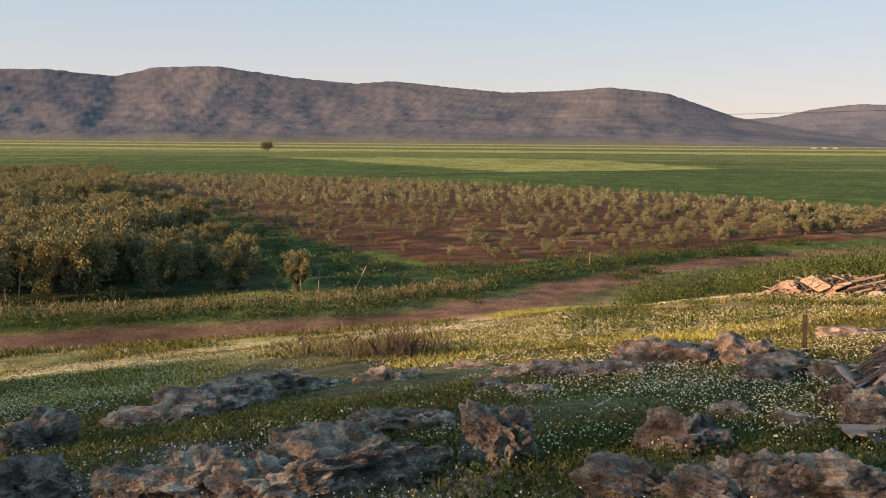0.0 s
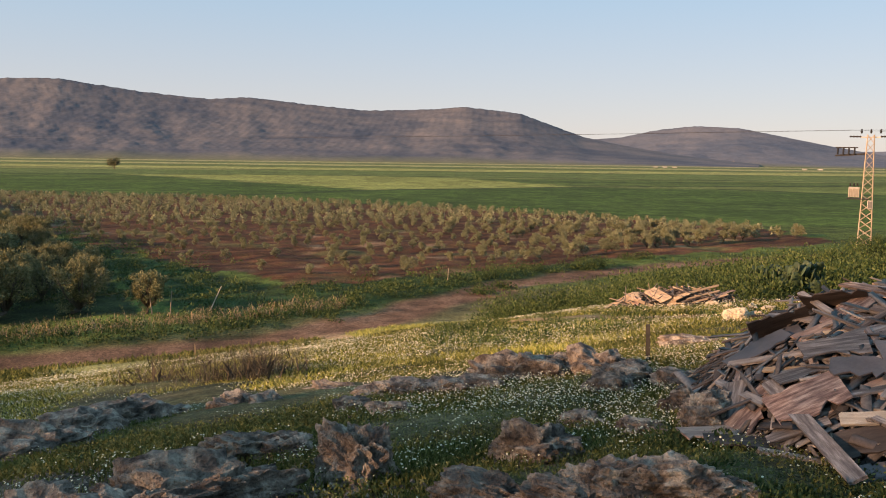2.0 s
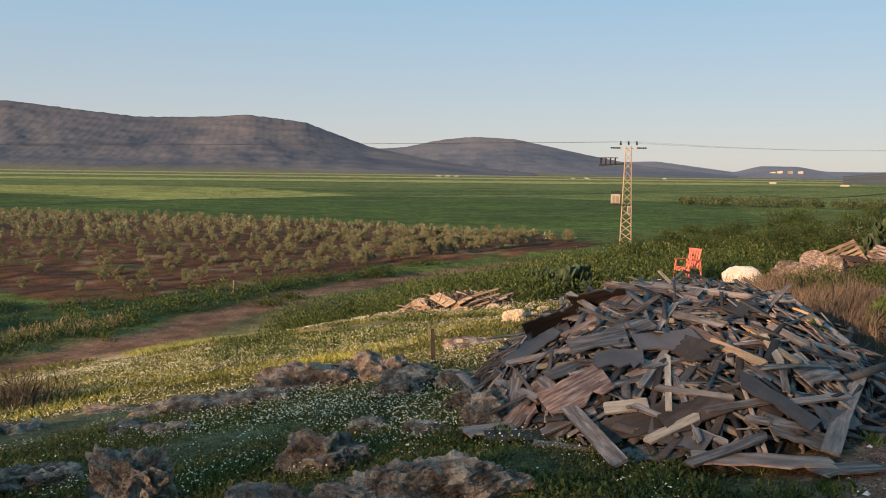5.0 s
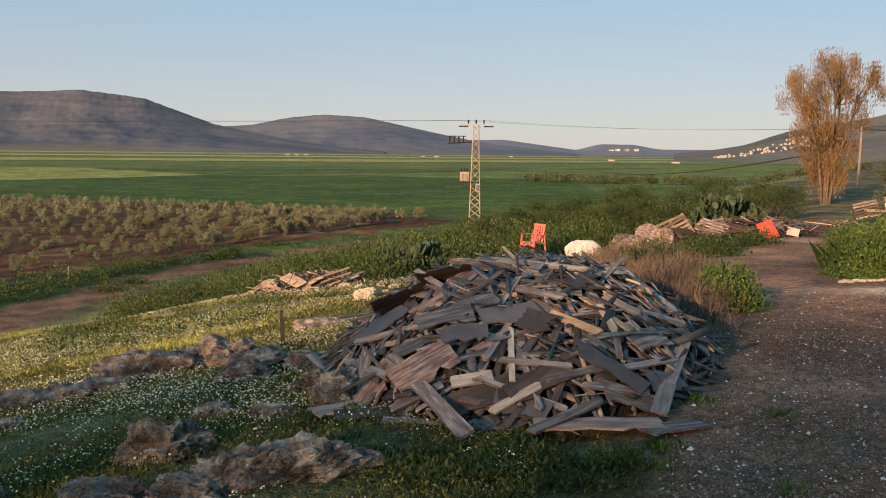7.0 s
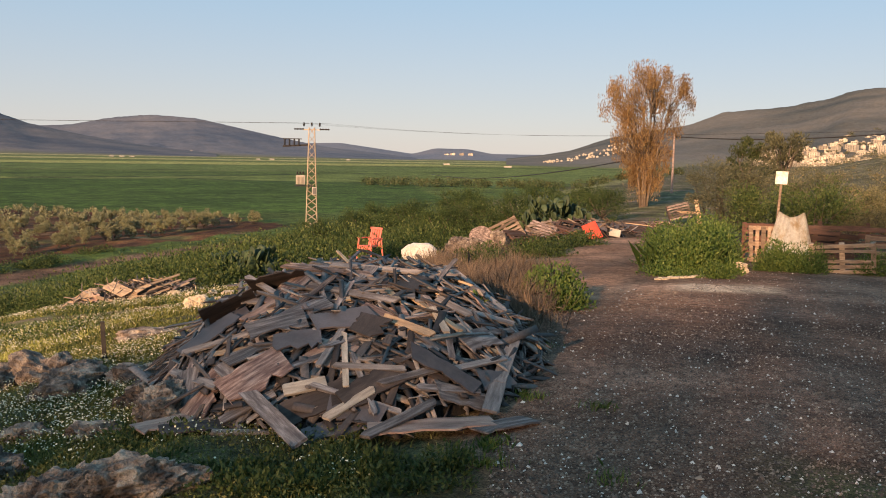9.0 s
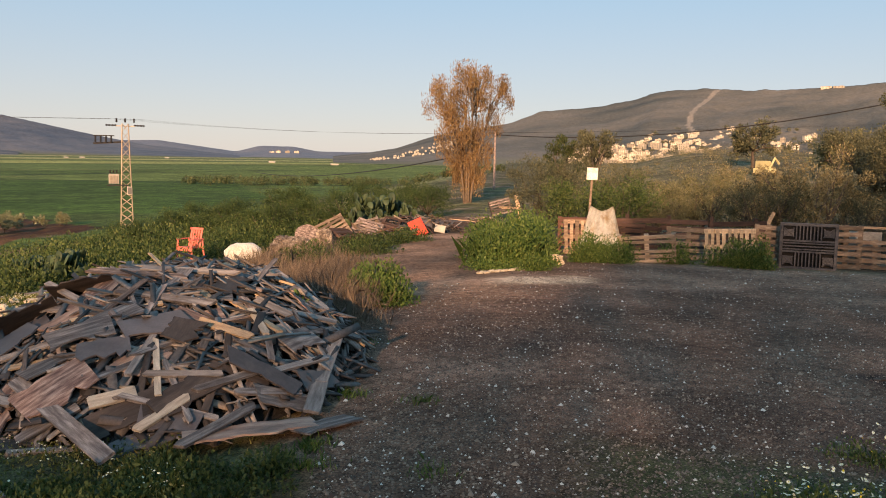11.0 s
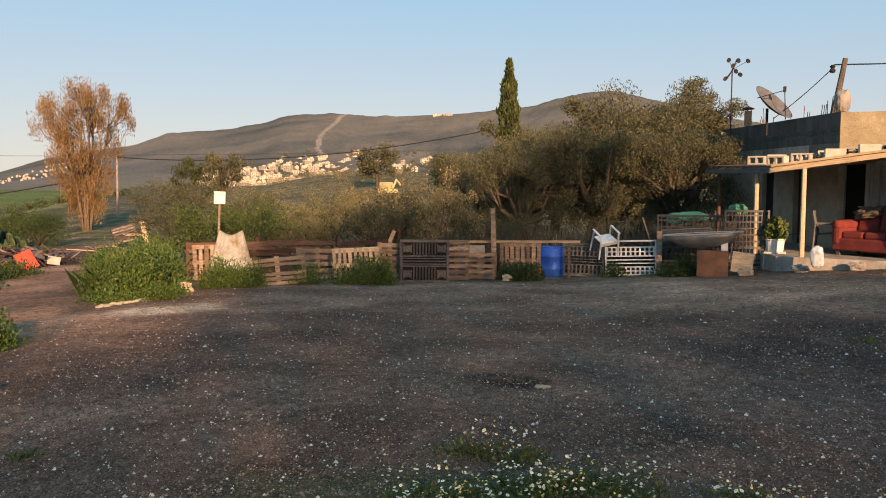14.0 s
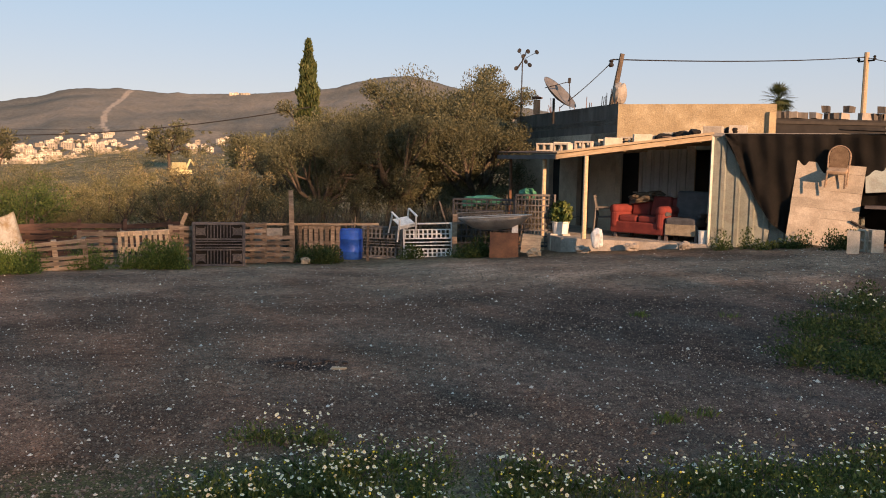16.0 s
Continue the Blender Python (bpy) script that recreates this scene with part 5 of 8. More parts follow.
LONG_BOARDS = [
    ((5.05, 4.32, .17), (4.39, 3.90, .02), .10, M_PALE_GREY), ((4.42, 3.92, .02), (4.05, 3.66, -.05), .11, M_PALE_GREY), ((3.04, 5.22, .12), (2.86, 4.0, -.09), .10, M_GREY_PLANK),
    ((3.44, 4.47, .19), (3.78, 4.15, .17), .045, M_PALE_GREY), ((3.70, 4.70, .33), (3.38, 4.27, .09), .04, M_PALE_PLANK), ((4.06, 4.70, .40), (4.20, 4.34, .31), .06, M_RAW_WOOD), ((4.51, 4.68, .42), (4.33, 4.33, .31), .05, M_PALE_PLANK), ((4.36, 4.36, .31), (4.15, 4.10, .19), .045, M_GREY_PLANK),
    ((3.10, 4.54, .07), (3.33, 4.41, .11), .09, M_PALE_PLANK), ((3.18, 4.22, -.05), (3.52, 4.17, .08), .06, M_PALE_PLANK), ((3.18, 3.85, -.07), (3.81, 3.92, .0), .06, M_GREY_PLANK), ((5.84, 6.01, .48), (5.55, 5.10, .36), .07, M_GREY_PLANK), ((6.3, 6.3, .42), (5.45, 4.79, .27), .08, M_PALE_GREY),
    ((4.05, 5.60, .52), (4.30, 4.84, .47), .06, M_GREY_PLANK), ((4.0, 6.4, .5), (3.87, 5.80, .45), .05, M_PALE_GREY), ((5.36, 6.05, .57), (5.14, 5.30, .52), .05, M_GREY_PLANK), ((3.08, 5.82, .08), (3.34, 5.27, .29), .05, M_PALE_GREY), ((3.77, 4.03, .08), (4.18, 3.86, .01), .05, M_GREY_PLANK),
    ((4.80, 4.66, .38), (5.26, 4.51, .23), .05, M_PALE_GREY), ((2.78, 4.75, -.11), (3.07, 4.61, .04), .06, M_GREY_PLANK), ((4.08, 4.04, .14), (4.64, 4.06, .13), .05, M_PALE_GREY), ((3.35, 4.52, .19), (3.74, 4.76, .35), .045, M_PALE_GREY), ((4.99, 4.41, .23), (5.50, 4.46, .07), .06, M_GREY_PLANK),
    ((2.97, 5.74, -.02), (2.91, 5.02, .03), .06, M_PALE_GREY), ((3.57, 4.17, .11), (4.02, 4.07, .16), .05, M_GREY_PLANK), ((4.72, 4.84, .45), (4.74, 4.50, .36), .06, M_PALE_GREY), ((4.6, 6.0, .6), (4.95, 5.3, .58), .05, M_PALE_GREY), ((4.3, 6.3, .58), (4.6, 5.5, .57), .05, M_OLD_WOOD),
]
for p0, p1, w, mt in LONG_BOARDS:
    lay_board(p0, p1, w, .02, mt)
# the many splinters and slender battens between the boards
v_, f_ = [], []
for k in range(2900):
    a, b, rr = heap_spot(rh, 1.03)
    L, w, t = (rh.uniform(.25, .85), rh.uniform(.022, .06), rh.uniform(.008, .016)) if k % 3 == 0 else (rh.uniform(.06, .42), rh.uniform(.008, .038), rh.uniform(.005, .012))
    m = heap_place(a, b, heap_yaw(rh), rh.uniform(-.035, .05), rh, .16)
    n = len(v_)
    for z in (-t, t):
        for x, y in ((-L, -w), (L, -w * rh.uniform(.3, 1)), (L * rh.uniform(.85, 1), w), (-L * rh.uniform(.85, 1), w)):
            v_.append(m @ Vector((x / 2, y / 2, z / 2)))
    f_ += [[n + i for i in q] for q in ((3, 2, 1, 0), (4, 5, 6, 7), (0, 1, 5, 4), (1, 2, 6, 5), (2, 3, 7, 6), (3, 0, 4, 7))]
tagged(under(new("splinter_layer", mesh_np("splinter_layer", v_, f_, M_SPLINTER)), pile), kind="stuff")

small_heap = pile_of("broken_pallet_heap", Vector((9.4, 20.4, 0)), Vector((.87, -.5, 0)), Vector((.5, .87, 0)), 1.75, .7, .42, 46, "low heap of broken pale pallet wood and rubble in grass", 502, [M_RAW_WOOD, M_RAW_WOOD, M_OLD_WOOD, M_PLY, M_RAW_WOOD], (.4, 1.2), .15)
for i_, (a_, d_) in enumerate(((27.3, 21.8), (28.4, 21), (29.6, 20.4), (30.6, 20))):
    set_rock(a_, d_, (.22, .17, .15), 90 + i_, M_PALE_ROCK, "broken pale masonry lump in the grass", "masonry lumps", .15, 20 * i_, 3)


# ---- wooden pallets and fence panels ----
M_PALLET = surface("sun-bleached pallet wood", [(.3, (.22, .155, .11)), (.55, (.34, .25, .18)), (.75, (.47, .36, .27))], 4.0, 50, .85, .5, .005, vary=.45, stretch=(1, 5, 5), dirt=(.10, .07, .05))
M_PALLET_NEW = surface("new pallet wood", [(.3, (.36, .25, .16)), (.7, (.58, .43, .29))], 4.0, 50, .85, .5, .005, vary=.3, stretch=(1, 5, 5), dirt=(.16, .11, .08))
M_RAIL = surface("dark rotten boards", [(.3, (.045, .026, .02)), (.7, (.11, .06, .045))], 4.0, 50, .9, .5, .006, vary=.4, stretch=(1, 5, 5))


def pallet(name, w, h, slats, mat, label, m, upright=False, depth=.11, gap=.35, group="pallet fence", miss=.04):
    """A pallet stood on edge: front slats, stringers and a few back slats."""
    r = np.random.default_rng(int(w * 1000 + h * 77 + slats))
    thing = empty(name, m, label, "pallet", group)
    span, cross = (w, h) if upright else (h, w)
    pitch = span / slats
    for k in range(slats):
        if r.random() < miss:
            continue
        o = (k + .5) * pitch
        t = pitch * (1 - gap) * r.uniform(.9, 1.1)
        size = (t, .02, cross * r.uniform(.94, 1.0)) if upright else (cross * r.uniform(.95, 1.0), .02, t)
        loc = (o - w / 2, -depth / 2, h / 2) if upright else (0, -depth / 2, o)
        part("slat", box(size, pose(*loc, 0, r.normal() * 1.2, 0), jitter=.004, r=r), mat, thing)
    for k in (-.46, 0, .46):
        size = (w * .98, depth - .03, .09) if upright else (.09, depth - .03, h * .98)
        loc = (0, 0, h * (.5 + k * .95)) if upright else (k * w, 0, h / 2)
        part("stringer", box(size, pose(*loc)), mat, thing)
    return thing


pallet("pallet", .8, .85, 6, M_RED_WOOD, "red-brown wooden pallet standing behind weeds", spot(65.2, 20.2, lift=-.02))
pallet("pallet", .62, .78, 5, M_FENCE_WOOD, "sunlit wooden pallet leaning with upright slats", spot(65.3, 19.5, tilt=-8, turn=8), True)
pallet("pallet", .95, .74, 6, M_RAIL, "dark red-brown wooden pallet in a fence", spot(68.2, 20.1) @ pose(0, 0, 0, 0, 3, 0))
pallet("pallet", 1.15, .62, 6, M_PALLET, "brown pallet with level slats slumped outward", spot(69.9, 17.9, tilt=16) @ pose(0, 0, 0, 0, -5, 0))
pallet("pallet", .9, .72, 5, M_FENCE_WOOD, "brown weathered pallet in a fence", spot(72.4, 19.0))
pallet("pallet", 1.0, .74, 9, M_PALLET_NEW, "pale new-looking pallet with narrow upright slats", spot(75.0, 18.2, turn=-4) @ pose(0, 0, 0, 0, -3, 0), True, gap=.4)
pallet("pallet", .5, .85, 6, M_FENCE_WOOD, "brown weathered pallet in a fence", spot(77.2, 18.7))
pallet("pallet", .55, .9, 7, M_FENCE_WOOD, "narrow brown pallet in a fence", spot(81.6, 18.9))
pallet("pallet", .68, .62, 5, M_FENCE_WOOD, "low brown pallet in a fence", spot(83.2, 19.2))
pallet("pallet", .98, .82, 8, M_FENCE_WOOD, "brown pallet with upright slats beside a drum", spot(85.9, 19.9), True)

rail = empty("rail_fence", spot(72.4, 20.6), "low fence of red-brown level boards behind pallets", "fence")
rr_ = np.random.default_rng(15)
for k in range(15):
    part("rail", box((rr_.uniform(.8, 1.3), .025, .11), pose(-1.05 + 1.05 * (k // 5) + rr_.normal() * .1, .02 * (k % 3), .14 + .155 * (k % 5), 0, rr_.normal() * 3.5, 0), jitter=.006, r=rr_), M_RAIL, rail)
for k in range(4):
    part("post", box((.08, .08, 1.0), pose(-1.4 + .95 * k, .06, .4)), M_RAIL, rail)

toprail = empty("fence_rail", spot(84.5, 19.8), "thin pale wooden rail along the fence top", "fence")
part("rail", box((3.1, .04, .05), pose(.3, 0, .84, 0, -.6, 0)), M_RAW_WOOD, toprail)
for k in (-1.0, 1.6):
    part("post", box((.06, .06, .9), pose(k, .04, .42)), M_FENCE_WOOD, toprail)
sheet_ = tagged(part("plywood_sheet", box((.62, .02, .78), pose(0, 0, .37)), M_CONCRETE, m=spot(82.6, 19.35)), "grey-beige sheet filling a gap in a fence", "sheet")


def plain_post(name, az, d, h, w, mat, label, lean=0.0, taper=.85):
    return tagged(part(name, box((w, w, h + .2), pose(0, 0, h / 2 - .1), taper=taper), mat, m=spot(az, d) @ pose(0, 0, 0, 0, lean, 0)), label, "post")


plain_post("fence_post", 84.2, 19.6, 1.6, .12, M_FENCE_WOOD, "tall weathered timber post rising over a fence", -2)
plain_post("fence_post", 94.9, 20.1, .98, .13, M_FENCE_WOOD, "dark weathered timber post in a fence")
plain_post("fence_post", 76.2, 21, 1.15, .1, M_RAW_WOOD, "leaning pale post stub behind pallets", 24)
post_ = tagged(part("iron_post", box((.045, .045, .55), pose(0, 0, .17)), M_IRON, m=spot(23.2, 9.85) @ pose(0, 0, 0, 0, -2, 0)), "black iron stake in the meadow", "post")


def lattice_panel(name, w, h, mat, label, m, cells=(8, 6), frame_w=.05, bands=((.0, 1.0, "grid"),), group="plastic panels", backing=False):
    """A moulded plastic panel: frame, and bands of crossed or slotted bars."""
    thing = empty(name, m, label, "plastic panel", group)
    if backing:
        part("deck", box((w * .94, .012, h * .94), pose(0, .09, h / 2)), M_DARK, thing)
        for sx in (-1, 1):
            for zc in (.2, .8):
                for sl in (-1, 1):
                    part("corner_brace", box((w * .24, .03, .022), pose(sx * w * .34, -.012, h * zc, 0, sl * 42, 0)), mat, thing)
    part("frame", box((w, .05, frame_w), pose(0, 0, h - frame_w / 2), .006), mat, thing)
    part("frame", box((w, .05, frame_w), pose(0, 0, frame_w / 2 + .01), .006), mat, thing)
    for s in (-1, 1):
        part("frame", box((frame_w, .05, h - 2 * frame_w), pose(s * (w - frame_w) / 2, 0, h / 2), .006), mat, thing)
    iw = w - 2 * frame_w
    for z0, z1, style in bands:
        a, b = frame_w + z0 * (h - 2 * frame_w), frame_w + z1 * (h - 2 * frame_w)
        if style == "solid":
            part("band", box((iw, .03, b - a), pose(0, 0, (a + b) / 2)), mat, thing)
        elif style == "level":
            n = max(2, int((b - a) / .055))
            for k in range(n):
                part("bar", box((iw, .03, .022), pose(0, 0, a + (k + .5) * (b - a) / n)), mat, thing)
        elif style == "upright":
            n = max(3, int(iw * .55 / .06))
            for k in range(n):
                part("bar", box((.024, .03, b - a), pose((k + .5 - n / 2) * iw * .55 / n, 0, (a + b) / 2)), mat, thing)
            part("web", box((iw * .20, .02, (b - a) * .5), pose(-iw * .39, 0, (a + b) / 2)), mat, thing)
            part("web", box((iw * .20, .02, (b - a) * .5), pose(iw * .39, 0, (a + b) / 2)), mat, thing)
        elif style == "slots":
            n = max(4, int(iw / .1))
            for k in range(n + 1):
                part("bar", box((.042, .025, b - a), pose((k - n / 2) * iw / n * .97, 0, (a + b) / 2)), mat, thing)
            for z in (a, (a + b) / 2, b):
                part("bar", box((iw, .032, .026), pose(0, .002, z)), mat, thing)
        elif style == "cross":
            n = cells[0]
            for k in range(n):
                x = (k + .5 - n / 2) * iw / n
                L = math.hypot(iw / n, b - a)
                for s in (-1, 1):
                    part("bar", box((L, .02, .018), pose(x, 0, (a + b) / 2, 0, s * math.degrees(math.atan2(b - a, iw / n)), 0)), mat, thing)
            for z in (a, b):
                part("bar", box((iw, .035, .03), pose(0, 0, z)), mat, thing)
        else:
            for k in range(cells[0]):
                part("bar", box((.02, .025, b - a), pose((k + .5 - cells[0] / 2) * iw / cells[0], 0, (a + b) / 2)), mat, thing)
            n = cells[1]
            for k in range(n):
                part("bar", box((iw, .03, .03), pose(0, .003, a + (k + .5) * (b - a) / n)), mat, thing)
    return thing


M_PALLET_PLASTIC = surface("dusty black plastic", [(.3, (.035, .034, .04)), (.7, (.075, .072, .078))], 6.0, 60, .5, .15, .003, dirt=(.16, .135, .115), dirt_amount=.4)
lattice_panel("plastic_pallet", 1.06, .94, M_PALLET_PLASTIC, "black plastic pallet stood upright as a gate", spot(79.5, 18.3, lift=-.03), bands=((.0, .36, "upright"), (.36, .4, "solid"), (.4, .62, "level"), (.62, .66, "solid"), (.66, 1, "upright")), frame_w=.06, backing=True)
lattice_panel("lattice_hurdle", 1.0, .8, M_GREY_PLASTIC, "grey plastic lattice panel in a fence", spot(90.0, 20.6, turn=3) @ pose(0, 0, 0, 0, 2, 0), (11, 3), bands=((.04, .34, "slots"), (.4, .58, "level"), (.64, .96, "slots")))
lattice_panel("lattice_gate", 1.16, .86, M_WHITE_PLASTIC, "white plastic lattice gate panel in a fence", spot(93.15, 20.2, lift=-.05) @ pose(0, 0, 0, 0, -2, 0), (8, 3), bands=((.03, .26, "slots"), (.32, .52, "level"), (.58, .84, "slots")), frame_w=.035)
lattice_panel("plastic_crate_wall", 1.5, 1.2, M_BLACK_PLASTIC, "black plastic crates stacked by the porch", spot(96.8, 20.6, lift=.1), (12, 7))
lattice_panel("plastic_crate_wall", 1.0, 1.25, M_BLACK_PLASTIC, "black plastic crates stacked by the porch", spot(100.2, 20.2, lift=.08, turn=18), (11, 8))
lattice_panel("lattice_hurdle", 1.1, .28, M_GREY_PLASTIC, "grey plastic panel on top of a fence", spot(96.6, 20.2, lift=.72) @ pose(0, 0, 0, 0, -4, 0), (9, 1), bands=((.15, .85, "slots"),), frame_w=.03)

drum = empty("plastic_drum", spot(88.0, 20.5) @ Matrix.Diagonal((.98, .98, .82, 1)), "blue plastic drum standing by a fence", "drum")
drum_body = part("body", lathe([(.25, 0), (.275, .03), (.28, .2), (.29, .22), (.29, .26), (.28, .28), (.285, .56), (.295, .58), (.295, .62), (.28, .64), (.27, .82), (.25, .86), (.245, .84), (.235, .6), (.23, .55)], 28), M_BLUE, drum, smooth_shade=True)
part("rim", lathe([(.245, .845), (.262, .85), (.262, .875), (.245, .88)], 28), M_BLUE, drum_body)
for k, (a, b) in enumerate(((-.1, .06), (.02, .1), (.08, -.04))):
    part("stick", tube([(a * .6, b * .6, .5), (a * 1.3, b, 1.0 + .12 * k)], .013, 6), M_FENCE_WOOD, drum)


def garden_chair(name, m, mat, label, group="", back=True):
    """A moulded plastic armchair: slatted shell back, seat, arms and four splayed legs."""
    thing = empty(name, m, label, "chair", group)
    part("seat", box((.44, .42, .03), pose(0, 0, .42, -4, 0, 0), .012), mat, thing)
    part("apron", box((.46, .03, .11), pose(0, -.2, .39), .01), mat, thing)
    for k in range(5 if back else 0):
        part("back_slat", box((.065, .022, .46), pose((k - 2) * .088, .2 + .004 * abs(k - 2), .66, -12, 0, 0), .008), mat, thing)
    if back:
        part("top_rail", box((.46, .03, .07), pose(0, .25, .90, -12, 0, 0), .014), mat, thing)
    for s in (-1, 1):
        part("arm", box((.055, .44, .03), pose(s * .26, 0, .64), .01), mat, thing)
        for y in (-.2, .2):
            part("leg", tube([(s * .24, y, .62), (s * .25, y * 1.05, .4), (s * .28, y * 1.2, 0)], [.024, .026, .02], 8), mat, thing)
    return thing


garden_chair("garden_chair", spot(39.9, 26.0, lift=.14, turn=-45) @ Matrix.Scale(1.1, 4), M_CORAL, "faded coral-red plastic garden chair on rocks")
garden_chair("garden_chair", spot(91.4, 20.3, z=.10, turn=28) @ pose(0, 0, 0, 26, -10, 0) @ Matrix.Scale(.9, 4), M_WHITE_PLASTIC, "white plastic chair without its back perched on a fence", back=False)

sign_ = empty("sign_on_post", spot(66.1, 20.0), "blank cream board on a thin brown post", "sign")
part("post", tube([(-.06, 0, -.1), (.02, 0, 1.75)], .028, 8), M_FENCE_WOOD, sign_)
part("board", box((.25, .03, .28), pose(.02, -.04, 1.82, 0, 2, 0), .006), M_CANVAS, sign_)


def draped(w_top, w_bot, h, folds, seed, thick=.02, sag=.06):
    """A hanging sheet with folds."""
    r = np.random.default_rng(seed)
    bm = bmesh.new()
    n, m = 28, 18
    ph = r.uniform(0, 6, 3)
    rows = []
    for j in range(m + 1):
        t = j / m
        row = []
        for i in range(n + 1):
            s = i / n - .5
            w = w_top + (w_bot - w_top) * t
            y = .06 * math.sin(folds * s * 6 + ph[0]) * t + .03 * math.sin(folds * 2.3 * s * 6 + ph[1] + t) - .22 * t
            z = h * (1 - t) + sag * (math.cos(s * 5 + ph[2]) - 1) * (1 - t) + (.04 * math.sin(s * 11 + ph[1]) if j == m else 0)
            row.append(bm.verts.new((s * w, y, z)))
        rows.append(row)
    for a, b in zip(rows, rows[1:]):
        for i in range(n):
            bm.faces.new((a[i], b[i], b[i + 1], a[i + 1]))
    bmesh.ops.solidify(bm, geom=bm.faces[:], thickness=thick)
    return bm


tagged(part("canvas_sheet", draped(.5, .98, 1.0, 1.6, 5), M_CANVAS, smooth_shade=True, m=spot(66.85, 19.0, lift=.12)), "stained white canvas draped over a fence corner", "canvas")

# trough, rusty panel and boards by the porch
trough = empty("metal_trough", spot(97.6, 19.2, z=.44) @ pose(0, 0, 0, 0, -4, 0), "grey boat-shaped sheet-metal trough lying on junk", "trough")
bm, rows_ = bmesh.new(), []
for i in range(15):
    u_ = i / 7 - 1
    half = .36 * (1 - abs(u_) ** 2.6) + .05
    deep = .26 * (1 - u_ ** 4) + .03
    rows_.append([bm.verts.new((u_ * .82 * (1 - .12 * (1 - abs(q))), q * half, .2 - deep * (1 - abs(q) ** 2.2))) for q in np.linspace(-1, 1, 11)])
for r0, r1 in zip(rows_, rows_[1:]):
    for q in range(10):
        bm.faces.new((r0[q], r1[q], r1[q + 1], r0[q + 1]))
bmesh.ops.solidify(bm, geom=bm.faces[:], thickness=.014)
hull = part("hull", bm, M_STEEL, trough, smooth_shade=True)
for q in (-1, 1):
    part("rim", tube([(u_ * .82, q * (.36 * (1 - abs(u_) ** 2.6) + .05), .205) for u_ in np.linspace(-1, 1, 15)], .016, 6), M_STEEL, hull)
tagged(part("rusty_panel", box((.62, .03, .55), pose(0, 0, .27, -8, 0, 0)), M_RUST, m=spot(98.2, 18.6)), "rusty brown panel leaning on junk", "panel")
tagged(part("beige_board", box((.42, .03, .42), pose(0, 0, .26, -14, 6, 0)), M_RAW_WOOD, m=spot(100.0, 18.7)), "beige board leaning on junk", "board")
tagged(part("trestle", box((.16, .3, .5), pose(0, 0, .24), taper=.8), M_WHITE_PLASTIC, m=spot(98.9, 19.2, lift=.2)), "white plastic stand under a trough", "stand")
for a_, w_, z_ in ((96.9, .95, .92), (99.7, .5, 1.12), (95.9, .5, .9)):
    ob = make_rock("green_tarpaulin", (w_ * .55, .3, .17), int(a_ * 7), M_GREEN_CLOTH, "crumpled green tarpaulin over crates", detail=3)
    ob.matrix_basis = spot(a_, 21.2, z=z_)
    ob["category"] = "tarpaulin"
for a_, l_ in ((96.2, 14), (98.6, -6), (99.1, 10), (95.0, -20)):
    tagged(part("stick", tube([(0, 0, 0), (.03, 0, 1.35)], .02, 6), M_FENCE_WOOD, m=spot(a_, 20.9, lift=0) @ pose(0, 0, 0, 0, l_, 0)), "thin wooden stick standing among junk", "stick")
plant_box = empty("plant_box", spot(101.9, 20.2), "beige planter box with a leafy plant", "planter")
part("box", box((.46, .4, .4), pose(0, 0, .18), .015), M_BLOCK, plant_box)
pot_ = part("pot", lathe([(.17, .36), (.2, .62), (.22, .64), (.2, .66), (.18, .6)], 18), M_WHITE_PLASTIC, plant_box)
p_ = blob_points(460, r_, .27, .8) + np.array((0, 0, .86))
v_, f_ = leaf_quads(p_, .12, 1.8, .2, r_, p_ - np.array((0, 0, .7)))
under(new("leaves", mesh_np("leaves", v_, f_, M_WEED)), pot_)
white_bag = make_rock("white_sack", (.17, .15, .3), 321, M_WHITE_PLASTIC, "white sack standing by the porch post", detail=3, sharp=.25)
white_bag.matrix_basis = spot(104.3, 18.5, lift=.3)
white_bag["category"] = "sack"

# ---- pylon with its transformer ----
def lattice_mast(thing, h, w0, w1, mat, bays):
    for sx in (-1, 1):
        for sy in (-1, 1):
            part("leg", tube([(sx * w0 / 2, sy * w0 / 2, -.2), (sx * w1 / 2, sy * w1 / 2, h)], .045, 4), mat, thing)
    for k in range(bays):
        z0, z1 = h * k / bays, h * (k + 1) / bays
        a, b = (w0 + (w1 - w0) * z / h for z in (z0, z1))
        for s in (-1, 1):
            bm = bmesh.new()
            add_tube(bm, [(-a / 2, s * a / 2, z0), (b / 2, s * b / 2, z1)], .022, 4)
            add_tube(bm, [(a / 2, s * a / 2, z0), (-b / 2, s * b / 2, z1)], .022, 4)
            add_tube(bm, [(s * a / 2, -a / 2, z0), (s * b / 2, b / 2, z1)], .022, 4)
            add_tube(bm, [(s * a / 2, a / 2, z0), (s * b / 2, -b / 2, z1)], .022, 4)
            part("brace", bm, mat, thing)


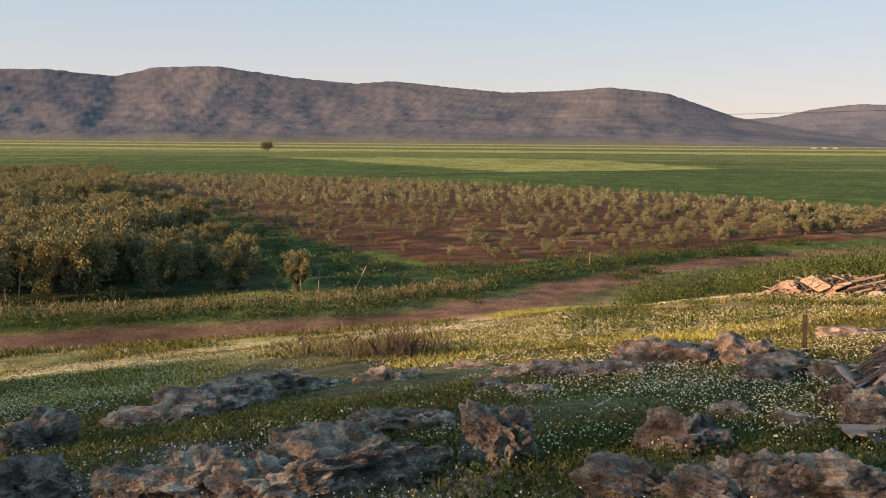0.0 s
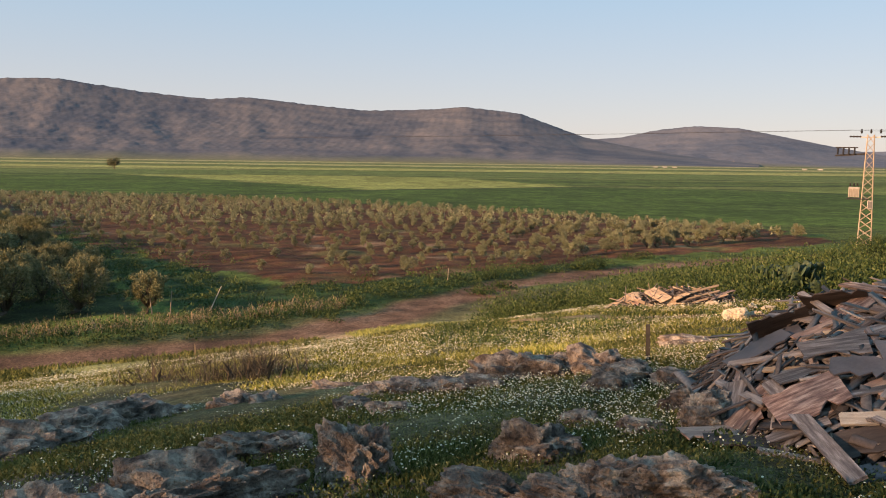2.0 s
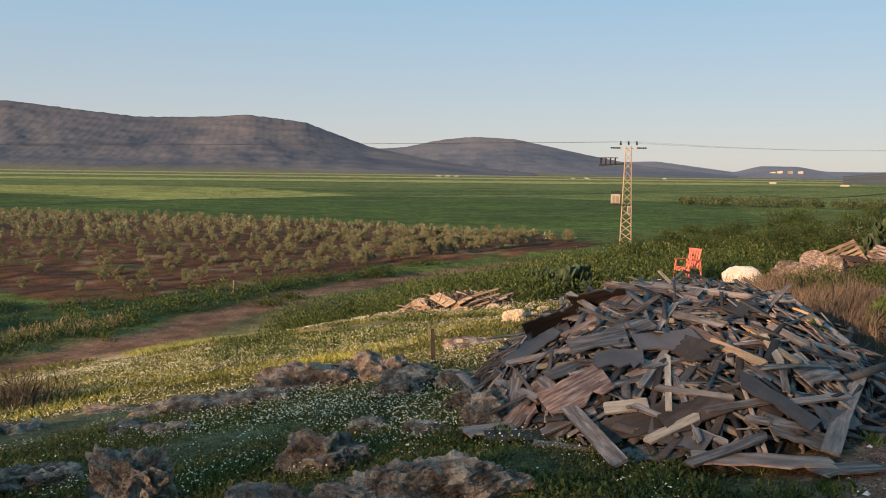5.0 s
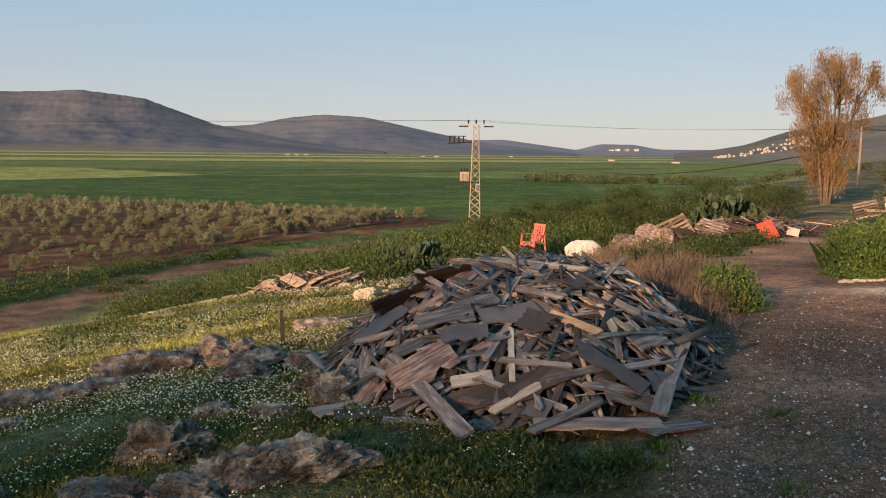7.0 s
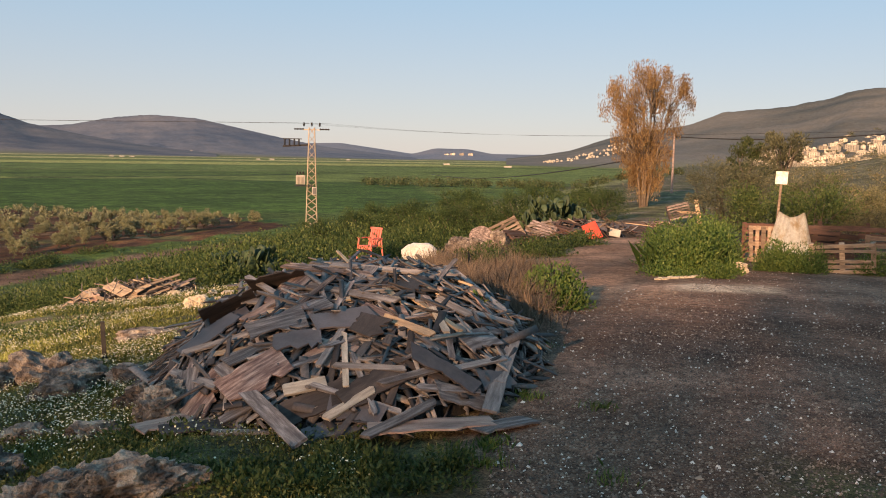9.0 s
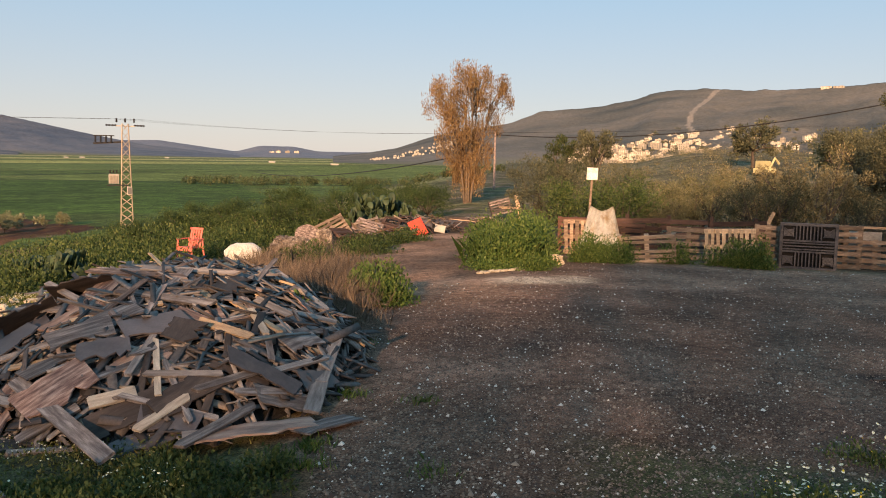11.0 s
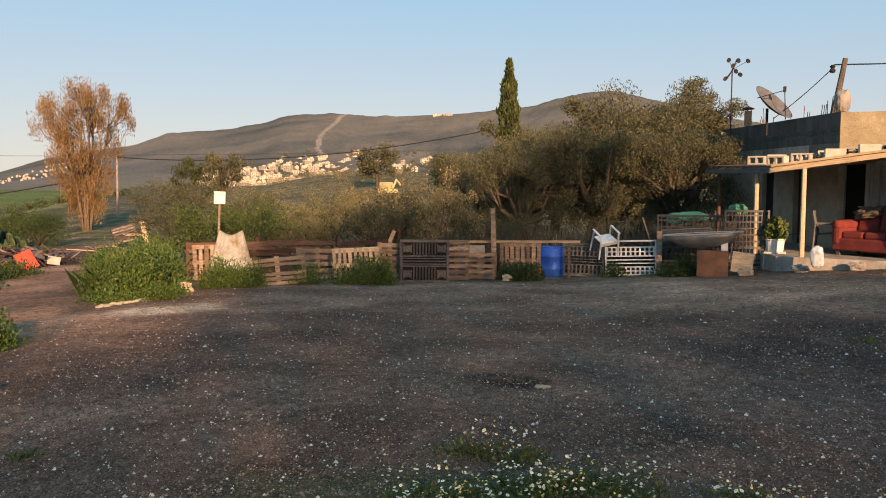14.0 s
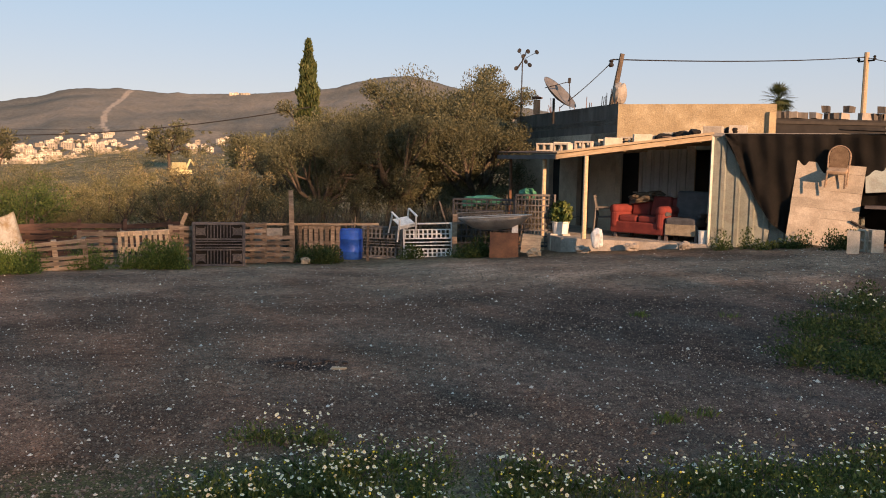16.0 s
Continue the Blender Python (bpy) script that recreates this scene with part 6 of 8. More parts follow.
pylon = empty("power_pylon", spot(36.0, 79.0, z=-5.05), "rust-stained lattice power pylon with a transformer", "pylon")
lattice_mast(pylon, 9.2, 1.05, .5, M_LATTICE, 13)
part("crossarm", box((1.5, .09, .07), pose(0, 0, 9.0)), M_LATTICE, pylon)
for x in (-1.15, 1.15):
    part("string_insulator", lathe([(.02, -.45), (.09, -.38), (.04, -.25), (.09, -.15), (.04, 0), (.09, .15), (.04, .25), (.09, .38), (.02, .45)], 8), M_IRON, pylon, m=pose(x, 0, 9.05, 0, 90, 0))
for x in (-.7, 0, .72):
    ins = part("insulator", lathe([(.03, 0), (.1, .05), (.05, .12), (.11, .17), (.05, .24), (.1, .29), (.03, .36)], 10), M_IRON, pylon, m=pose(x, 0, 9.3))
arm = part("switch_arm", box((2.4, .14, .14), pose(-1.4, 0, 7.55, 0, -4, 0)), M_IRON, pylon)
for k in range(4):
    part("switch_blade", tube([(-1.15 - k * .42, -.25, 7.6), (-1.15 - k * .42, .15, 8.1), (-1.15 - k * .42, .3, 8.0)], .07, 6), M_IRON, pylon)
part("switch_rail", box((1.7, .08, .08), pose(-1.75, .1, 8.15)), M_IRON, pylon)
tr_ = part("transformer", box((.85, .7, .85), pose(-1.0, 0, 4.45), .04), M_BLOCK, pylon)
for k in range(7):
    part("cooling_fin", box((.03, .9, .7), pose(-1.36 + k * .12, 0, 4.4)), M_BLOCK, tr_)
for k in range(3):
    part("bushing", lathe([(.05, 0), (.09, .06), (.05, .12), (.09, .18), (.04, .26)], 8), M_IRON, tr_, m=pose(-1.3 + k * .26, 0, 4.95))
part("platform", box((1.7, 1.0, .08), pose(-.7, 0, 3.9)), M_IRON, pylon)
meter = part("meter_box", box((.42, .3, .7), pose(.25, -.6, 3.45), .02), M_BLOCK, pylon)
part("door", box((.34, .02, .6), pose(.25, -.76, 3.45), .004), M_GREY_PLASTIC, meter)


def wire(name, pts, r, label, sag=1.0):
    """A cable that sags between each two supports."""
    line = []
    for p, q in zip(pts, pts[1:]):
        p, q = Vector(p), Vector(q)
        for k in range(13):
            t = k / 12
            line.append(p.lerp(q, t) - Vector((0, 0, 4 * sag * t * (1 - t))))
    return tagged(part(name, tube(line, r, 4), M_IRON), label, "cable", kind="")


px, py = polar(36.0, 79.0)
for k, o in enumerate((-1.3, 0, 1.3)):
    ox, oy = o * math.cos(radians(36)), -o * math.sin(radians(36))
    wire("power_line", [(px + ox, py + oy, 4.55), (px - 170 + ox, py + 190 + oy, 6.5)], .006, "thin overhead power line over the fields", 1.0)
    wire("power_line", [(px + ox, py + oy, 4.55), (68 + ox * .3, 39.3, 4.1), (150 + ox, -5 + oy, 9.5)], .005, "thin overhead power line over the fields", .5)

pole = empty("utility_pole", spot(59.8, 78.0, z=-1.1), "slim grey utility pole behind a tree", "utility pole")
part("pole", tube([(0, 0, -.3), (0, 0, 5.3)], [.12, .08], 10), M_OLD_WOOD, pole)
part("crossarm", box((1.3, .1, .1), pose(0, 0, 5.1)), M_IRON, pole)
wire("overhead_cable", [polar(59.8, 78) + (3.9,), polar(85.2, 66) + (6.3,)], .04, "black overhead cable in front of the hill", 1.15)
wire("overhead_cable", [polar(59.7, 78) + (2.6,), polar(44, 190) + (-2.0,)], .06, "black overhead cable in front of the fields", 1.5)

# ---- trees on the right of the yard ----
M_PALE_BARK = surface("pale bark", [(.3, (.17, .12, .09)), (.7, (.34, .26, .19))], 6.0, 30, .95, .9, .03)


def tamarisk(m):
    """A broad feathery tree: several rising trunks, forked limbs and loose tufts of fine sprays with gaps."""
    r = np.random.default_rng(61)
    thing = empty("tamarisk_tree", m, "tall feathery rust-brown tamarisk beside the track", "tree")
    bm = bmesh.new()
    mains = []
    for k in range(7):
        a = 2 * math.pi * (k + r.uniform(-.3, .3)) / 7
        rr, h = r.uniform(.7, 1.7), r.uniform(6.2, 8.0)
        p0 = Vector((math.cos(a) * .18, math.sin(a) * .18, -.1))
        p1 = Vector((math.cos(a) * rr * .35, math.sin(a) * rr * .35, h * .35))
        p2 = Vector((math.cos(a) * rr * .8, math.sin(a) * rr * .8, h * .7))
        p3 = Vector((math.cos(a) * rr, math.sin(a) * rr, h))
        add_tube(bm, [p0, p1, p2, p3], [.10, .075, .045, .015], 7)
        mains.append((p1, p2, p3))
    cs, os_ = [], []
    for k in range(190):
        z = 1.0 + 7.6 * r.random() ** .85
        half = float(np.interp(z, [1.0, 3.0, 5.0, 6.5, 7.8, 8.6], [.7, 1.5, 2.5, 2.9, 2.5, 1.5]))
        a, rr = r.uniform(0, 2 * math.pi), half * math.sqrt(r.random())
        c = Vector((math.cos(a) * rr, math.sin(a) * rr, z))
        p1, p2, p3 = min(mains, key=lambda q: (q[1] - c).length)
        root = p1.lerp(p2, r.uniform(.1, .9)) if z < p2.z + .6 else p2.lerp(p3, r.uniform(0, .6))
        if root.z > z - .2:
            root = p1.lerp(p2, .1)
        add_tube(bm, [root, root.lerp(c, .55) + Vector(r.normal(size=3)) * .1, c + Vector((0, 0, .25))], [.035, .022, .008], 4)
        n = int(r.uniform(90, 280))
        s_ = r.uniform(.6, 1.2)
        pts = np.clip(r.normal(size=(n, 3)), -1.5, 1.5) * np.array((.25, .25, .44)) * s_
        cs.append(np.array(c) + pts)
        os_.append(np.tile(np.array((math.cos(a) * .5, math.sin(a) * .5, 1.0)), (n, 1)) + r.normal(size=(n, 3)) * .45)
    part("trunk", bm, M_PALE_BARK, thing, smooth_shade=True)
    v, f = leaf_quads(np.concatenate(cs), .21, 8.0, .9, r, np.concatenate(os_))
    under(new("crown", mesh_np("crown", v, f, M_TAMARISK)), thing)


tamarisk(spot(58.0, 53.0) @ Matrix.Scale(.94, 4))


def cypress(m, h, rad):
    r = np.random.default_rng(62)
    thing = empty("cypress_tree", m, "tall narrow dark cypress above olive trees", "cypress")
    part("trunk", tube([(0, 0, -.2), (0, 0, h * .9)], [.2, .04], 8), M_BARK, thing)
    n = 9000
    t = r.random(n) ** .8
    prof = np.interp(t, [0, .08, .3, .6, .85, 1], [.5, .9, 1, .8, .45, .05]) * rad
    prof *= 1 + .18 * np.sin(t * 40 + r.uniform(0, .6, n)) + .12 * r.normal(size=n)
    a = r.uniform(0, 2 * np.pi, n)
    k = prof * (1 - .6 * r.random(n) ** 2)
    c = np.stack([np.cos(a) * k, np.sin(a) * k, .4 + t * (h - .4)], 1)
    o = np.stack([np.cos(a) * .5, np.sin(a) * .5, np.full(n, 1.3)], 1)
    v, f = leaf_quads(c, .5, 3.0, .5, r, o)
    under(new("crown", mesh_np("crown", v, f, M_CYPRESS)), thing)


cypress(spot(85.05, 70.0), 12.2, 1.0)

old = [make_tree("olive_tree", 4.6, 2.3, 46000, .082, M_OLIVE_DARK, "large dense olive tree behind a pallet fence", "olive tree", 700 + k, 10, .2, .30, "olives behind the fence", low=.18) for k in range(2)]
OLD = [(86.0, 25.6, .82), (90.4, 26.5, .98), (88.2, 28.5, 1.02), (94.2, 28.6, 1.16), (95.4, 29.8, 1.0), (84.0, 29, .86), (96.2, 26.0, .80), (91.8, 31.5, 1.2)]
for k, (a_, d_, s_) in enumerate(OLD):
    m = spot(a_, d_, turn=67 * k) @ Matrix.Scale(s_ * (.86 if a_ < 93 else .95), 4)
    if k < 2:
        old[k].matrix_basis = m
    else:
        place_copy(old[k % 2], m)
e, ru_ = [], np.random.default_rng(78)
for _ in range(330):
    e.append(polar(ru_.uniform(81.5, 100.5), ru_.uniform(22.0, 27.5)))
scatter_weeds("olive_undergrowth", e, ru_.uniform(.5, 1.6, len(e)), ru_.uniform(.4, .8, len(e)), 260, .05, M_OLIVE_DARK, "dark scrubby undergrowth below olive trees", 773, 3.0)
make_tree("olive_tree", 6.3, .8, 9000, .10, M_OLIVE_DARK, "tall thin olive tree rising over others", "olive tree", 741, 9, .14, .55, low=.4).matrix_basis = spot(97.0, 33.5)
M_DRY_SHRUB = foliage("dry shrub leaves", (.15, .11, .05), (.28, .21, .10), (.40, .32, .17), .6)
SHRUB = dict(limbs=14, base_r=.05, clump=.2, group="shrubs behind the fence", fork=.08, low=.12, flat=1.1, aspect=3.0)
shrub = [make_tree("shrub", 1.75, 1.15, 15000, .055, M_SHRUB, "grey-green bushy shrub behind a fence", "shrub", 720 + k, **SHRUB) for k in range(2)]
shrub.append(make_tree("shrub", 1.9, 1.2, 15000, .055, M_OLIVE_DARK, "dark olive bushy shrub behind a fence", "shrub", 728, **SHRUB))
shrub.append(make_tree("dry_shrub", 1.7, 1.1, 12000, .05, M_DRY_SHRUB, "straw-coloured dry shrub behind a fence", "shrub", 724, **SHRUB))
SHRUBS = [(70.6, 24.5, .85), (73.6, 25.5, .95), (77.0, 23.4, 1.0), (80.4, 23.2, 1.1), (83.2, 23.6, .9), (71.8, 30, 1.0), (75.6, 29.5, 1.0), (79.0, 30, 1.1), (68.6, 31, 1.0), (82.6, 28.5, 1.25)]
for k, (a_, d_, s_) in enumerate(SHRUBS):
    m = spot(a_, d_, turn=97 * k) @ Matrix.Scale(s_ * (.9, 1.2, 1.05, 1.2, .95)[k % 5], 4)
    if k < 4:
        shrub[k].matrix_basis = m
    else:
        place_copy(shrub[(0, 2, 3, 1, 2, 0, 3)[k % 7]], m)
bank_shrub = make_tree("bank_shrub", 1.6, 1.0, 6500, .08, M_WEED_DARK, "dark leafy shrub on the bank", "shrub", 725, 8, .05, .5, "shrubs on the bank", fork=.12, low=.08)
BANK = [(36.5, 33, .8), (38.6, 36, .9), (41, 34, .75), (43, 38, 1.0), (45.4, 36, .9), (47.2, 40, 1.0), (49.3, 38, 1.1), (51, 44, 1.2), (54.5, 43, 1.0), (56, 40, .9), (46.3, 46, 1.2), (40, 42, 1.0), (52.6, 38.5, .9), (34.5, 30, .6)]
for k, (a_, d_, s_) in enumerate(BANK):
    m = spot(a_, d_, turn=71 * k) @ Matrix.Scale(s_, 4)
    if k == 0:
        bank_shrub.matrix_basis = m
    else:
        place_copy(bank_shrub, m)
make_tree("olive_bush", 2.7, 1.35, 14000, .065, M_OLIVE_DARK, "many-stemmed olive bush at the fence corner", "shrub", 731, 10, .06, .38, fork=.1, low=.2).matrix_basis = spot(63.2, 29.0)
make_tree("green_bush", 1.75, 1.0, 9000, .07, M_WEED, "bright green leafy bush behind a signpost", "shrub", 732, 8, .05, .5, fork=.1, low=.08).matrix_basis = spot(68.2, 24.0)
make_tree("green_bush", 1.6, .9, 8000, .07, M_WEED, "bright green leafy bush behind a signpost", "shrub", 733, 8, .05, .5, fork=.1, low=.08).matrix_basis = spot(65.4, 26.0)
make_tree("pine_tree", 3.7, .75, 5000, .13, M_CYPRESS, "small dark pine behind shrubs", "pine", 734, 6, .08, .4, fork=.5, low=.35, aspect=4).matrix_basis = spot(63.9, 36.0)
make_tree("pine_tree", 4.1, .85, 5000, .13, M_OLIVE_DARK, "small dark pine behind shrubs", "pine", 735, 6, .08, .4, fork=.5, low=.35, aspect=4).matrix_basis = spot(66.1, 36.0)
make_tree("round_tree", 6.0, 2.7, 3600, .4, M_OLIVE_DARK, "round dark tree on a rise before the town", "tree", 736, 7, .2, .42, low=.2).matrix_basis = spot(76.3, 110.0)
make_tree("round_tree", 4.2, 2.2, 2600, .35, M_OLIVE, "low tree on a rise before the town", "tree", 737, 7, .2, .42, low=.2).matrix_basis = spot(81.2, 95.0)

# scrub over the rise towards the town
e, rs_ = [], np.random.default_rng(77)
for _ in range(420):
    a_, d_ = rs_.uniform(63, 86), 62 + 140 * rs_.random() ** 1.2
    e.append(polar(a_, d_))
hs_r = np.array([.35 + .006 * math.hypot(*p) for p in e]) * rs_.uniform(.6, 1.5, len(e))
scatter_weeds("rise_scrub", e, hs_r, hs_r * rs_.uniform(1.0, 2.0, len(e)), 90, .16, M_OLIVE_DARK, "dry olive scrub over the rise before the town", 771)
e = e[::3]
scatter_weeds("rise_scrub_dry", e, hs_r[::3] * 1.1, hs_r[::3] * 1.3, 60, .2, M_DRY_SHRUB, "straw-coloured scrub over the rise before the town", 772)

brush("undergrowth_twigs", [polar(ru_.uniform(82, 100), ru_.uniform(21.6, 24.5)) for _ in range(190)], 1.0, 30, M_BARE_TWIG, "bare brown twigs below olive trees", 774, .5, .008)


# prickly pear
def cactus(m, h, n, seed, label):
    r = np.random.default_rng(seed)
    thing = empty("prickly_pear", m, label, "cactus")
    src = None
    for k in range(n):
        a, rr, z = r.uniform(0, 2 * math.pi), h * .8 * math.sqrt(r.random()), h * r.random() ** .7
        mm = pose(math.cos(a) * rr * (1 - .4 * z / h), math.sin(a) * rr * (1 - .4 * z / h), z * .9 + .12, r.normal() * 25, r.normal() * 28, r.uniform(0, 360)) @ Matrix.Scale(r.uniform(.8, 1.25), 4)
        if src is None:
            bm = bmesh.new()
            bmesh.ops.create_icosphere(bm, subdivisions=2, radius=1)
            for v in bm.verts:
                v.co = Vector((v.co.x * .13 * (1 + .25 * v.co.z), v.co.y * .03, v.co.z * .19))
            ob = src = part("pad", bm, M_CACTUS, thing, smooth_shade=True)
        else:
            ob = under(new("pad", src.data), thing)
        ob.matrix_basis = mm


cactus(spot(51.8, 33.0), 1.5, 110, 1, "dense prickly pear clump on the bank")
cactus(spot(53.6, 34.0), 1.1, 60, 2, "dense prickly pear clump on the bank")
cactus(spot(32.6, 24.0), .8, 50, 3, "low prickly pear clump on the bank")
cactus(spot(30.4, 24.5), .7, 40, 4, "low prickly pear clump on the bank")

# weeds round the yard
def weed_bed(name, spots, label, mat, seed, h=(.4, .9), rad=(.3, .55), per=150, leaf=.11):
    r = np.random.default_rng(seed)
    pts = [polar(a, d) for a, d in spots]
    return scatter_weeds(name, pts, r.uniform(*h, len(pts)), r.uniform(*rad, len(pts)), per, leaf, mat, label, seed)


def fan(a0, a1, d0, d1, n, seed):
    r = np.random.default_rng(seed)
    return [(r.uniform(a0, a1), r.uniform(d0, d1)) for _ in range(n)]


M_WEED_MID = foliage("yard weeds", (.042, .085, .018), (.09, .145, .033), (.165, .205, .06), .8)
weed_bed("corner_weeds", fan(58.6, 63.3, 15.8, 20.5, 46, 1), "tall fresh weeds at the bend of the track", M_WEED_MID, 801, (.6, 1.15), (.4, .6), 800, .06)
weed_bed("corner_weed_fringe", fan(58.8, 63.4, 15.1, 16.3, 30, 9), "low fresh weeds at the edge of the gravel", M_WEED_MID, 803, (.12, .38), (.2, .42), 260, .05)
sp_ = [polar(a, d) for a, d in fan(58.7, 63.2, 15.9, 19.4, 330, 41)]
bx_ = np.array([p[0] for p in sp_ for _ in range(14)])
by_ = np.array([p[1] for p in sp_ for _ in range(14)])
bl_ = np.random.default_rng(42)
grass_blades("corner_weed_spikes", bx_ + bl_.normal(size=len(bx_)) * .12, by_ + bl_.normal(size=len(by_)) * .12, .52 - .04 * np.clip(np.degrees(np.arctan2(bx_, by_)) - 60, 0, 9), .009, M_WEED_MID, "upright grassy weeds at the bend of the track", 816)
weed_bed("fence_foot_weeds", fan(64.8, 69.0, 17.2, 18.2, 20, 2) + fan(71, 72.6, 17.8, 18.2, 4, 3) + fan(73.2, 77, 17.5, 18.1, 14, 4), "weeds along the fence foot", M_WEED_MID, 802, (.35, .72), (.2, .36), 620, .045)
weed_bed("fence_foot_weeds", fan(84.8, 87.2, 18.9, 19.5, 10, 5) + fan(95.2, 97.2, 19, 19.5, 6, 6) + fan(91.6, 92.2, 19.9, 20, 2, 7), "dark weeds along the fence foot", M_WEED_DARK, 803, (.3, .55), (.2, .36), 560, .05)
weed_bed("yard_edge_weeds", fan(116.6, 128, 8.0, 12.4, 70, 8), "low spreading weeds beside the gravel", M_WEED_DARK, 804, (.06, .30), (.2, .42), 480, .036)
weed_bed("house_foot_weeds", fan(112, 117, 18.0, 18.4, 9, 9) + fan(117.6, 119.6, 17.6, 18, 5, 10), "weeds at the house foot", M_WEED_DARK, 805, (.15, .5), (.15, .28), 300, .05)
weed_bed("heap_weeds", fan(50.6, 53.3, 10.6, 11.6, 24, 11) + [(46.8, 7.4), (47.3, 7.5)], "green bush beside a timber heap", M_WEED_MID, 806, (.35, .65), (.2, .34), 520, .05)
weed_bed("heap_foot_weeds", fan(29, 47, 4.3, 4.75, 26, 12) + fan(24, 28, 4.9, 5.6, 6, 13), "weeds at the foot of a timber heap", M_WEED_DARK, 807, (.06, .2), (.1, .2), 260, .032)
weed_bed("track_weeds", fan(49.3, 52.4, 20.8, 23.5, 16, 18) + fan(52.6, 55.0, 23.0, 25.0, 10, 19) + fan(46, 49, 17.5, 21.5, 12, 20), "dark weeds along the track's edge", M_WEED_DARK, 817, (.3, .6), (.35, .6), 420, .06)
brush("dry_bush_twigs", [polar(a, d) for a, d in fan(43.0, 51.0, 9.2, 15.5, 230, 14)], .42, 50, M_BROWN_BRUSH, "dry brown brush beside a timber heap", 808, .34, .0035)
brush("bank_dry_grass", [polar(a, d) for a, d in fan(43.0, 49, 17, 25.0, 60, 15)], .4, 40, M_BROWN_BRUSH, "dry grass among rocks on the bank", 809, .5, .005)
x_, y_ = zip(*[polar(a, d) for a, d in fan(117.5, 126, 10.6, 12.6, 150, 16)])
daisies("weed_bed_daisies", np.array(x_), np.array(y_), .3, .015, "white daisies in weeds beside the gravel", 810)

# junk along the bank
for k, (a_, d_, w_, h_, tl, tn, rl, mt) in enumerate(((49.5, 27.4, 1.1, .75, 30, 25, -24, M_FENCE_WOOD), (50.9, 27.8, 1.0, .7, 48, -20, 18, M_OLD_WOOD), (52.0, 28.0, 1.1, .7, 55, 35, -12, M_FENCE_WOOD), (53.1, 28.2, 1.1, .7, 58, 5, 25, M_RAIL), (50.2, 27.0, .9, .6, 66, 60, 10, M_RAIL), (60.4, 38, 1.0, .7, 14, 20, -14, M_OLD_WOOD))):
    pallet("pallet", w_, h_, 6, mt, "grey broken pallet thrown on the bank", spot(a_, d_, tilt=-tl, turn=tn, lift=.2) @ pose(0, 0, 0, 0, rl, 0), group="dumped pallets", miss=.18)
jk = np.random.default_rng(31)
for k in range(17):
    a_ = 50.6 + 5.0 * k / 17 + jk.normal() * .2
    tagged(part("thrown_plank", board(np.random.default_rng(1000 + k), jk.uniform(.6, 1.1), jk.uniform(.05, .1), .025), (M_RED_WOOD, M_FENCE_WOOD, M_OLD_WOOD, M_DARK_BOARD, M_RED_WOOD)[k % 5], m=spot(a_, 27.6 + jk.normal() * .3, lift=jk.uniform(.12, .32)) @ pose(0, 0, 0, jk.normal() * 25, jk.choice([-1, 1]) * jk.uniform(5, 50), jk.normal() * 40)), "grey plank leaning on junk boards", "plank", "thrown planks")
heap2 = pile_of("junk_timber_heap", Vector((*polar(53.2, 29.5), 0)), Vector((.8, -.6, 0)), Vector((.6, .8, 0)), 2.4, .9, .6, 60, "heap of grey and brown junk boards along the track", 503, [M_FENCE_WOOD, M_RAIL, M_RED_WOOD, M_RUST, M_DARK_BOARD, M_RAIL], (.6, 1.6), .2)
tagged(part("plastic_board", box((.5, .06, .62), pose(0, 0, .2, -34, -24, 8), .015, taper=.94), M_RED, m=spot(54.7, 27.3, lift=.08)), "bright red plastic board leaning on junk timber", "board")
tagged(part("white_sheet", box((.36, .03, .28), pose(0, 0, .13, -35, 10, 0)), M_BLOCK, m=spot(56.2, 28.6, lift=.04)), "pale sheet thrown on junk", "sheet")
tagged(part("wire_spool", lathe([(.32, -.15), (.32, -.11), (.2, -.1), (.2, .1), (.32, .11), (.32, .15)], 20, pose(0, 0, .3, 80, 0, 20)), M_OLD_WOOD, m=spot(47.3, 26.4, lift=.2)), "grey wooden cable reel on the bank", "reel")
tagged(part("wooden_rail", box((1.0, .05, .1), pose(0, 0, .5)), M_RAW_WOOD, m=spot(60.9, 38)), "pale wooden rail by the track", "rail")
plain_post("gate_post", 61.6, 38, 1.1, .2, M_RAW_WOOD, "thick pale post by the track", -12)
for k in range(9):
    tagged(part("thrown_plank", board(np.random.default_rng(900 + k), 1.2, .1, .03), M_RAW_WOOD if k % 3 else M_OLD_WOOD, m=spot(57.5 + .35 * k, 33 + k % 3, lift=.25) @ pose(0, 0, 0, r_.normal() * 10, r_.normal() * 10, r_.uniform(0, 180))), "pale plank thrown on the bank", "plank", "thrown planks")
# fire scar in the yard
set_rock(87.35, 7.25, (.09, .05, .02), 85, M_PALE_ROCK, "flat white stone beside ash", "", .3, 0, 3)
for k in range(14):
    ob = make_rock("charcoal", (.04, .03, .018), 300 + k, M_ASH, "charred lump in the ash patch", "charred lumps", 2)
    ob.matrix_basis = spot(85.6 + r_.normal() * 2.0, 7.55 + r_.normal() * .07, lift=.01)
    ob["category"] = "charcoal"


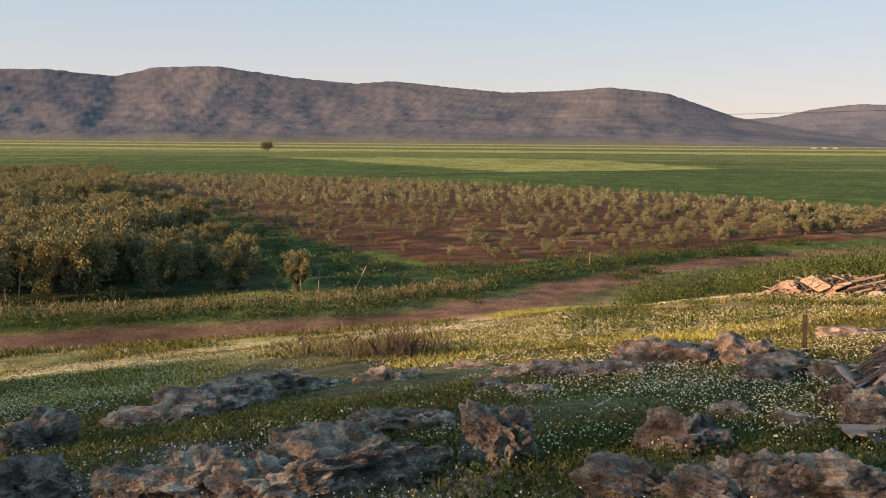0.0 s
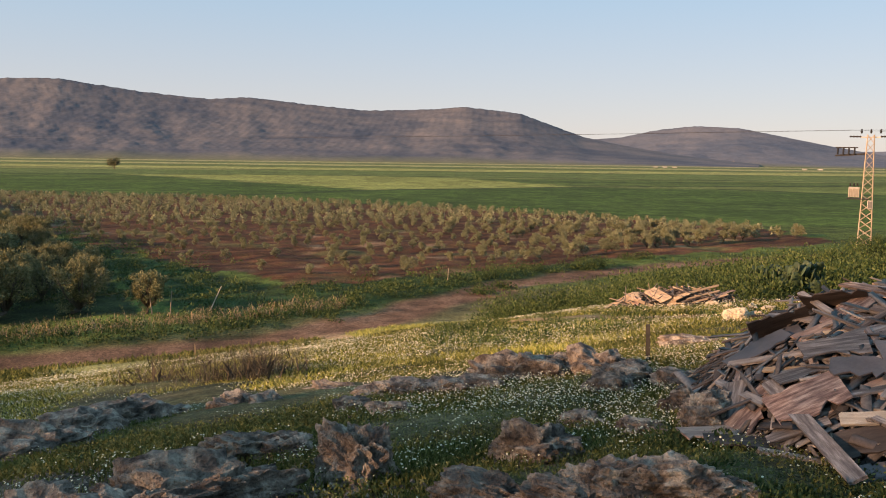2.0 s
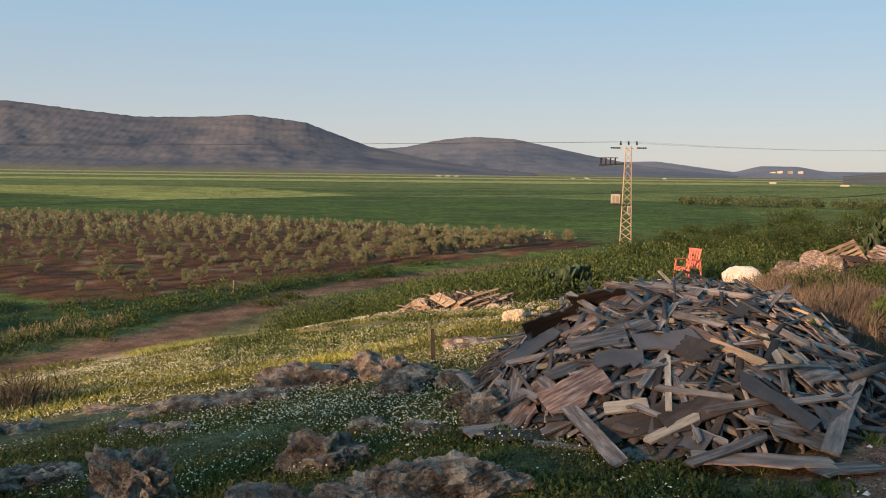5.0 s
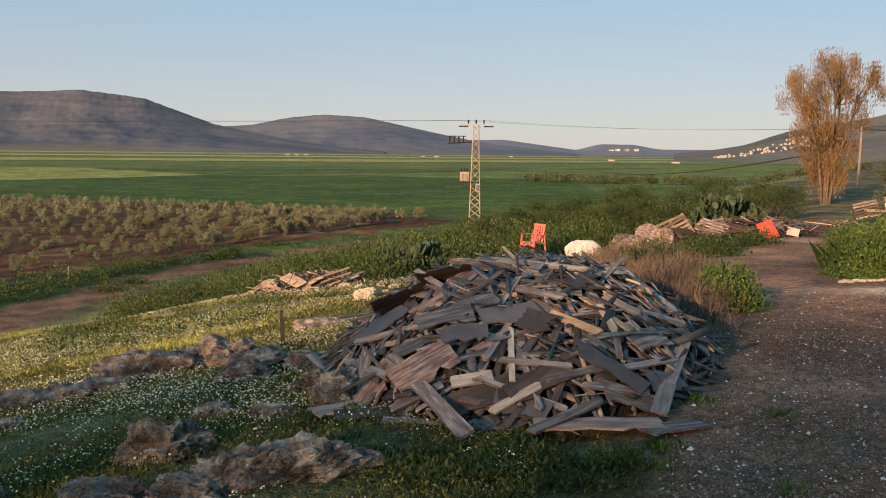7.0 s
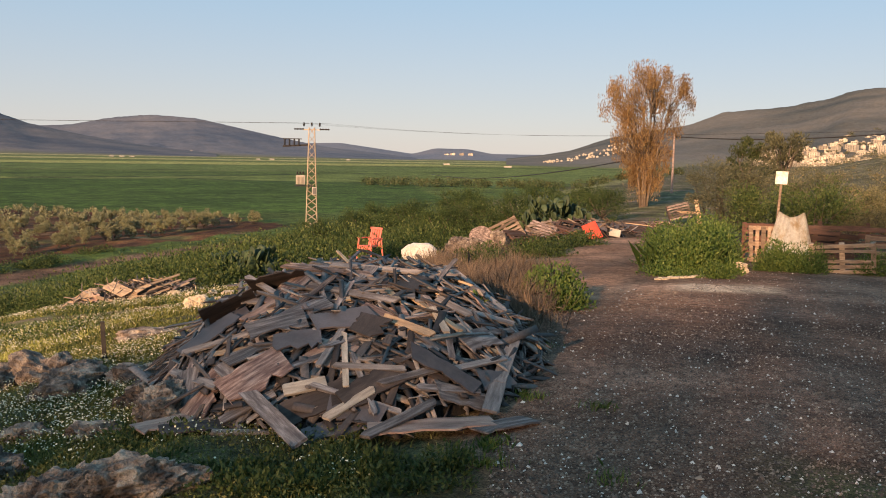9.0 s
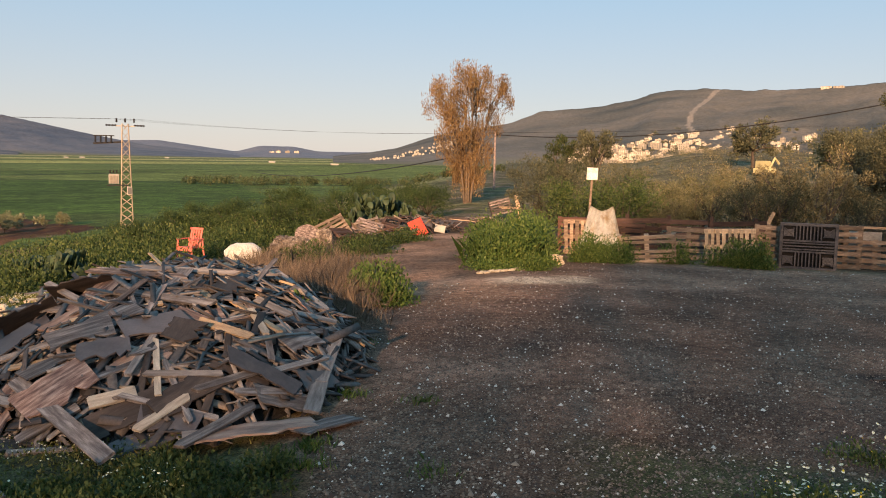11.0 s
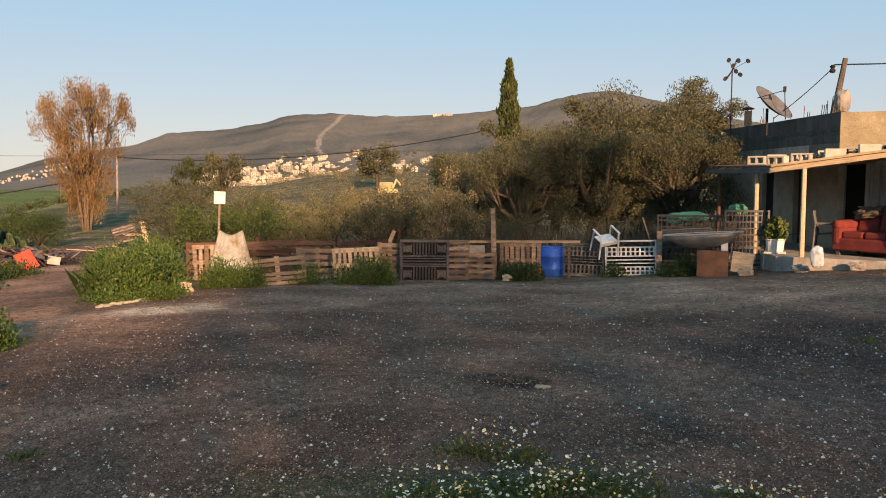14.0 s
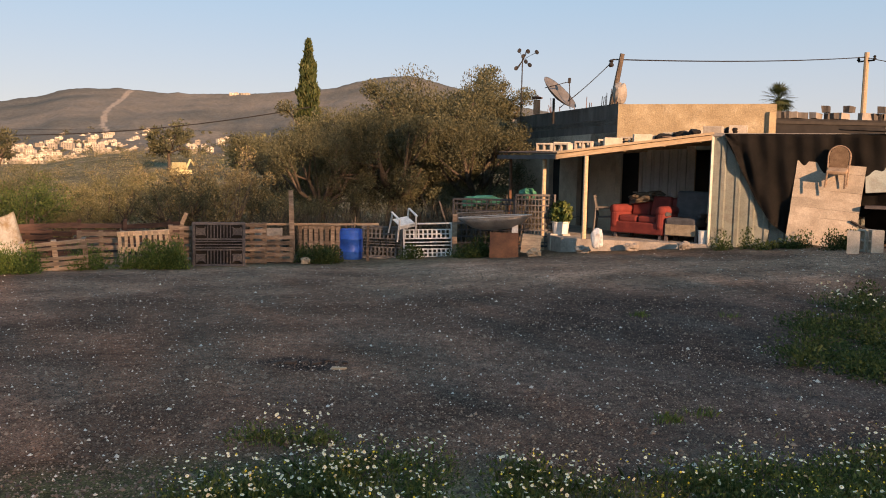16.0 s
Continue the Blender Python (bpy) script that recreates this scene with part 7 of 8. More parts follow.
# stakes by the grove and the road, weed tufts on the gravel
for k, (a_, d_, h_, l_) in enumerate(((-8.33, 37.5, .95, 4), (-5.83, 37.8, 1.15, 24), (-27.4, 38.5, 1.2, -3), (-26.7, 38.5, 1.1, 5), (-9.46, 37.6, .8, -6), (9.9, 45.7, .8, 3))):
    tagged(part("stake", tube([(0, 0, -.2), (.02, 0, h_)], [.03, .022], 7), M_PALLET if k != 1 else M_PALE_PLANK, m=spot(a_, d_) @ pose(0, 0, 0, 0, l_, 0)), "weathered wooden stake at the edge of the grove" if k != 1 else "leaning pale stake at the edge of the grove", "stake", "field stakes")
r_t = np.random.default_rng(91)
TUFTS = [(50.5, 6.0), (50.1, 6.1), (48.0, 5.0), (47.9, 4.7), (55.8, 4.5), (55.2, 5.8), (51.4, 8.1), (108.7, 5.95), (107.0, 10.4), (112.5, 10.6), (110.8, 6.2)]
tx, ty = [], []
for a_, d_ in TUFTS:
    n_ = r_t.integers(60, 170)
    x0, y0 = polar(a_, d_)
    tx.append(x0 + r_t.normal(size=n_) * .06)
    ty.append(y0 + r_t.normal(size=n_) * .06)
grass_blades("gravel_tufts", np.concatenate(tx), np.concatenate(ty), .075, .004, M_WEED_MID, "small weed tufts on the gravel", 815)
# ---- the house ----
C_, R_, L_ = Vector((21.48, -5.9)), Vector((20.17, -9.4)), Vector((27.95, -4.26))
K_, E_ = Vector((19.09, -3.88)), Vector((17.67, -6.88))


def wall_bm(p, q, z0, z1, t, holes=(), split=False):
    """A wall from p to q with openings (from, to, bottom, top) along it."""
    p, q = Vector(p), Vector(q)
    L = (q - p).length
    d = (q - p) / L
    n = Vector((-d.y, d.x))
    bm = bmesh.new()
    pieces = []

    def block(a, b, lo, hi):
        if b - a < .01 or hi - lo < .01:
            return
        if split:
            pieces.append(bmesh.new())
        c = p + d * (a + b) / 2 + n * t / 2
        add_box(pieces[-1] if split else bm, (b - a, t, hi - lo), pose(c.x, c.y, (lo + hi) / 2, 0, 0, math.degrees(math.atan2(d.y, d.x))))

    x = 0
    for a, b, lo, hi in sorted(holes):
        block(x, a, z0, z1)
        block(a, b, z0, lo)
        block(a, b, hi, z1)
        x = b
    block(x, L, z0, z1)
    return pieces if split else bm


FLOOR = .2
house = empty("farm_house", pose(0, 0, 0), "low flat-roofed farmhouse with ochre parapet and porch", "house")
for bm in wall_bm(R_, C_, -.4, 2.7, -.2, [(1.38, 1.8, FLOOR, 2.3), (3.17, 3.6, FLOOR, 2.25)], True):
    part("front_wall", bm, M_WALL, house)
part("parapet", wall_bm(R_ + Vector((-.008, .004)), C_, 2.28, 3.40, -.22), M_PLASTER, house, "ochre plaster parapet")
for bm in wall_bm(C_, L_, -.4, 2.7, -.2, [(1.4, 2.1, FLOOR, 2.1), (3.2, 3.9, FLOOR, 2.1)], True):
    part("side_wall", bm, M_WALL, house)
part("side_parapet", wall_bm(C_, L_, 2.22, 3.42, -.22), M_STAINED, house, "stained side parapet, darkened for its unlit side")
B_ = R_ + (L_ - C_)
part("back_wall", wall_bm(L_, B_, -.4, 3.35, -.2), M_WALL, house)
part("back_wall", wall_bm(B_, R_, -.4, 3.2, -.2), M_PLASTER, house)
part("roof_slab", slab([tuple(C_), tuple(R_), tuple(B_), tuple(L_)], 2.9, 3.05), M_CONCRETE, house)
dn = (C_ - R_).normalized()
inn = Vector((dn.y, -dn.x))
for a, b in ((1.38, 1.8), (3.17, 3.6)):
    c = R_ + dn * (a + b) / 2 + inn * .16
    d_ob = part("door", box((b - a - .02, .05, 2.0), pose(c.x, c.y, FLOOR + 1.0, 0, 0, math.degrees(math.atan2(dn.y, dn.x)))), M_DARK, house, "door coloured near-black for a shaded doorway")
    h_ = c - dn * .14 - inn * .05
    part("handle", box((.1, .04, .03), pose(h_.x, h_.y, FLOOR + 1.0, 0, 0, math.degrees(math.atan2(dn.y, dn.x)))), M_STEEL, d_ob)
sd = (L_ - C_).normalized()
sn = Vector((sd.y, -sd.x))
for a, b in ((1.4, 2.1), (3.2, 3.9)):
    c = C_ + sd * (a + b) / 2 + sn * .16
    part("door", box((b - a - .02, .05, 1.9), pose(c.x, c.y, FLOOR + .95, 0, 0, math.degrees(math.atan2(sd.y, sd.x)))), M_DARK, house, "door coloured near-black for a shaded doorway")


def corrugated(p, q, z0, z1, mat, parent, name="corrugated_panel", label="", pitch=.2, amp=.025, z1b=None):
    """A trapezoid-ribbed sheet stood between two places."""
    p, q = Vector(p), Vector(q)
    L = (q - p).length
    d = (q - p) / L
    n = Vector((d.y, -d.x))
    bm = bmesh.new()
    prof, x = [], 0
    while x < L:
        for f, o in ((0, 0), (.55, 0), (.65, 1), (.9, 1)):
            prof.append((min(L, x + f * pitch), o * amp))
        x += pitch
    prof.append((L, 0))
    lo, hi = [], []
    for a, o in prof:
        c = p + d * a + n * o
        top = z1 if z1b is None else z1 + (z1b - z1) * a / L
        lo.append(bm.verts.new((c.x, c.y, z0)))
        hi.append(bm.verts.new((c.x, c.y, top)))
    for k in range(len(prof) - 1):
        if prof[k + 1][0] - prof[k][0] > 1e-4 or True:
            bm.faces.new((lo[k], lo[k + 1], hi[k + 1], hi[k]))
    bmesh.ops.solidify(bm, geom=bm.faces[:], thickness=.006)
    return part(name, bm, mat, parent, label)


c0, c1 = R_ + dn * 1.82 - inn * .12, R_ + dn * 3.15 - inn * .12
M_SHUTTER = surface("white shutter", [(.3, (.76, .76, .75)), (.7, (.84, .84, .83))], 2.0, 50, .5, .1, .004, vary=.02, dirt=(.5, .48, .45), dirt_amount=.3)
corrugated(c0, c1, FLOOR + .02, 2.42, M_SHUTTER, house, "shutter", "white corrugated shutter across a wide doorway", .21, .05)
# porch
floor_ = slab([(18.9, -4.0), (17.62, -6.9), (17.9, -7.6), (20.5, -8.7), (21.45, -5.95), (24.6, -5.2), (22.6, -3.6)], -.5, FLOOR)
tagged(part("porch_floor", floor_, M_CONCRETE), "raised worn concrete porch floor", "porch floor", kind="structure")
porch = empty("porch_roof", pose(0, 0, 0), "lean-to porch roof of sheet metal on timber beams", "porch roof")
W1, W2 = C_ + Vector((-.1, .03)), R_ + Vector((-.1, .03))
part("front_sheet", slab([tuple(K_), tuple(E_), tuple(W2), tuple(W1)], [2.06, 2.50, 2.62, 2.24], [2.09, 2.53, 2.65, 2.27]), M_RUST, porch)
Lw, Le = C_ + sd * 3.6 - sn * .1, Vector((22.4, -3.03))
part("side_sheet", slab([tuple(K_ + Vector((.004, 0))), tuple(W1), tuple(Lw), tuple(Le)], [2.055, 2.235, 2.28, 2.14], [2.085, 2.265, 2.31, 2.17]), M_RUST, porch)


def beam(name, p, q, w, h, mat, parent, label=""):
    p, q = Vector(p), Vector(q)
    d = (q - p).normalized()
    s = d.cross(Vector((0, 0, 1))).normalized()
    u = s.cross(d)
    m = Matrix((d, s, u)).transposed().to_4x4()
    m.translation = (p + q) / 2
    return part(name, box(((q - p).length, w, h), None), mat, parent, label, m=m)


beam("fascia", (K_.x, K_.y, 2.00), (E_.x, E_.y, 2.44), .06, .10, M_BEAM, porch)
beam("fascia", (K_.x - .05, K_.y, 2.09), (E_.x - .05, E_.y, 2.53), .05, .05, M_BEAM, porch)
beam("side_beam", (K_.x, K_.y, 1.99), (Le.x, Le.y, 2.03), .07, .10, M_DARK_BOARD, porch)
for t in (.2, .45, .7, .92):
    a, b = K_.lerp(E_, t), W1.lerp(W2, t)
    beam("rafter", (a.x, a.y, 1.98 + .44 * t), (b.x, b.y, 2.18 + .38 * t), .05, .09, M_BEAM, porch)
for (x, y), z0, z1, r_p, mt in (((18.76, -4.48), -.2, 2.03, .05, M_BEAM), ((19.95, -3.78), -.2, 2.0, .05, M_BEAM), ((22.0, -3.3), -.3, 2.0, .04, M_RUST)):
    part("post", tube([(x, y, z0), (x + .02, y, z1)], [r_p * 1.1, r_p], 8), mt, porch)


# concrete blocks that hold the roof sheets down
def block(name, m, label, hollow=True, size=(.4, .2, .2), group="blocks on the porch roof"):
    thing = empty(name, m, label, "concrete block", group)
    sx, sy, sz = size
    w = .035
    if hollow:
        for s in (-1, 1):
            part("shell", box((sx, w, sz), pose(0, s * (sy - w) / 2, sz / 2)), M_BLOCK, thing)
        for k in (-.5, 0, .5):
            part("web", box((w, sy - 2 * w, sz), pose(k * (sx - w) * (1 if k else 0), 0, sz / 2)), M_BLOCK, thing)
    else:
        part("body", box((sx, sy, sz), pose(0, 0, sz / 2), .01), M_BLOCK, thing)
    return thing


BLOCKS = [(.0, .10, 1, 1), (.10, .3, 1, 1), (.2, .55, 1, 1), (-.12, .45, 1, 1), (-.3, .5, 1, 1), (.06, .62, 1, 1), (.3, .25, 0, 0), (.34, .6, 1, 1), (.42, .72, 0, 0), (.48, .3, 0, 0), (.58, .75, 0, 0), (.7, .8, 0, 1), (.82, .85, 0, 0), (.9, .4, 0, 1), (.97, .8, 0, 0)]
for k, (t, u, hollow, stand) in enumerate(BLOCKS):
    if t >= 0:
        a, b = K_.lerp(E_, t), W1.lerp(W2, t)
        p = a.lerp(b, u * .5 + .04)
        z = 2.09 + .44 * t + (.18 - .06 * t) * (u * .5 + .04)
    else:
        p = K_.lerp(Le, -t * 1.6).lerp(W1.lerp(Lw, -t * 1.6), u * .5 + .05)
        z = 2.13 + .16 * (u * .5 + .05)
    m = pose(p.x, p.y, z, 0, 0, 66 + (k * 53) % 40 - 20)
    if stand:
        m = m @ pose(0, 0, .1, 90, 0, 0) @ pose(0, 0, -.1)
    block("concrete_block", m, "pale hollow concrete block weighing down roof sheets" if hollow else "pale concrete block weighing down roof sheets", bool(hollow))
for k, (t, u) in enumerate(((.55, .5), (.62, .62), (.68, .45), (.87, .6), (.78, .3), (.93, .7))):
    a, b = K_.lerp(E_, t), W1.lerp(W2, t)
    p = a.lerp(b, u * .5 + .1)
    ob = make_rock("dark_sack", (.26, .16, .13), 340 + k, M_TARP, "dark sack lying on the porch roof", "sacks on the porch roof", 3, .25)
    ob.matrix_basis = pose(p.x, p.y, 2.19 + .44 * t + (.18 - .06 * t) * (u * .5 + .1), 0, 0, 60 + 30 * k)
    ob["category"] = "sack"
for k in range(7):
    p = K_.lerp(E_, .12 + .12 * k).lerp(W1.lerp(W2, .12 + .12 * k), .35)
    tagged(part("roof_plank", board(np.random.default_rng(950 + k), 1.3, .1, .03), M_OLD_WOOD, m=pose(p.x, p.y, 2.17 + .055 * (k + 1), 0, 0, 66 + (k * 17) % 30 - 15)), "old plank lying on the porch roof", "plank", "planks on the porch roof")

# on the flat roof: dish, aerial, chimney, tank, stub pillar
dish = empty("satellite_dish", pose(23.7, -4.75, 3.4, 0, 0, -102), "large grey satellite dish on a house roof", "satellite dish")
bm = lathe([(.01, .0), (.2, .02), (.4, .075), (.58, .16), (.6, .18), (.57, .175), (.39, .095), (.2, .04), (.012, .02)], 32)
bmesh.ops.recalc_face_normals(bm, faces=bm.faces[:])
part("reflector", bm, M_GREY_PLASTIC, dish, smooth_shade=True, m=Matrix.Translation((0, 0, .34)) @ Vector((.66, -.30, .69)).to_track_quat("Z", "Y").to_matrix().to_4x4())
part("mast", tube([(-.05, 0, -.4), (-.05, 0, .3)], .035, 8), M_IRON, dish)
part("feed_arm", tube([(-.3, -.3, .55), (.36, -.16, .74)], .012, 6), M_IRON, dish)
part("feed_arm", tube([(.4, -.1, .0), (.36, -.16, .74)], .012, 6), M_IRON, dish)
part("receiver", box((.08, .08, .14), pose(.36, -.16, .77), .01), M_IRON, dish)
aerial = empty("roof_aerial", pose(25.9, -4.15, 3.3, 0, 0, -99), "tall thin aerial mast with dark round paddles", "aerial")
part("mast", tube([(0, 0, -.3), (0, 0, 1.75)], .018, 6), M_IRON, aerial)
part("boom", tube([(-.16, -.02, 1.42), (.02, 0, 1.72), (.12, .02, 2.0)], .022, 6), M_IRON, aerial)
for x, z, tip in ((-.1, 1.98, 20), (.16, 1.96, -15), (.42, 1.94, -30), (-.18, 1.46, 40), (.1, 1.66, -20), (.22, 1.56, -40), (.02, 1.82, 30)):
    part("arm", tube([(.02, 0, 1.72), (x, 0, z)], .006, 4), M_IRON, aerial)
    part("paddle", lathe([(.01, -.012), (.058, -.01), (.058, .01), (.01, .012)], 10, pose(x, 0, z, 55, tip, 0) @ Matrix.Diagonal((1, 1.5, 1, 1))), M_IRON, aerial)
chim = empty("roof_vent", pose(25.2, -4.5, 3.35), "terracotta vent pipe with a rusty cap on the roof", "vent")
part("pipe", lathe([(.1, 0), (.1, .42), (.085, .42), (.085, .1)], 14), M_TERRACOTTA, chim)
part("cap", lathe([(.16, .46), (.17, .49), (.03, .54)], 14), M_RUST, chim)
for k in range(3):
    part("stay", box((.015, .015, .08), pose(.09 * math.cos(k * 2.1), .09 * math.sin(k * 2.1), .45)), M_RUST, chim)
stub = make_rock("broken_pillar", (.24, .24, .42), 351, M_CONCRETE, "broken pale concrete pillar on the roof corner", detail=3, sharp=.2)
stub.matrix_basis = pose(22.1, -6.1, 3.7)
stub["category"] = "pillar"
tp = empty("roof_pole", pose(23.3, -6.15, 3.0), "leaning timber pole with a cable on the roof", "pole")
part("pole", tube([(0, 0, 0), (-.05, -.3, 1.9)], [.09, .065], 8), M_BARK, tp)
part("insulator", lathe([(.05, 0), (.08, .05), (.04, .12), (.07, .16), (.03, .2)], 10), M_IRON, tp, m=pose(.02, -.02, 1.55))
rods = np.random.default_rng(77)
for k in range(16):
    p = C_.lerp(L_, rods.uniform(.05, .8)) + Vector((.1, -.25))
    tagged(part("rebar_stub", tube([(0, 0, -.3), (rods.normal() * .06, rods.normal() * .06, rods.uniform(.15, .5))], .01, 5), M_RUST, m=pose(p.x, p.y, 3.4)), "rusty steel bar sticking out of the roof", "steel bar", "roof bars")
wire("house_cable", [(23.3, -6.2, 4.75), (34.9, -20.0, 6.75), (60, -60, 7.0)], .018, "cable from the roof pole to a street pole", .1)
wire("guy_wire", [(23.3, -6.2, 4.7), (23.9, -4.9, 3.45)], .012, "guy wire on the roof", .05)
sp = empty("utility_pole", pose(34.9, -20.1, .1), "pale timber utility pole beyond the sheds", "utility pole")
part("pole", tube([(0, 0, -.3), (0, 0, 6.85)], [.14, .1], 10), M_BEAM, sp)
part("bracket", box((.7, .06, .06), pose(0, 0, 6.5, 0, 0, 30)), M_IRON, sp)
for s in (-1, 1):
    part("insulator", lathe([(.04, 0), (.08, .05), (.04, .1), (.07, .14), (.03, .18)], 8), M_IRON, sp, m=pose(s * .3, s * .17, 6.52))

# palm beyond
palm = empty("palm_tree", pose(54.5, -25.7, 0), "fan palm beyond the sheds", "palm")
part("trunk", tube([(0, 0, -.5), (.1, 0, 3.5), (0, 0, 6.7)], [.25, .2, .2], 10), M_BARK, palm)
rp = np.random.default_rng(5)
for k in range(90):
    a, el = rp.uniform(0, 2 * math.pi), rp.uniform(-.9, 1.5)
    bm = bmesh.new()
    L = rp.uniform(.85, 1.2)
    d = Vector((math.cos(a) * math.cos(el), math.sin(a) * math.cos(el), math.sin(el)))
    s = d.cross(Vector((0, 0, 1))).normalized()
    tip = Vector((0, 0, 6.8)) + d * L * .55
    for j in range(9):
        f = (j - 4) / 4
        e_ = tip + (d * math.cos(f * 1.3) + s * math.sin(f * 1.3)) * L * .6 + Vector((0, 0, -.12 * L))
        w = s * .035
        bm.faces.new([bm.verts.new(v) for v in (tip - w * .3, tip + w * .3, tip.lerp(e_, .6) + w, e_, tip.lerp(e_, .6) - w)])
    add_tube(bm, [(0, 0, 6.7), tip], .012, 4)
    part("frond", bm, M_CYPRESS, palm)

# furniture on the porch
def sofa(name, m, w, mat, label, trim=None):
    thing = empty(name, m, label, "sofa")
    part("base", box((w, .78, .26), pose(0, 0, .24), .03), mat, thing)
    n = 2 if w > 1.2 else 1
    for k in range(n):
        x = (k + .5 - n / 2) * (w - .4) / n
        part("seat_cushion", box(((w - .42) / n - .01, .6, .16), pose(x, -.06, .44), .05), mat, thing)
        part("back_cushion", box(((w - .42) / n - .01, .18, .48), pose(x, .24, .72, -10, 0, 0), .06), mat, thing)
    part("back", box((w, .2, .62), pose(0, .34, .62, -8, 0, 0), .07), mat, thing)
    for s in (-1, 1):
        arm_p = part("arm", box((.21, .8, .42), pose(s * (w / 2 - .1), -.02, .42), .08), mat, thing)
        part("arm_roll", lathe([(.02, -.4), (.11, -.39), (.12, 0), (.11, .38), (.02, .4)], 14, pose(s * (w / 2 - .1), -.02, .64, 90, 0, 0)), trim or mat, arm_p, smooth_shade=True)
        for y in (-.3, .3):
            part("foot", box((.07, .07, .11), pose(s * (w / 2 - .12), y, .055)), M_DARK_BOARD, thing)
    return thing


sofa("red_sofa", pose(19.3, -6.05, FLOOR, 0, 0, -143), 1.45, M_RED_CLOTH, "worn red cloth sofa on a porch")
blanket = make_rock("blanket", (.48, .3, .2), 361, M_BLANKET, "crumpled brown blanket over a sofa back", detail=4, sharp=.55)
blanket.matrix_basis = pose(19.3, -6.05, FLOOR, 0, 0, -143) @ pose(-.25, .28, .90, 0, -8, 4)
blanket["category"] = "blanket"
arm_ = empty("grey_armchair", pose(18.5, -6.72, FLOOR, 0, 0, -132), "dark grey armchair with worn tan arm on a porch", "armchair")
part("seat", box((.72, .7, .2), pose(0, -.05, .42), .06), M_GREY_CLOTH, arm_)
part("front_panel", box((.7, .08, .26), pose(0, -.36, .26), .02), M_TAN_CLOTH, arm_)
part("back", box((.76, .18, .72), pose(0, .3, .74, -12, 0, 0), .06), M_GREY_CLOTH, arm_)
part("side_trim", box((.09, .2, .66), pose(.40, .28, .72, -12, 0, 0), .03), M_TAN_CLOTH, arm_)
for s in (-1, 1):
    part("arm", box((.09, .6, .1), pose(s * .38, -.02, .58), .03), M_GREY_CLOTH, arm_)
    for y in (-.32, .3):
        part("leg", box((.06, .06, .34), pose(s * .34, y, .17)), M_DARK_BOARD, arm_)
garden_chair("garden_chair", pose(20.3, -5.35, FLOOR, 0, 0, -20), M_GREY_PLASTIC, "grey plastic chair standing by a red sofa")
tagged(part("white_bucket", lathe([(.1, 0), (.12, .26), (.13, .27), (.12, .28), (.1, .02)], 16), M_WHITE_PLASTIC, m=pose(17.85, -6.85, FLOOR)), "white bucket at the porch edge", "bucket")
for k, (x, y, w) in enumerate(((18.6, -4.35, .34), (18.3, -5.35, .36), (17.75, -6.3, .3))):
    ob = make_rock("masonry_lump", (w * .55, .15, .13), 370 + k, M_CONCRETE, "broken block along the porch step", "step lumps", 3, .5)
    ob.matrix_basis = pose(x - .25, y, gz(x, y) + .08, 0, 0, 60 + 20 * k)
    ob["category"] = "rubble"

# corrugated end wall, shade net, leaning board with a chair
annex = empty("sheet_metal_annex", pose(0, 0, 0), "annex of grey-green corrugated sheets", "shed")
D_ = Vector((16.5, -9.6))
corrugated(E_, D_, .0, 2.47, M_GREY_SHEET, annex, pitch=.3, amp=.03, z1b=2.5)
beam("top_rail", (E_.x, E_.y, 2.5), (15.4, -11.9, 2.5), .07, .07, M_STEEL, annex)
part("corner_post", box((.05, .05, 2.6), pose(E_.x, E_.y, 1.2)), M_GREY_SHEET, annex)
part("shed_roof", slab([tuple(E_), (15.4, -11.9), (20, -14), tuple(R_)], [2.46, 2.46, 2.6, 2.62], [2.50, 2.50, 2.64, 2.66]), M_DARK, annex)


def net(p, q, z_top, drops, seed, off=.08):
    """A hanging net: top edge on a rail, hem height given along its length."""
    r = np.random.default_rng(seed)
    bm = bmesh.new()
    p, q = Vector(p), Vector(q)
    d = (q - p).normalized()
    n = Vector((d.y, -d.x)).normalized()
    cols, rows = 130, 24
    grid = []
    for i in range(cols + 1):
        t = i / cols
        hem = np.interp(t, [a for a, _ in drops], [b for _, b in drops])
        col = []
        for j in range(rows + 1):
            u = j / rows
            z = z_top + (hem - z_top) * u
            o = off + .045 * math.sin(t * 46 - u * 7) * (.3 + u) + .025 * math.sin(t * 97 - 4 * u) + .05 * u * math.sin(t * 9 + 1)
            c = p.lerp(q, t) + n * o
            col.append(bm.verts.new((c.x, c.y, z)))
        grid.append(col)
    for a, b in zip(grid, grid[1:]):
        for j in range(rows):
            bm.faces.new((a[j], b[j], b[j + 1], a[j + 1]))
    bmesh.ops.solidify(bm, geom=bm.faces[:], thickness=.008)
    return bm


tagged(part("shade_net", net(E_.lerp(D_, .08), (15.3, -12.0), 2.52, [(0, 2.46), (.06, 1.85), (.12, 1.2), (.18, .7), (.26, .4), (.45, .7), (.6, 1.3), (.8, 1.5), (1, 1.55)], 9), M_TARP, smooth_shade=True), "dark shade net hung in folds from a rail", "net")
M_LEAN_BOARD = surface("pale painted board", [(.36, (.28, .235, .185)), (.64, (.42, .36, .29))], 2.5, 40, .85, .3, .005, vary=.05, dirt=(.26, .20, .15), dirt_amount=.5)
lean = empty("leaning_board", spot(117.75, 18.60, tilt=-10) @ pose(0, 0, 0, 0, 5, 0), "large pale plank board leaning against a shed", "board")
for k in range(9):
    part("plank", box((1.26, .03, .182), pose(0, 0, .1 + k * .185, 0, 0, 0), jitter=.003, r=rng), M_LEAN_BOARD, lean)
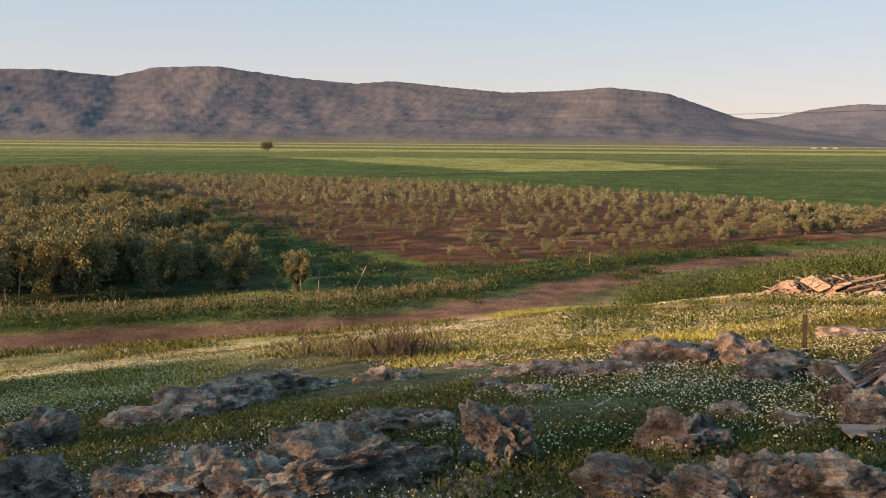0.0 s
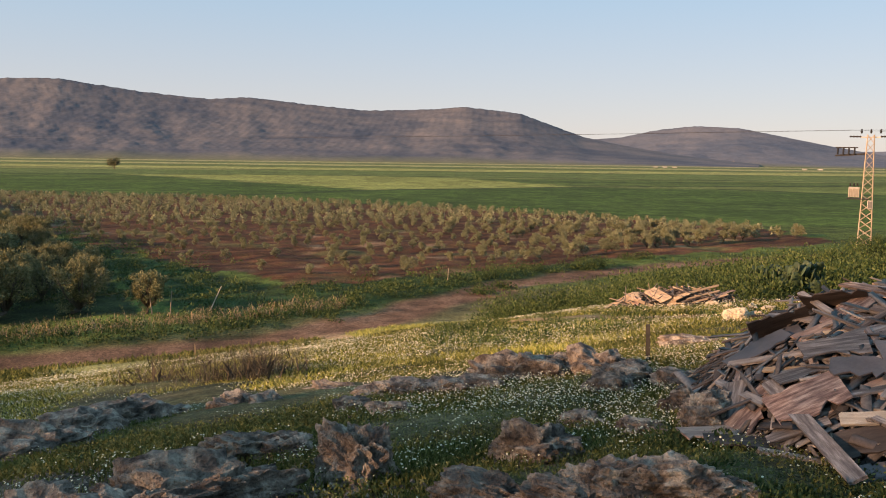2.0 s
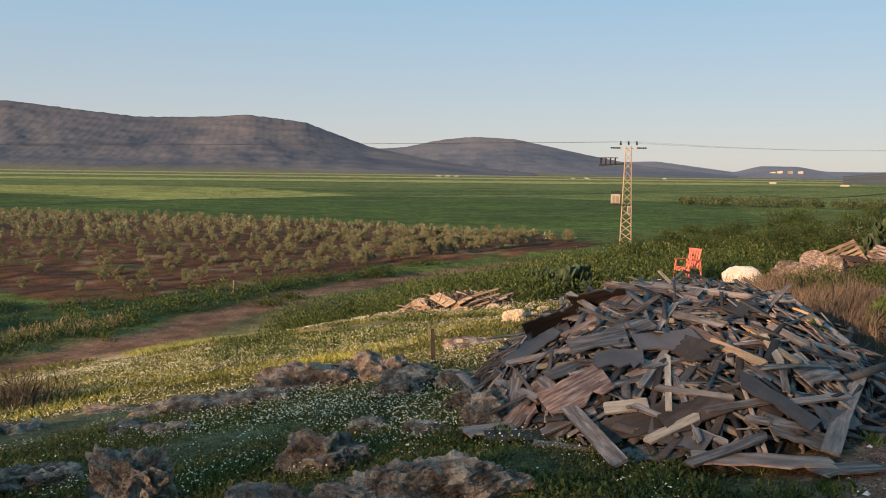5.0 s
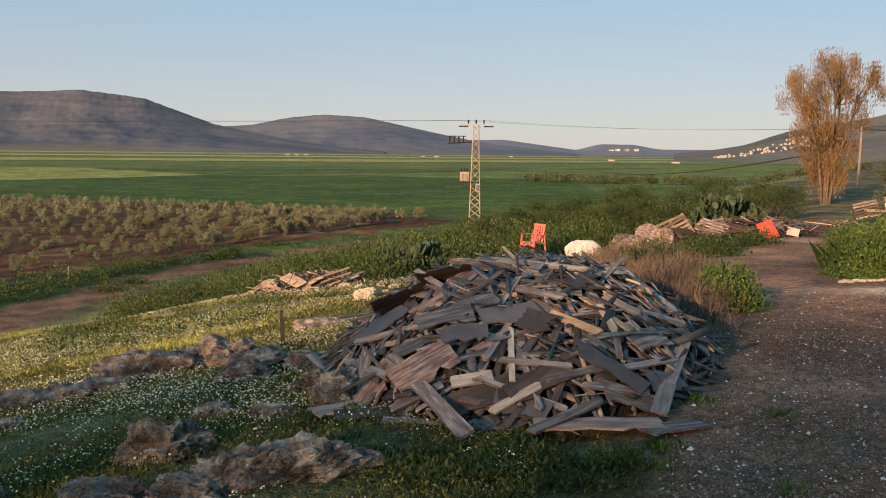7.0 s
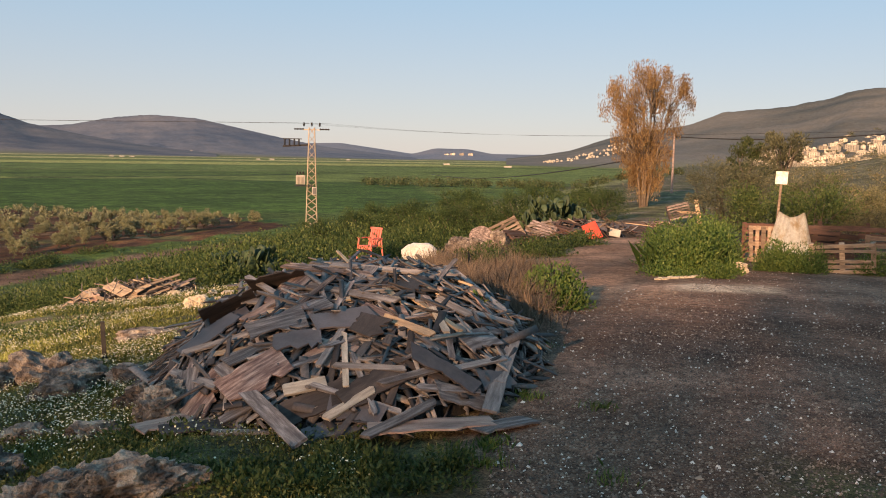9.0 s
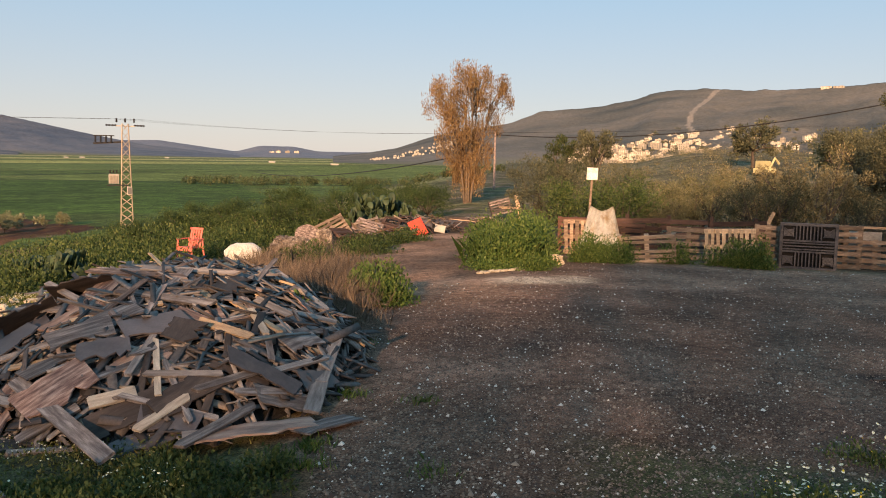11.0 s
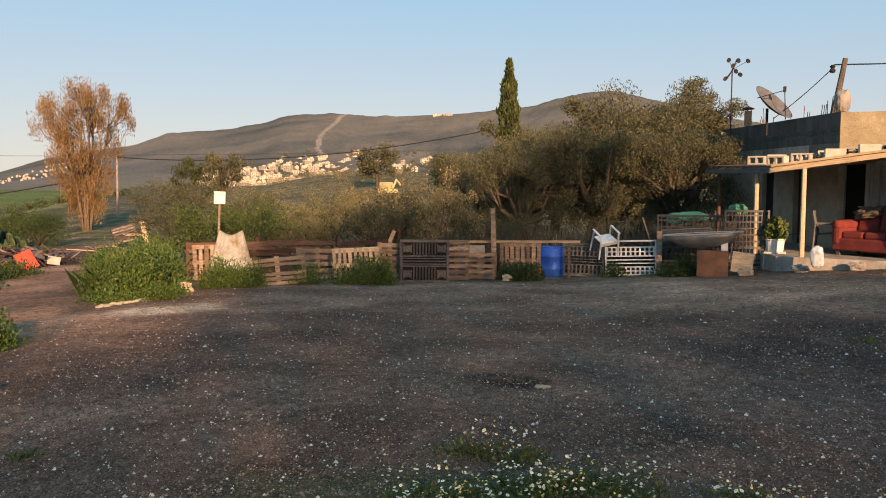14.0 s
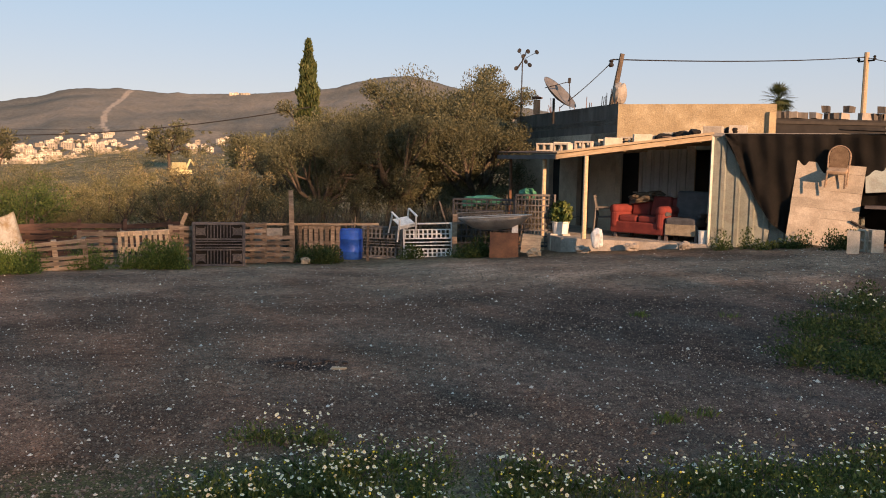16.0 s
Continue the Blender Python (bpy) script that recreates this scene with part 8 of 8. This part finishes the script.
for x in (-.5, .1, .5):
    part("batten", box((.09, .03, 1.66), pose(x, .03, .83)), M_PALE_PLANK, lean)
M_CHAIR_PAD = surface("worn chair padding", [(.3, (.26, .17, .11)), (.7, (.44, .31, .21))], 6.0, 80, .95, .4, .006, dirt=(.15, .10, .07))
ch = empty("wooden_chair", spot(118.5, 18.66, z=1.50) @ pose(0, 0, 0, 0, 3, -6) @ Matrix.Scale(.8, 4), "old padded wooden chair hung on a leaning board", "chair")
part("seat", box((.46, .42, .1), pose(0, -.1, .36, 14, 0, 0), .03), M_CHAIR_PAD, ch)
bm = bmesh.new()
pts = [(.22 * math.cos(a), .04, .72 + .24 * math.sin(a)) for a in np.linspace(0, math.pi, 9)]
vs = [bm.verts.new(p) for p in [(-.2, .04, .42), (.2, .04, .42)] + pts]
bm.faces.new(vs)
bmesh.ops.solidify(bm, geom=bm.faces[:], thickness=.05)
part("back_pad", bm, M_CHAIR_PAD, ch)
part("back_frame", tube([(-.23, .05, 0)] + [(-.24, .05, .5)] + [(-.25 * math.cos(a), .05, .72 + .26 * math.sin(a)) for a in np.linspace(0, math.pi, 9)] + [(.24, .05, .5), (.23, .05, 0)], .02, 6), M_FENCE_WOOD, ch)
for s in (-1, 1):
    part("leg", tube([(s * .2, -.28, .32), (s * .22, -.3, -.06)], .022, 6), M_FENCE_WOOD, ch)
for k, (a_, d_, st) in enumerate(((119.6, 16.8, 1), (120.8, 16.9, 1), (120.3, 17.2, 0))):
    block("concrete_block", spot(a_, d_, turn=20 * k) @ pose(0, 0, .2, 0, 90, 0) @ pose(0, 0, -.1), "grey hollow concrete block stood on end", True, group="blocks by the weeds")

# the far shed with blocks on its roof, and junk under the net
shed = empty("far_shed", pose(0, 0, 0), "low shed of greenish sheets with blocks on its roof", "shed")
S0, S1, S2 = Vector((22.1, -10.2)), Vector((21.9, -13.2)), Vector((19.5, -18))
# solid wall; the open front's inner shade is only its near-black colour
part("dark_front", wall_bm(S1, S0, -.3, 3.05, -.1), M_DARK, shed, "shed front wall coloured near-black for its shaded open inside")
corrugated(S1, S2, .0, 3.2, M_GREY_SHEET, shed, pitch=.3, amp=.03)
part("roof", slab([tuple(S0), tuple(S1), tuple(S2), (26, -19), (28, -10)], 3.12, 3.2), M_DARK, shed)
beam("eave", (S0.x, S0.y, 3.1), (S1.x, S1.y, 3.1), .06, .08, M_IRON, shed)
for k in range(15):
    p = S0.lerp(S1, k / 7) if k < 8 else S1.lerp(S2, (k - 7.5) / 8)
    for n_ in range(1 + (k * 7) % 3):
        m_ = pose(p.x + .25 + .05 * math.sin(k * 5), p.y + .17 * n_, 3.3 + (.18 if (k + n_) % 5 == 0 else 0), 0, (k * 37) % 10 - 5, 90 + (k * 31 + n_ * 50) % 60)
        tagged(part("masonry_block", box((.34, .17, .17), m_, jitter=.015, r=rng), M_STAINED if (k + n_) % 3 else M_CONCRETE), "dark concrete block weighing down a shed roof", "concrete block", "blocks on the far shed")
tagged(part("metal_sheet", box((2.2, .4, .05), pose(0, 0, 0, 0, 3, 0)), M_IRON, m=spot(121.8, 19.0, z=2.58)), "dark metal sheet on the shed edge", "sheet")
tagged(part("grey_sheet", box((1.4, .03, .6), pose(0, 0, 0, -20, -4, 0)), M_GREY_SHEET, m=spot(122.2, 18.9, z=1.7)), "grey metal sheet leaning under a net", "sheet")
tagged(part("junk_shelf", box((1.6, .5, .06), pose(0, 0, 0)), M_DARK_BOARD, m=spot(122.6, 18.8, z=1.1)), "dark shelf of junk under a net", "shelf")
jr = np.random.default_rng(12)
for k in range(10):
    tagged(part("junk_bar", tube([(0, 0, 0), (jr.normal() * .5, jr.normal() * .2, jr.uniform(.2, .9))], .025, 6), M_IRON if k % 2 else M_FENCE_WOOD, m=spot(121 + jr.uniform(0, 3), 18.6)), "dark bar among junk under a net", "bar", "junk bars")
# the dark under the net is put into this wall's colour
part("back_wall", wall_bm((15.2, -12.4), (20.5, -10.2), -.3, 2.4, .1), M_DARK, annex)

# ---- town on the hill foot, farm sheds on the plain ----
def village_house(k, w, d, h):
    thing = empty("village_house", pose(0, 0, 0), "pale flat-roofed stone house in a hillside town", "house", "town houses")
    part("wall", box((w, d, h + 6), pose(0, 0, h / 2 - 3)), M_HOUSE_FAR, thing)
    part("roof", box((w + .5, d + .5, .5), pose(0, 0, h + .25)), M_ROOF_FAR if k % 2 else M_HOUSE_FAR, thing)
    part("roof_room", box((w * .35, d * .4, 2.4), pose(w * .2, 0, h + 1.7)), M_HOUSE_FAR, thing)
    for i in range(3):
        for j in range(max(1, int(h // 3))):
            part("window", box((1.3, .3, 1.5), pose((i - 1) * w * .3, -d / 2 - .06, 1.8 + 3 * j)), M_WINDOW_FAR, thing)
    return thing


hs_ = [village_house(k, w, d, h) for k, (w, d, h) in enumerate(((11, 10, 6.5), (14, 11, 9.5), (9, 9, 4), (16, 10, 6.5)))]
tr = np.random.default_rng(44)
used = 0


def hill_z(az, d, base=900, crest=2100):
    u = max(0, (d - base) / (crest - base))
    el = np.interp(az, [49, 51.3, 53.2, 55.8, 60.7, 62.9, 66.2, 70.3, 76, 84, 91.7], [.1, .36, .69, 1.57, 2.45, 3.3, 3.58, 4.58, 4.64, 5.09, 6.38])
    return -5.6 + (6.6 + crest * math.tan(radians(el))) * (u ** 1.35 * .86 + .14 * u ** 4)


far_v, far_f = [], []
for k in range(390):
    if k < 300:
        a_ = min(tr.uniform(64.8, 84), tr.uniform(66, 86))
        d_ = 950 + 560 * tr.random() ** 1.5 * (.4 + .6 * math.sin((a_ - 64) / 22 * math.pi))
    else:
        a_, d_ = tr.uniform(51.5, 57.2), 0
        d_ = 1150 + (a_ - 50) * tr.uniform(40, 110)
    x, y = polar(a_, d_)
    m = pose(x, y, hill_z(a_, d_) + .5, 0, 0, -a_ + tr.uniform(-35, 35)) @ Matrix.Scale(tr.uniform(.45, .85) * (1 if k < 300 else .42), 4)
    if k >= 280:
        for sx, sy, sz, oz in ((11, 10, 11, .5), (4, 4, 2.6, 7.0)):
            n_ = len(far_v)
            far_v += [m @ Vector((x0 * sx / 2, y0 * sy / 2, oz + z0 * sz / 2)) for z0 in (-1, 1) for x0, y0 in ((-1, -1), (1, -1), (1, 1), (-1, 1))]
            far_f += [[n_ + i for i in q] for q in ((3, 2, 1, 0), (4, 5, 6, 7), (0, 1, 5, 4), (1, 2, 6, 5), (2, 3, 7, 6), (3, 0, 4, 7))]
        continue
    if used < 4:
        hs_[used].matrix_basis = m
    else:
        place_copy(hs_[used % 4], m)
    used += 1
tagged(new("far_houses", mesh_np("far_houses", far_v, far_f, M_HOUSE_FAR)), "pale stone houses on a far hill foot", "houses", kind="stuff")
for a_, d_, z_ in ((25.6, 3180, 86), (26.0, 3190, 86), (26.5, 3180, 87), (27.0, 3170, 86), (27.4, 3180, 85), (23.0, 2750, -2), (24.2, 2760, -2), (27.3, 2720, -3), (28.2, 2720, 0), (22.0, 2700, 8), (45.4, 3900, 18), (46.0, 3900, 18), (46.6, 3910, 18), (45.0, 3900, 14), (81.0, 2090, 172), (80.3, 2095, 172)):
    x, y = polar(a_, d_)
    place_copy(hs_[1], pose(x, y, z_, 0, 0, -a_) @ (Matrix.Diagonal((1.5, 1.2, .8, 1)) if a_ < 80 else Matrix.Diagonal((1.6, 1.2, .55, 1))))
tc, rt = [], np.random.default_rng(55)
for k in range(330):
    a_ = rt.uniform(64, 86)
    d_ = 940 + 640 * rt.random() ** 1.2 * (.4 + .6 * math.sin((a_ - 64) / 21 * math.pi))
    x, y = polar(a_, d_)
    tc.append(blob_points(60, rt, rt.uniform(2.5, 5), .7) * np.array((1.4, 1.4, .9)) + np.array((x, y, hill_z(a_, d_) + 2.5)))
v_, f_ = leaf_quads(np.concatenate(tc), 2.0, 1.5, .3, rt)
tagged(new("town_trees", mesh_np("town_trees", v_, f_, M_OLIVE_DARK)), "dark trees among the houses of a hillside town", "trees", kind="stuff")
barn = empty("farm_shed", pose(*polar(-2.5, 2350), -5), "long white farm shed on the plain", "shed", "sheds on the plain")
part("body", box((18, 9, 3.2), pose(0, 0, 1.6)), M_BLOCK, barn)
part("roof", box((19, 10, .5), pose(0, 0, 3.4)), M_WHITE_PLASTIC, barn)
for a_, d_, s_ in ((18.9, 1990, .4), (32.5, 1210, .3), (23.5, 1300, .35), (24.1, 1310, .35), (24.7, 1310, .35), (49.1, 725, .35), (45, 900, .35), (38.4, 1500, .35), (-20, 1600, .4), (5.5, 2200, .4), (33.4, 1250, .35)):
    x, y = polar(a_, d_)
    place_copy(barn, pose(x, y, -5.1, 0, 0, -a_ + 10) @ Matrix.Scale(s_, 4))
truck = empty("yellow_digger", spot(77.0, 96.0, turn=230) @ Matrix.Scale(.5, 4), "pale yellow excavator parked on a rise", "excavator")
part("cab", box((2.2, 2.2, 2.4), pose(.6, 0, 2.0), .1), M_YELLOW, truck)
part("body", box((4.4, 2.3, 1.1), pose(0, 0, 1.1), .1), M_YELLOW, truck)
part("boom", tube([(-1.5, 0, 1.6), (-3.0, 0, 3.8), (-4.4, 0, 2.6)], .25, 6), M_YELLOW, truck)
for s in (-1, 1):
    part("track", box((4.2, .5, .8), pose(0, s * 1.0, .4), .15), M_IRON, truck)
lone = make_tree("lone_tree", 5, 3.0, 900, .9, M_OLIVE_DARK, "single dark tree in the open fields", "tree", 741, 6, .25, .5)
lone.matrix_basis = pose(*polar(-11.6, 460), -5.2)
M_SCRUB_ROW = foliage("field scrub", (.035, .055, .02), (.08, .10, .04), (.15, .15, .07), .3)
# a broken row of scrub across the right-hand fields
hr = np.random.default_rng(90)
cs = []
for k in range(70):
    a_, d_ = 39.5 + k * .3 + hr.normal() * .1, 205 + hr.normal() * 5
    if hr.random() < .2:
        continue
    x, y = polar(a_, d_)
    cs.append(blob_points(170, hr, hr.uniform(.9, 2.0), .7) * np.array((1.3, 1.3, .8)) + np.array((x, y, gz(x, y) + .9)))
v_, f_ = leaf_quads(np.concatenate(cs), .4, 1.6, .3, hr)
tagged(new("field_scrub_row", mesh_np("field_scrub_row", v_, f_, M_SCRUB_ROW)), "row of scrub bushes between green fields", "bushes", kind="stuff")

# ---- unseen trees added behind the camera to shade the yard ----
SX, SY = math.sin(radians(SUN_AZ)), math.cos(radians(SUN_AZ))


T_ = math.tan(radians(SUN_EL))


def shade_trees(back=25.0):
    """An added, unseen row of tall thin-leaved trees: light comes through it broken and dim."""
    r = np.random.default_rng(17)
    n = 180000
    q = r.uniform(-33, 16, n)
    # reach and thin are set by hand to shape the shade and sun patches
    stops = [-33, -20, -15, -13.5, -11.5, -10.9, -8.6, -8.0, -3.4, -1.0, -.5, .1, .5, 1.9, 2.05, 3.2, 3.6, 4.6, 5.5, 7, 8.2, 9, 10.5, 16]
    reach = np.interp(q, stops, [6.5, 9, 10.8, 12.5, 13, 35, 35, 27, 27, 24, 15, 11.5, 8.3, 8.0, 17, 17, 10.5, 8.8, 5.6, 3.6, -.1, -1.8, -3.2, -8])
    thin = np.interp(q, [-11, -6, -2, -.4, 1.9, 2.1, 3.2, 3.8, 5.5, 16], [.82, .82, .72, .40, .38, .34, .32, .30, .30, .24])
    top = (back + reach) * T_ + r.normal(size=n) * .10
    z = 3.0 + (top - 3.0) * r.random(n)
    gap = (np.abs(q - 2.7) < .5) & (np.abs(z - 9.2) < .9)  # leaves left out so that sun reaches the bush by the heap
    thin = thin * np.where((z < 7.5) & (q > 2.8) & (q < 6.2), 1.4, 1.0)  # denser low down, to shade the near rocks
    keep = (r.random(n) < thin) & ~gap
    a = back + r.uniform(-1.5, 1.5, n)
    c = np.stack([SX * a + SY * q, SY * a - SX * q, z], 1)
    v, f = leaf_quads(c[keep], .18, 1.6, 0, r)
    ob = tagged(new("windbreak_foliage", mesh_np("windbreak_foliage", v, f, M_OLIVE)), "unseen tree row added behind the yard to shade it", "trees", kind="stuff")
    bm = bmesh.new()
    for q in np.arange(-32, 15, 3.1):
        add_tube(bm, [(SX * back + SY * q, SY * back - SX * q, -1.5), (SX * back + SY * q + .1, SY * back - SX * q, 7)], [.16, .07], 6)
    part("stems", bm, M_BARK, ob)


shade_trees()
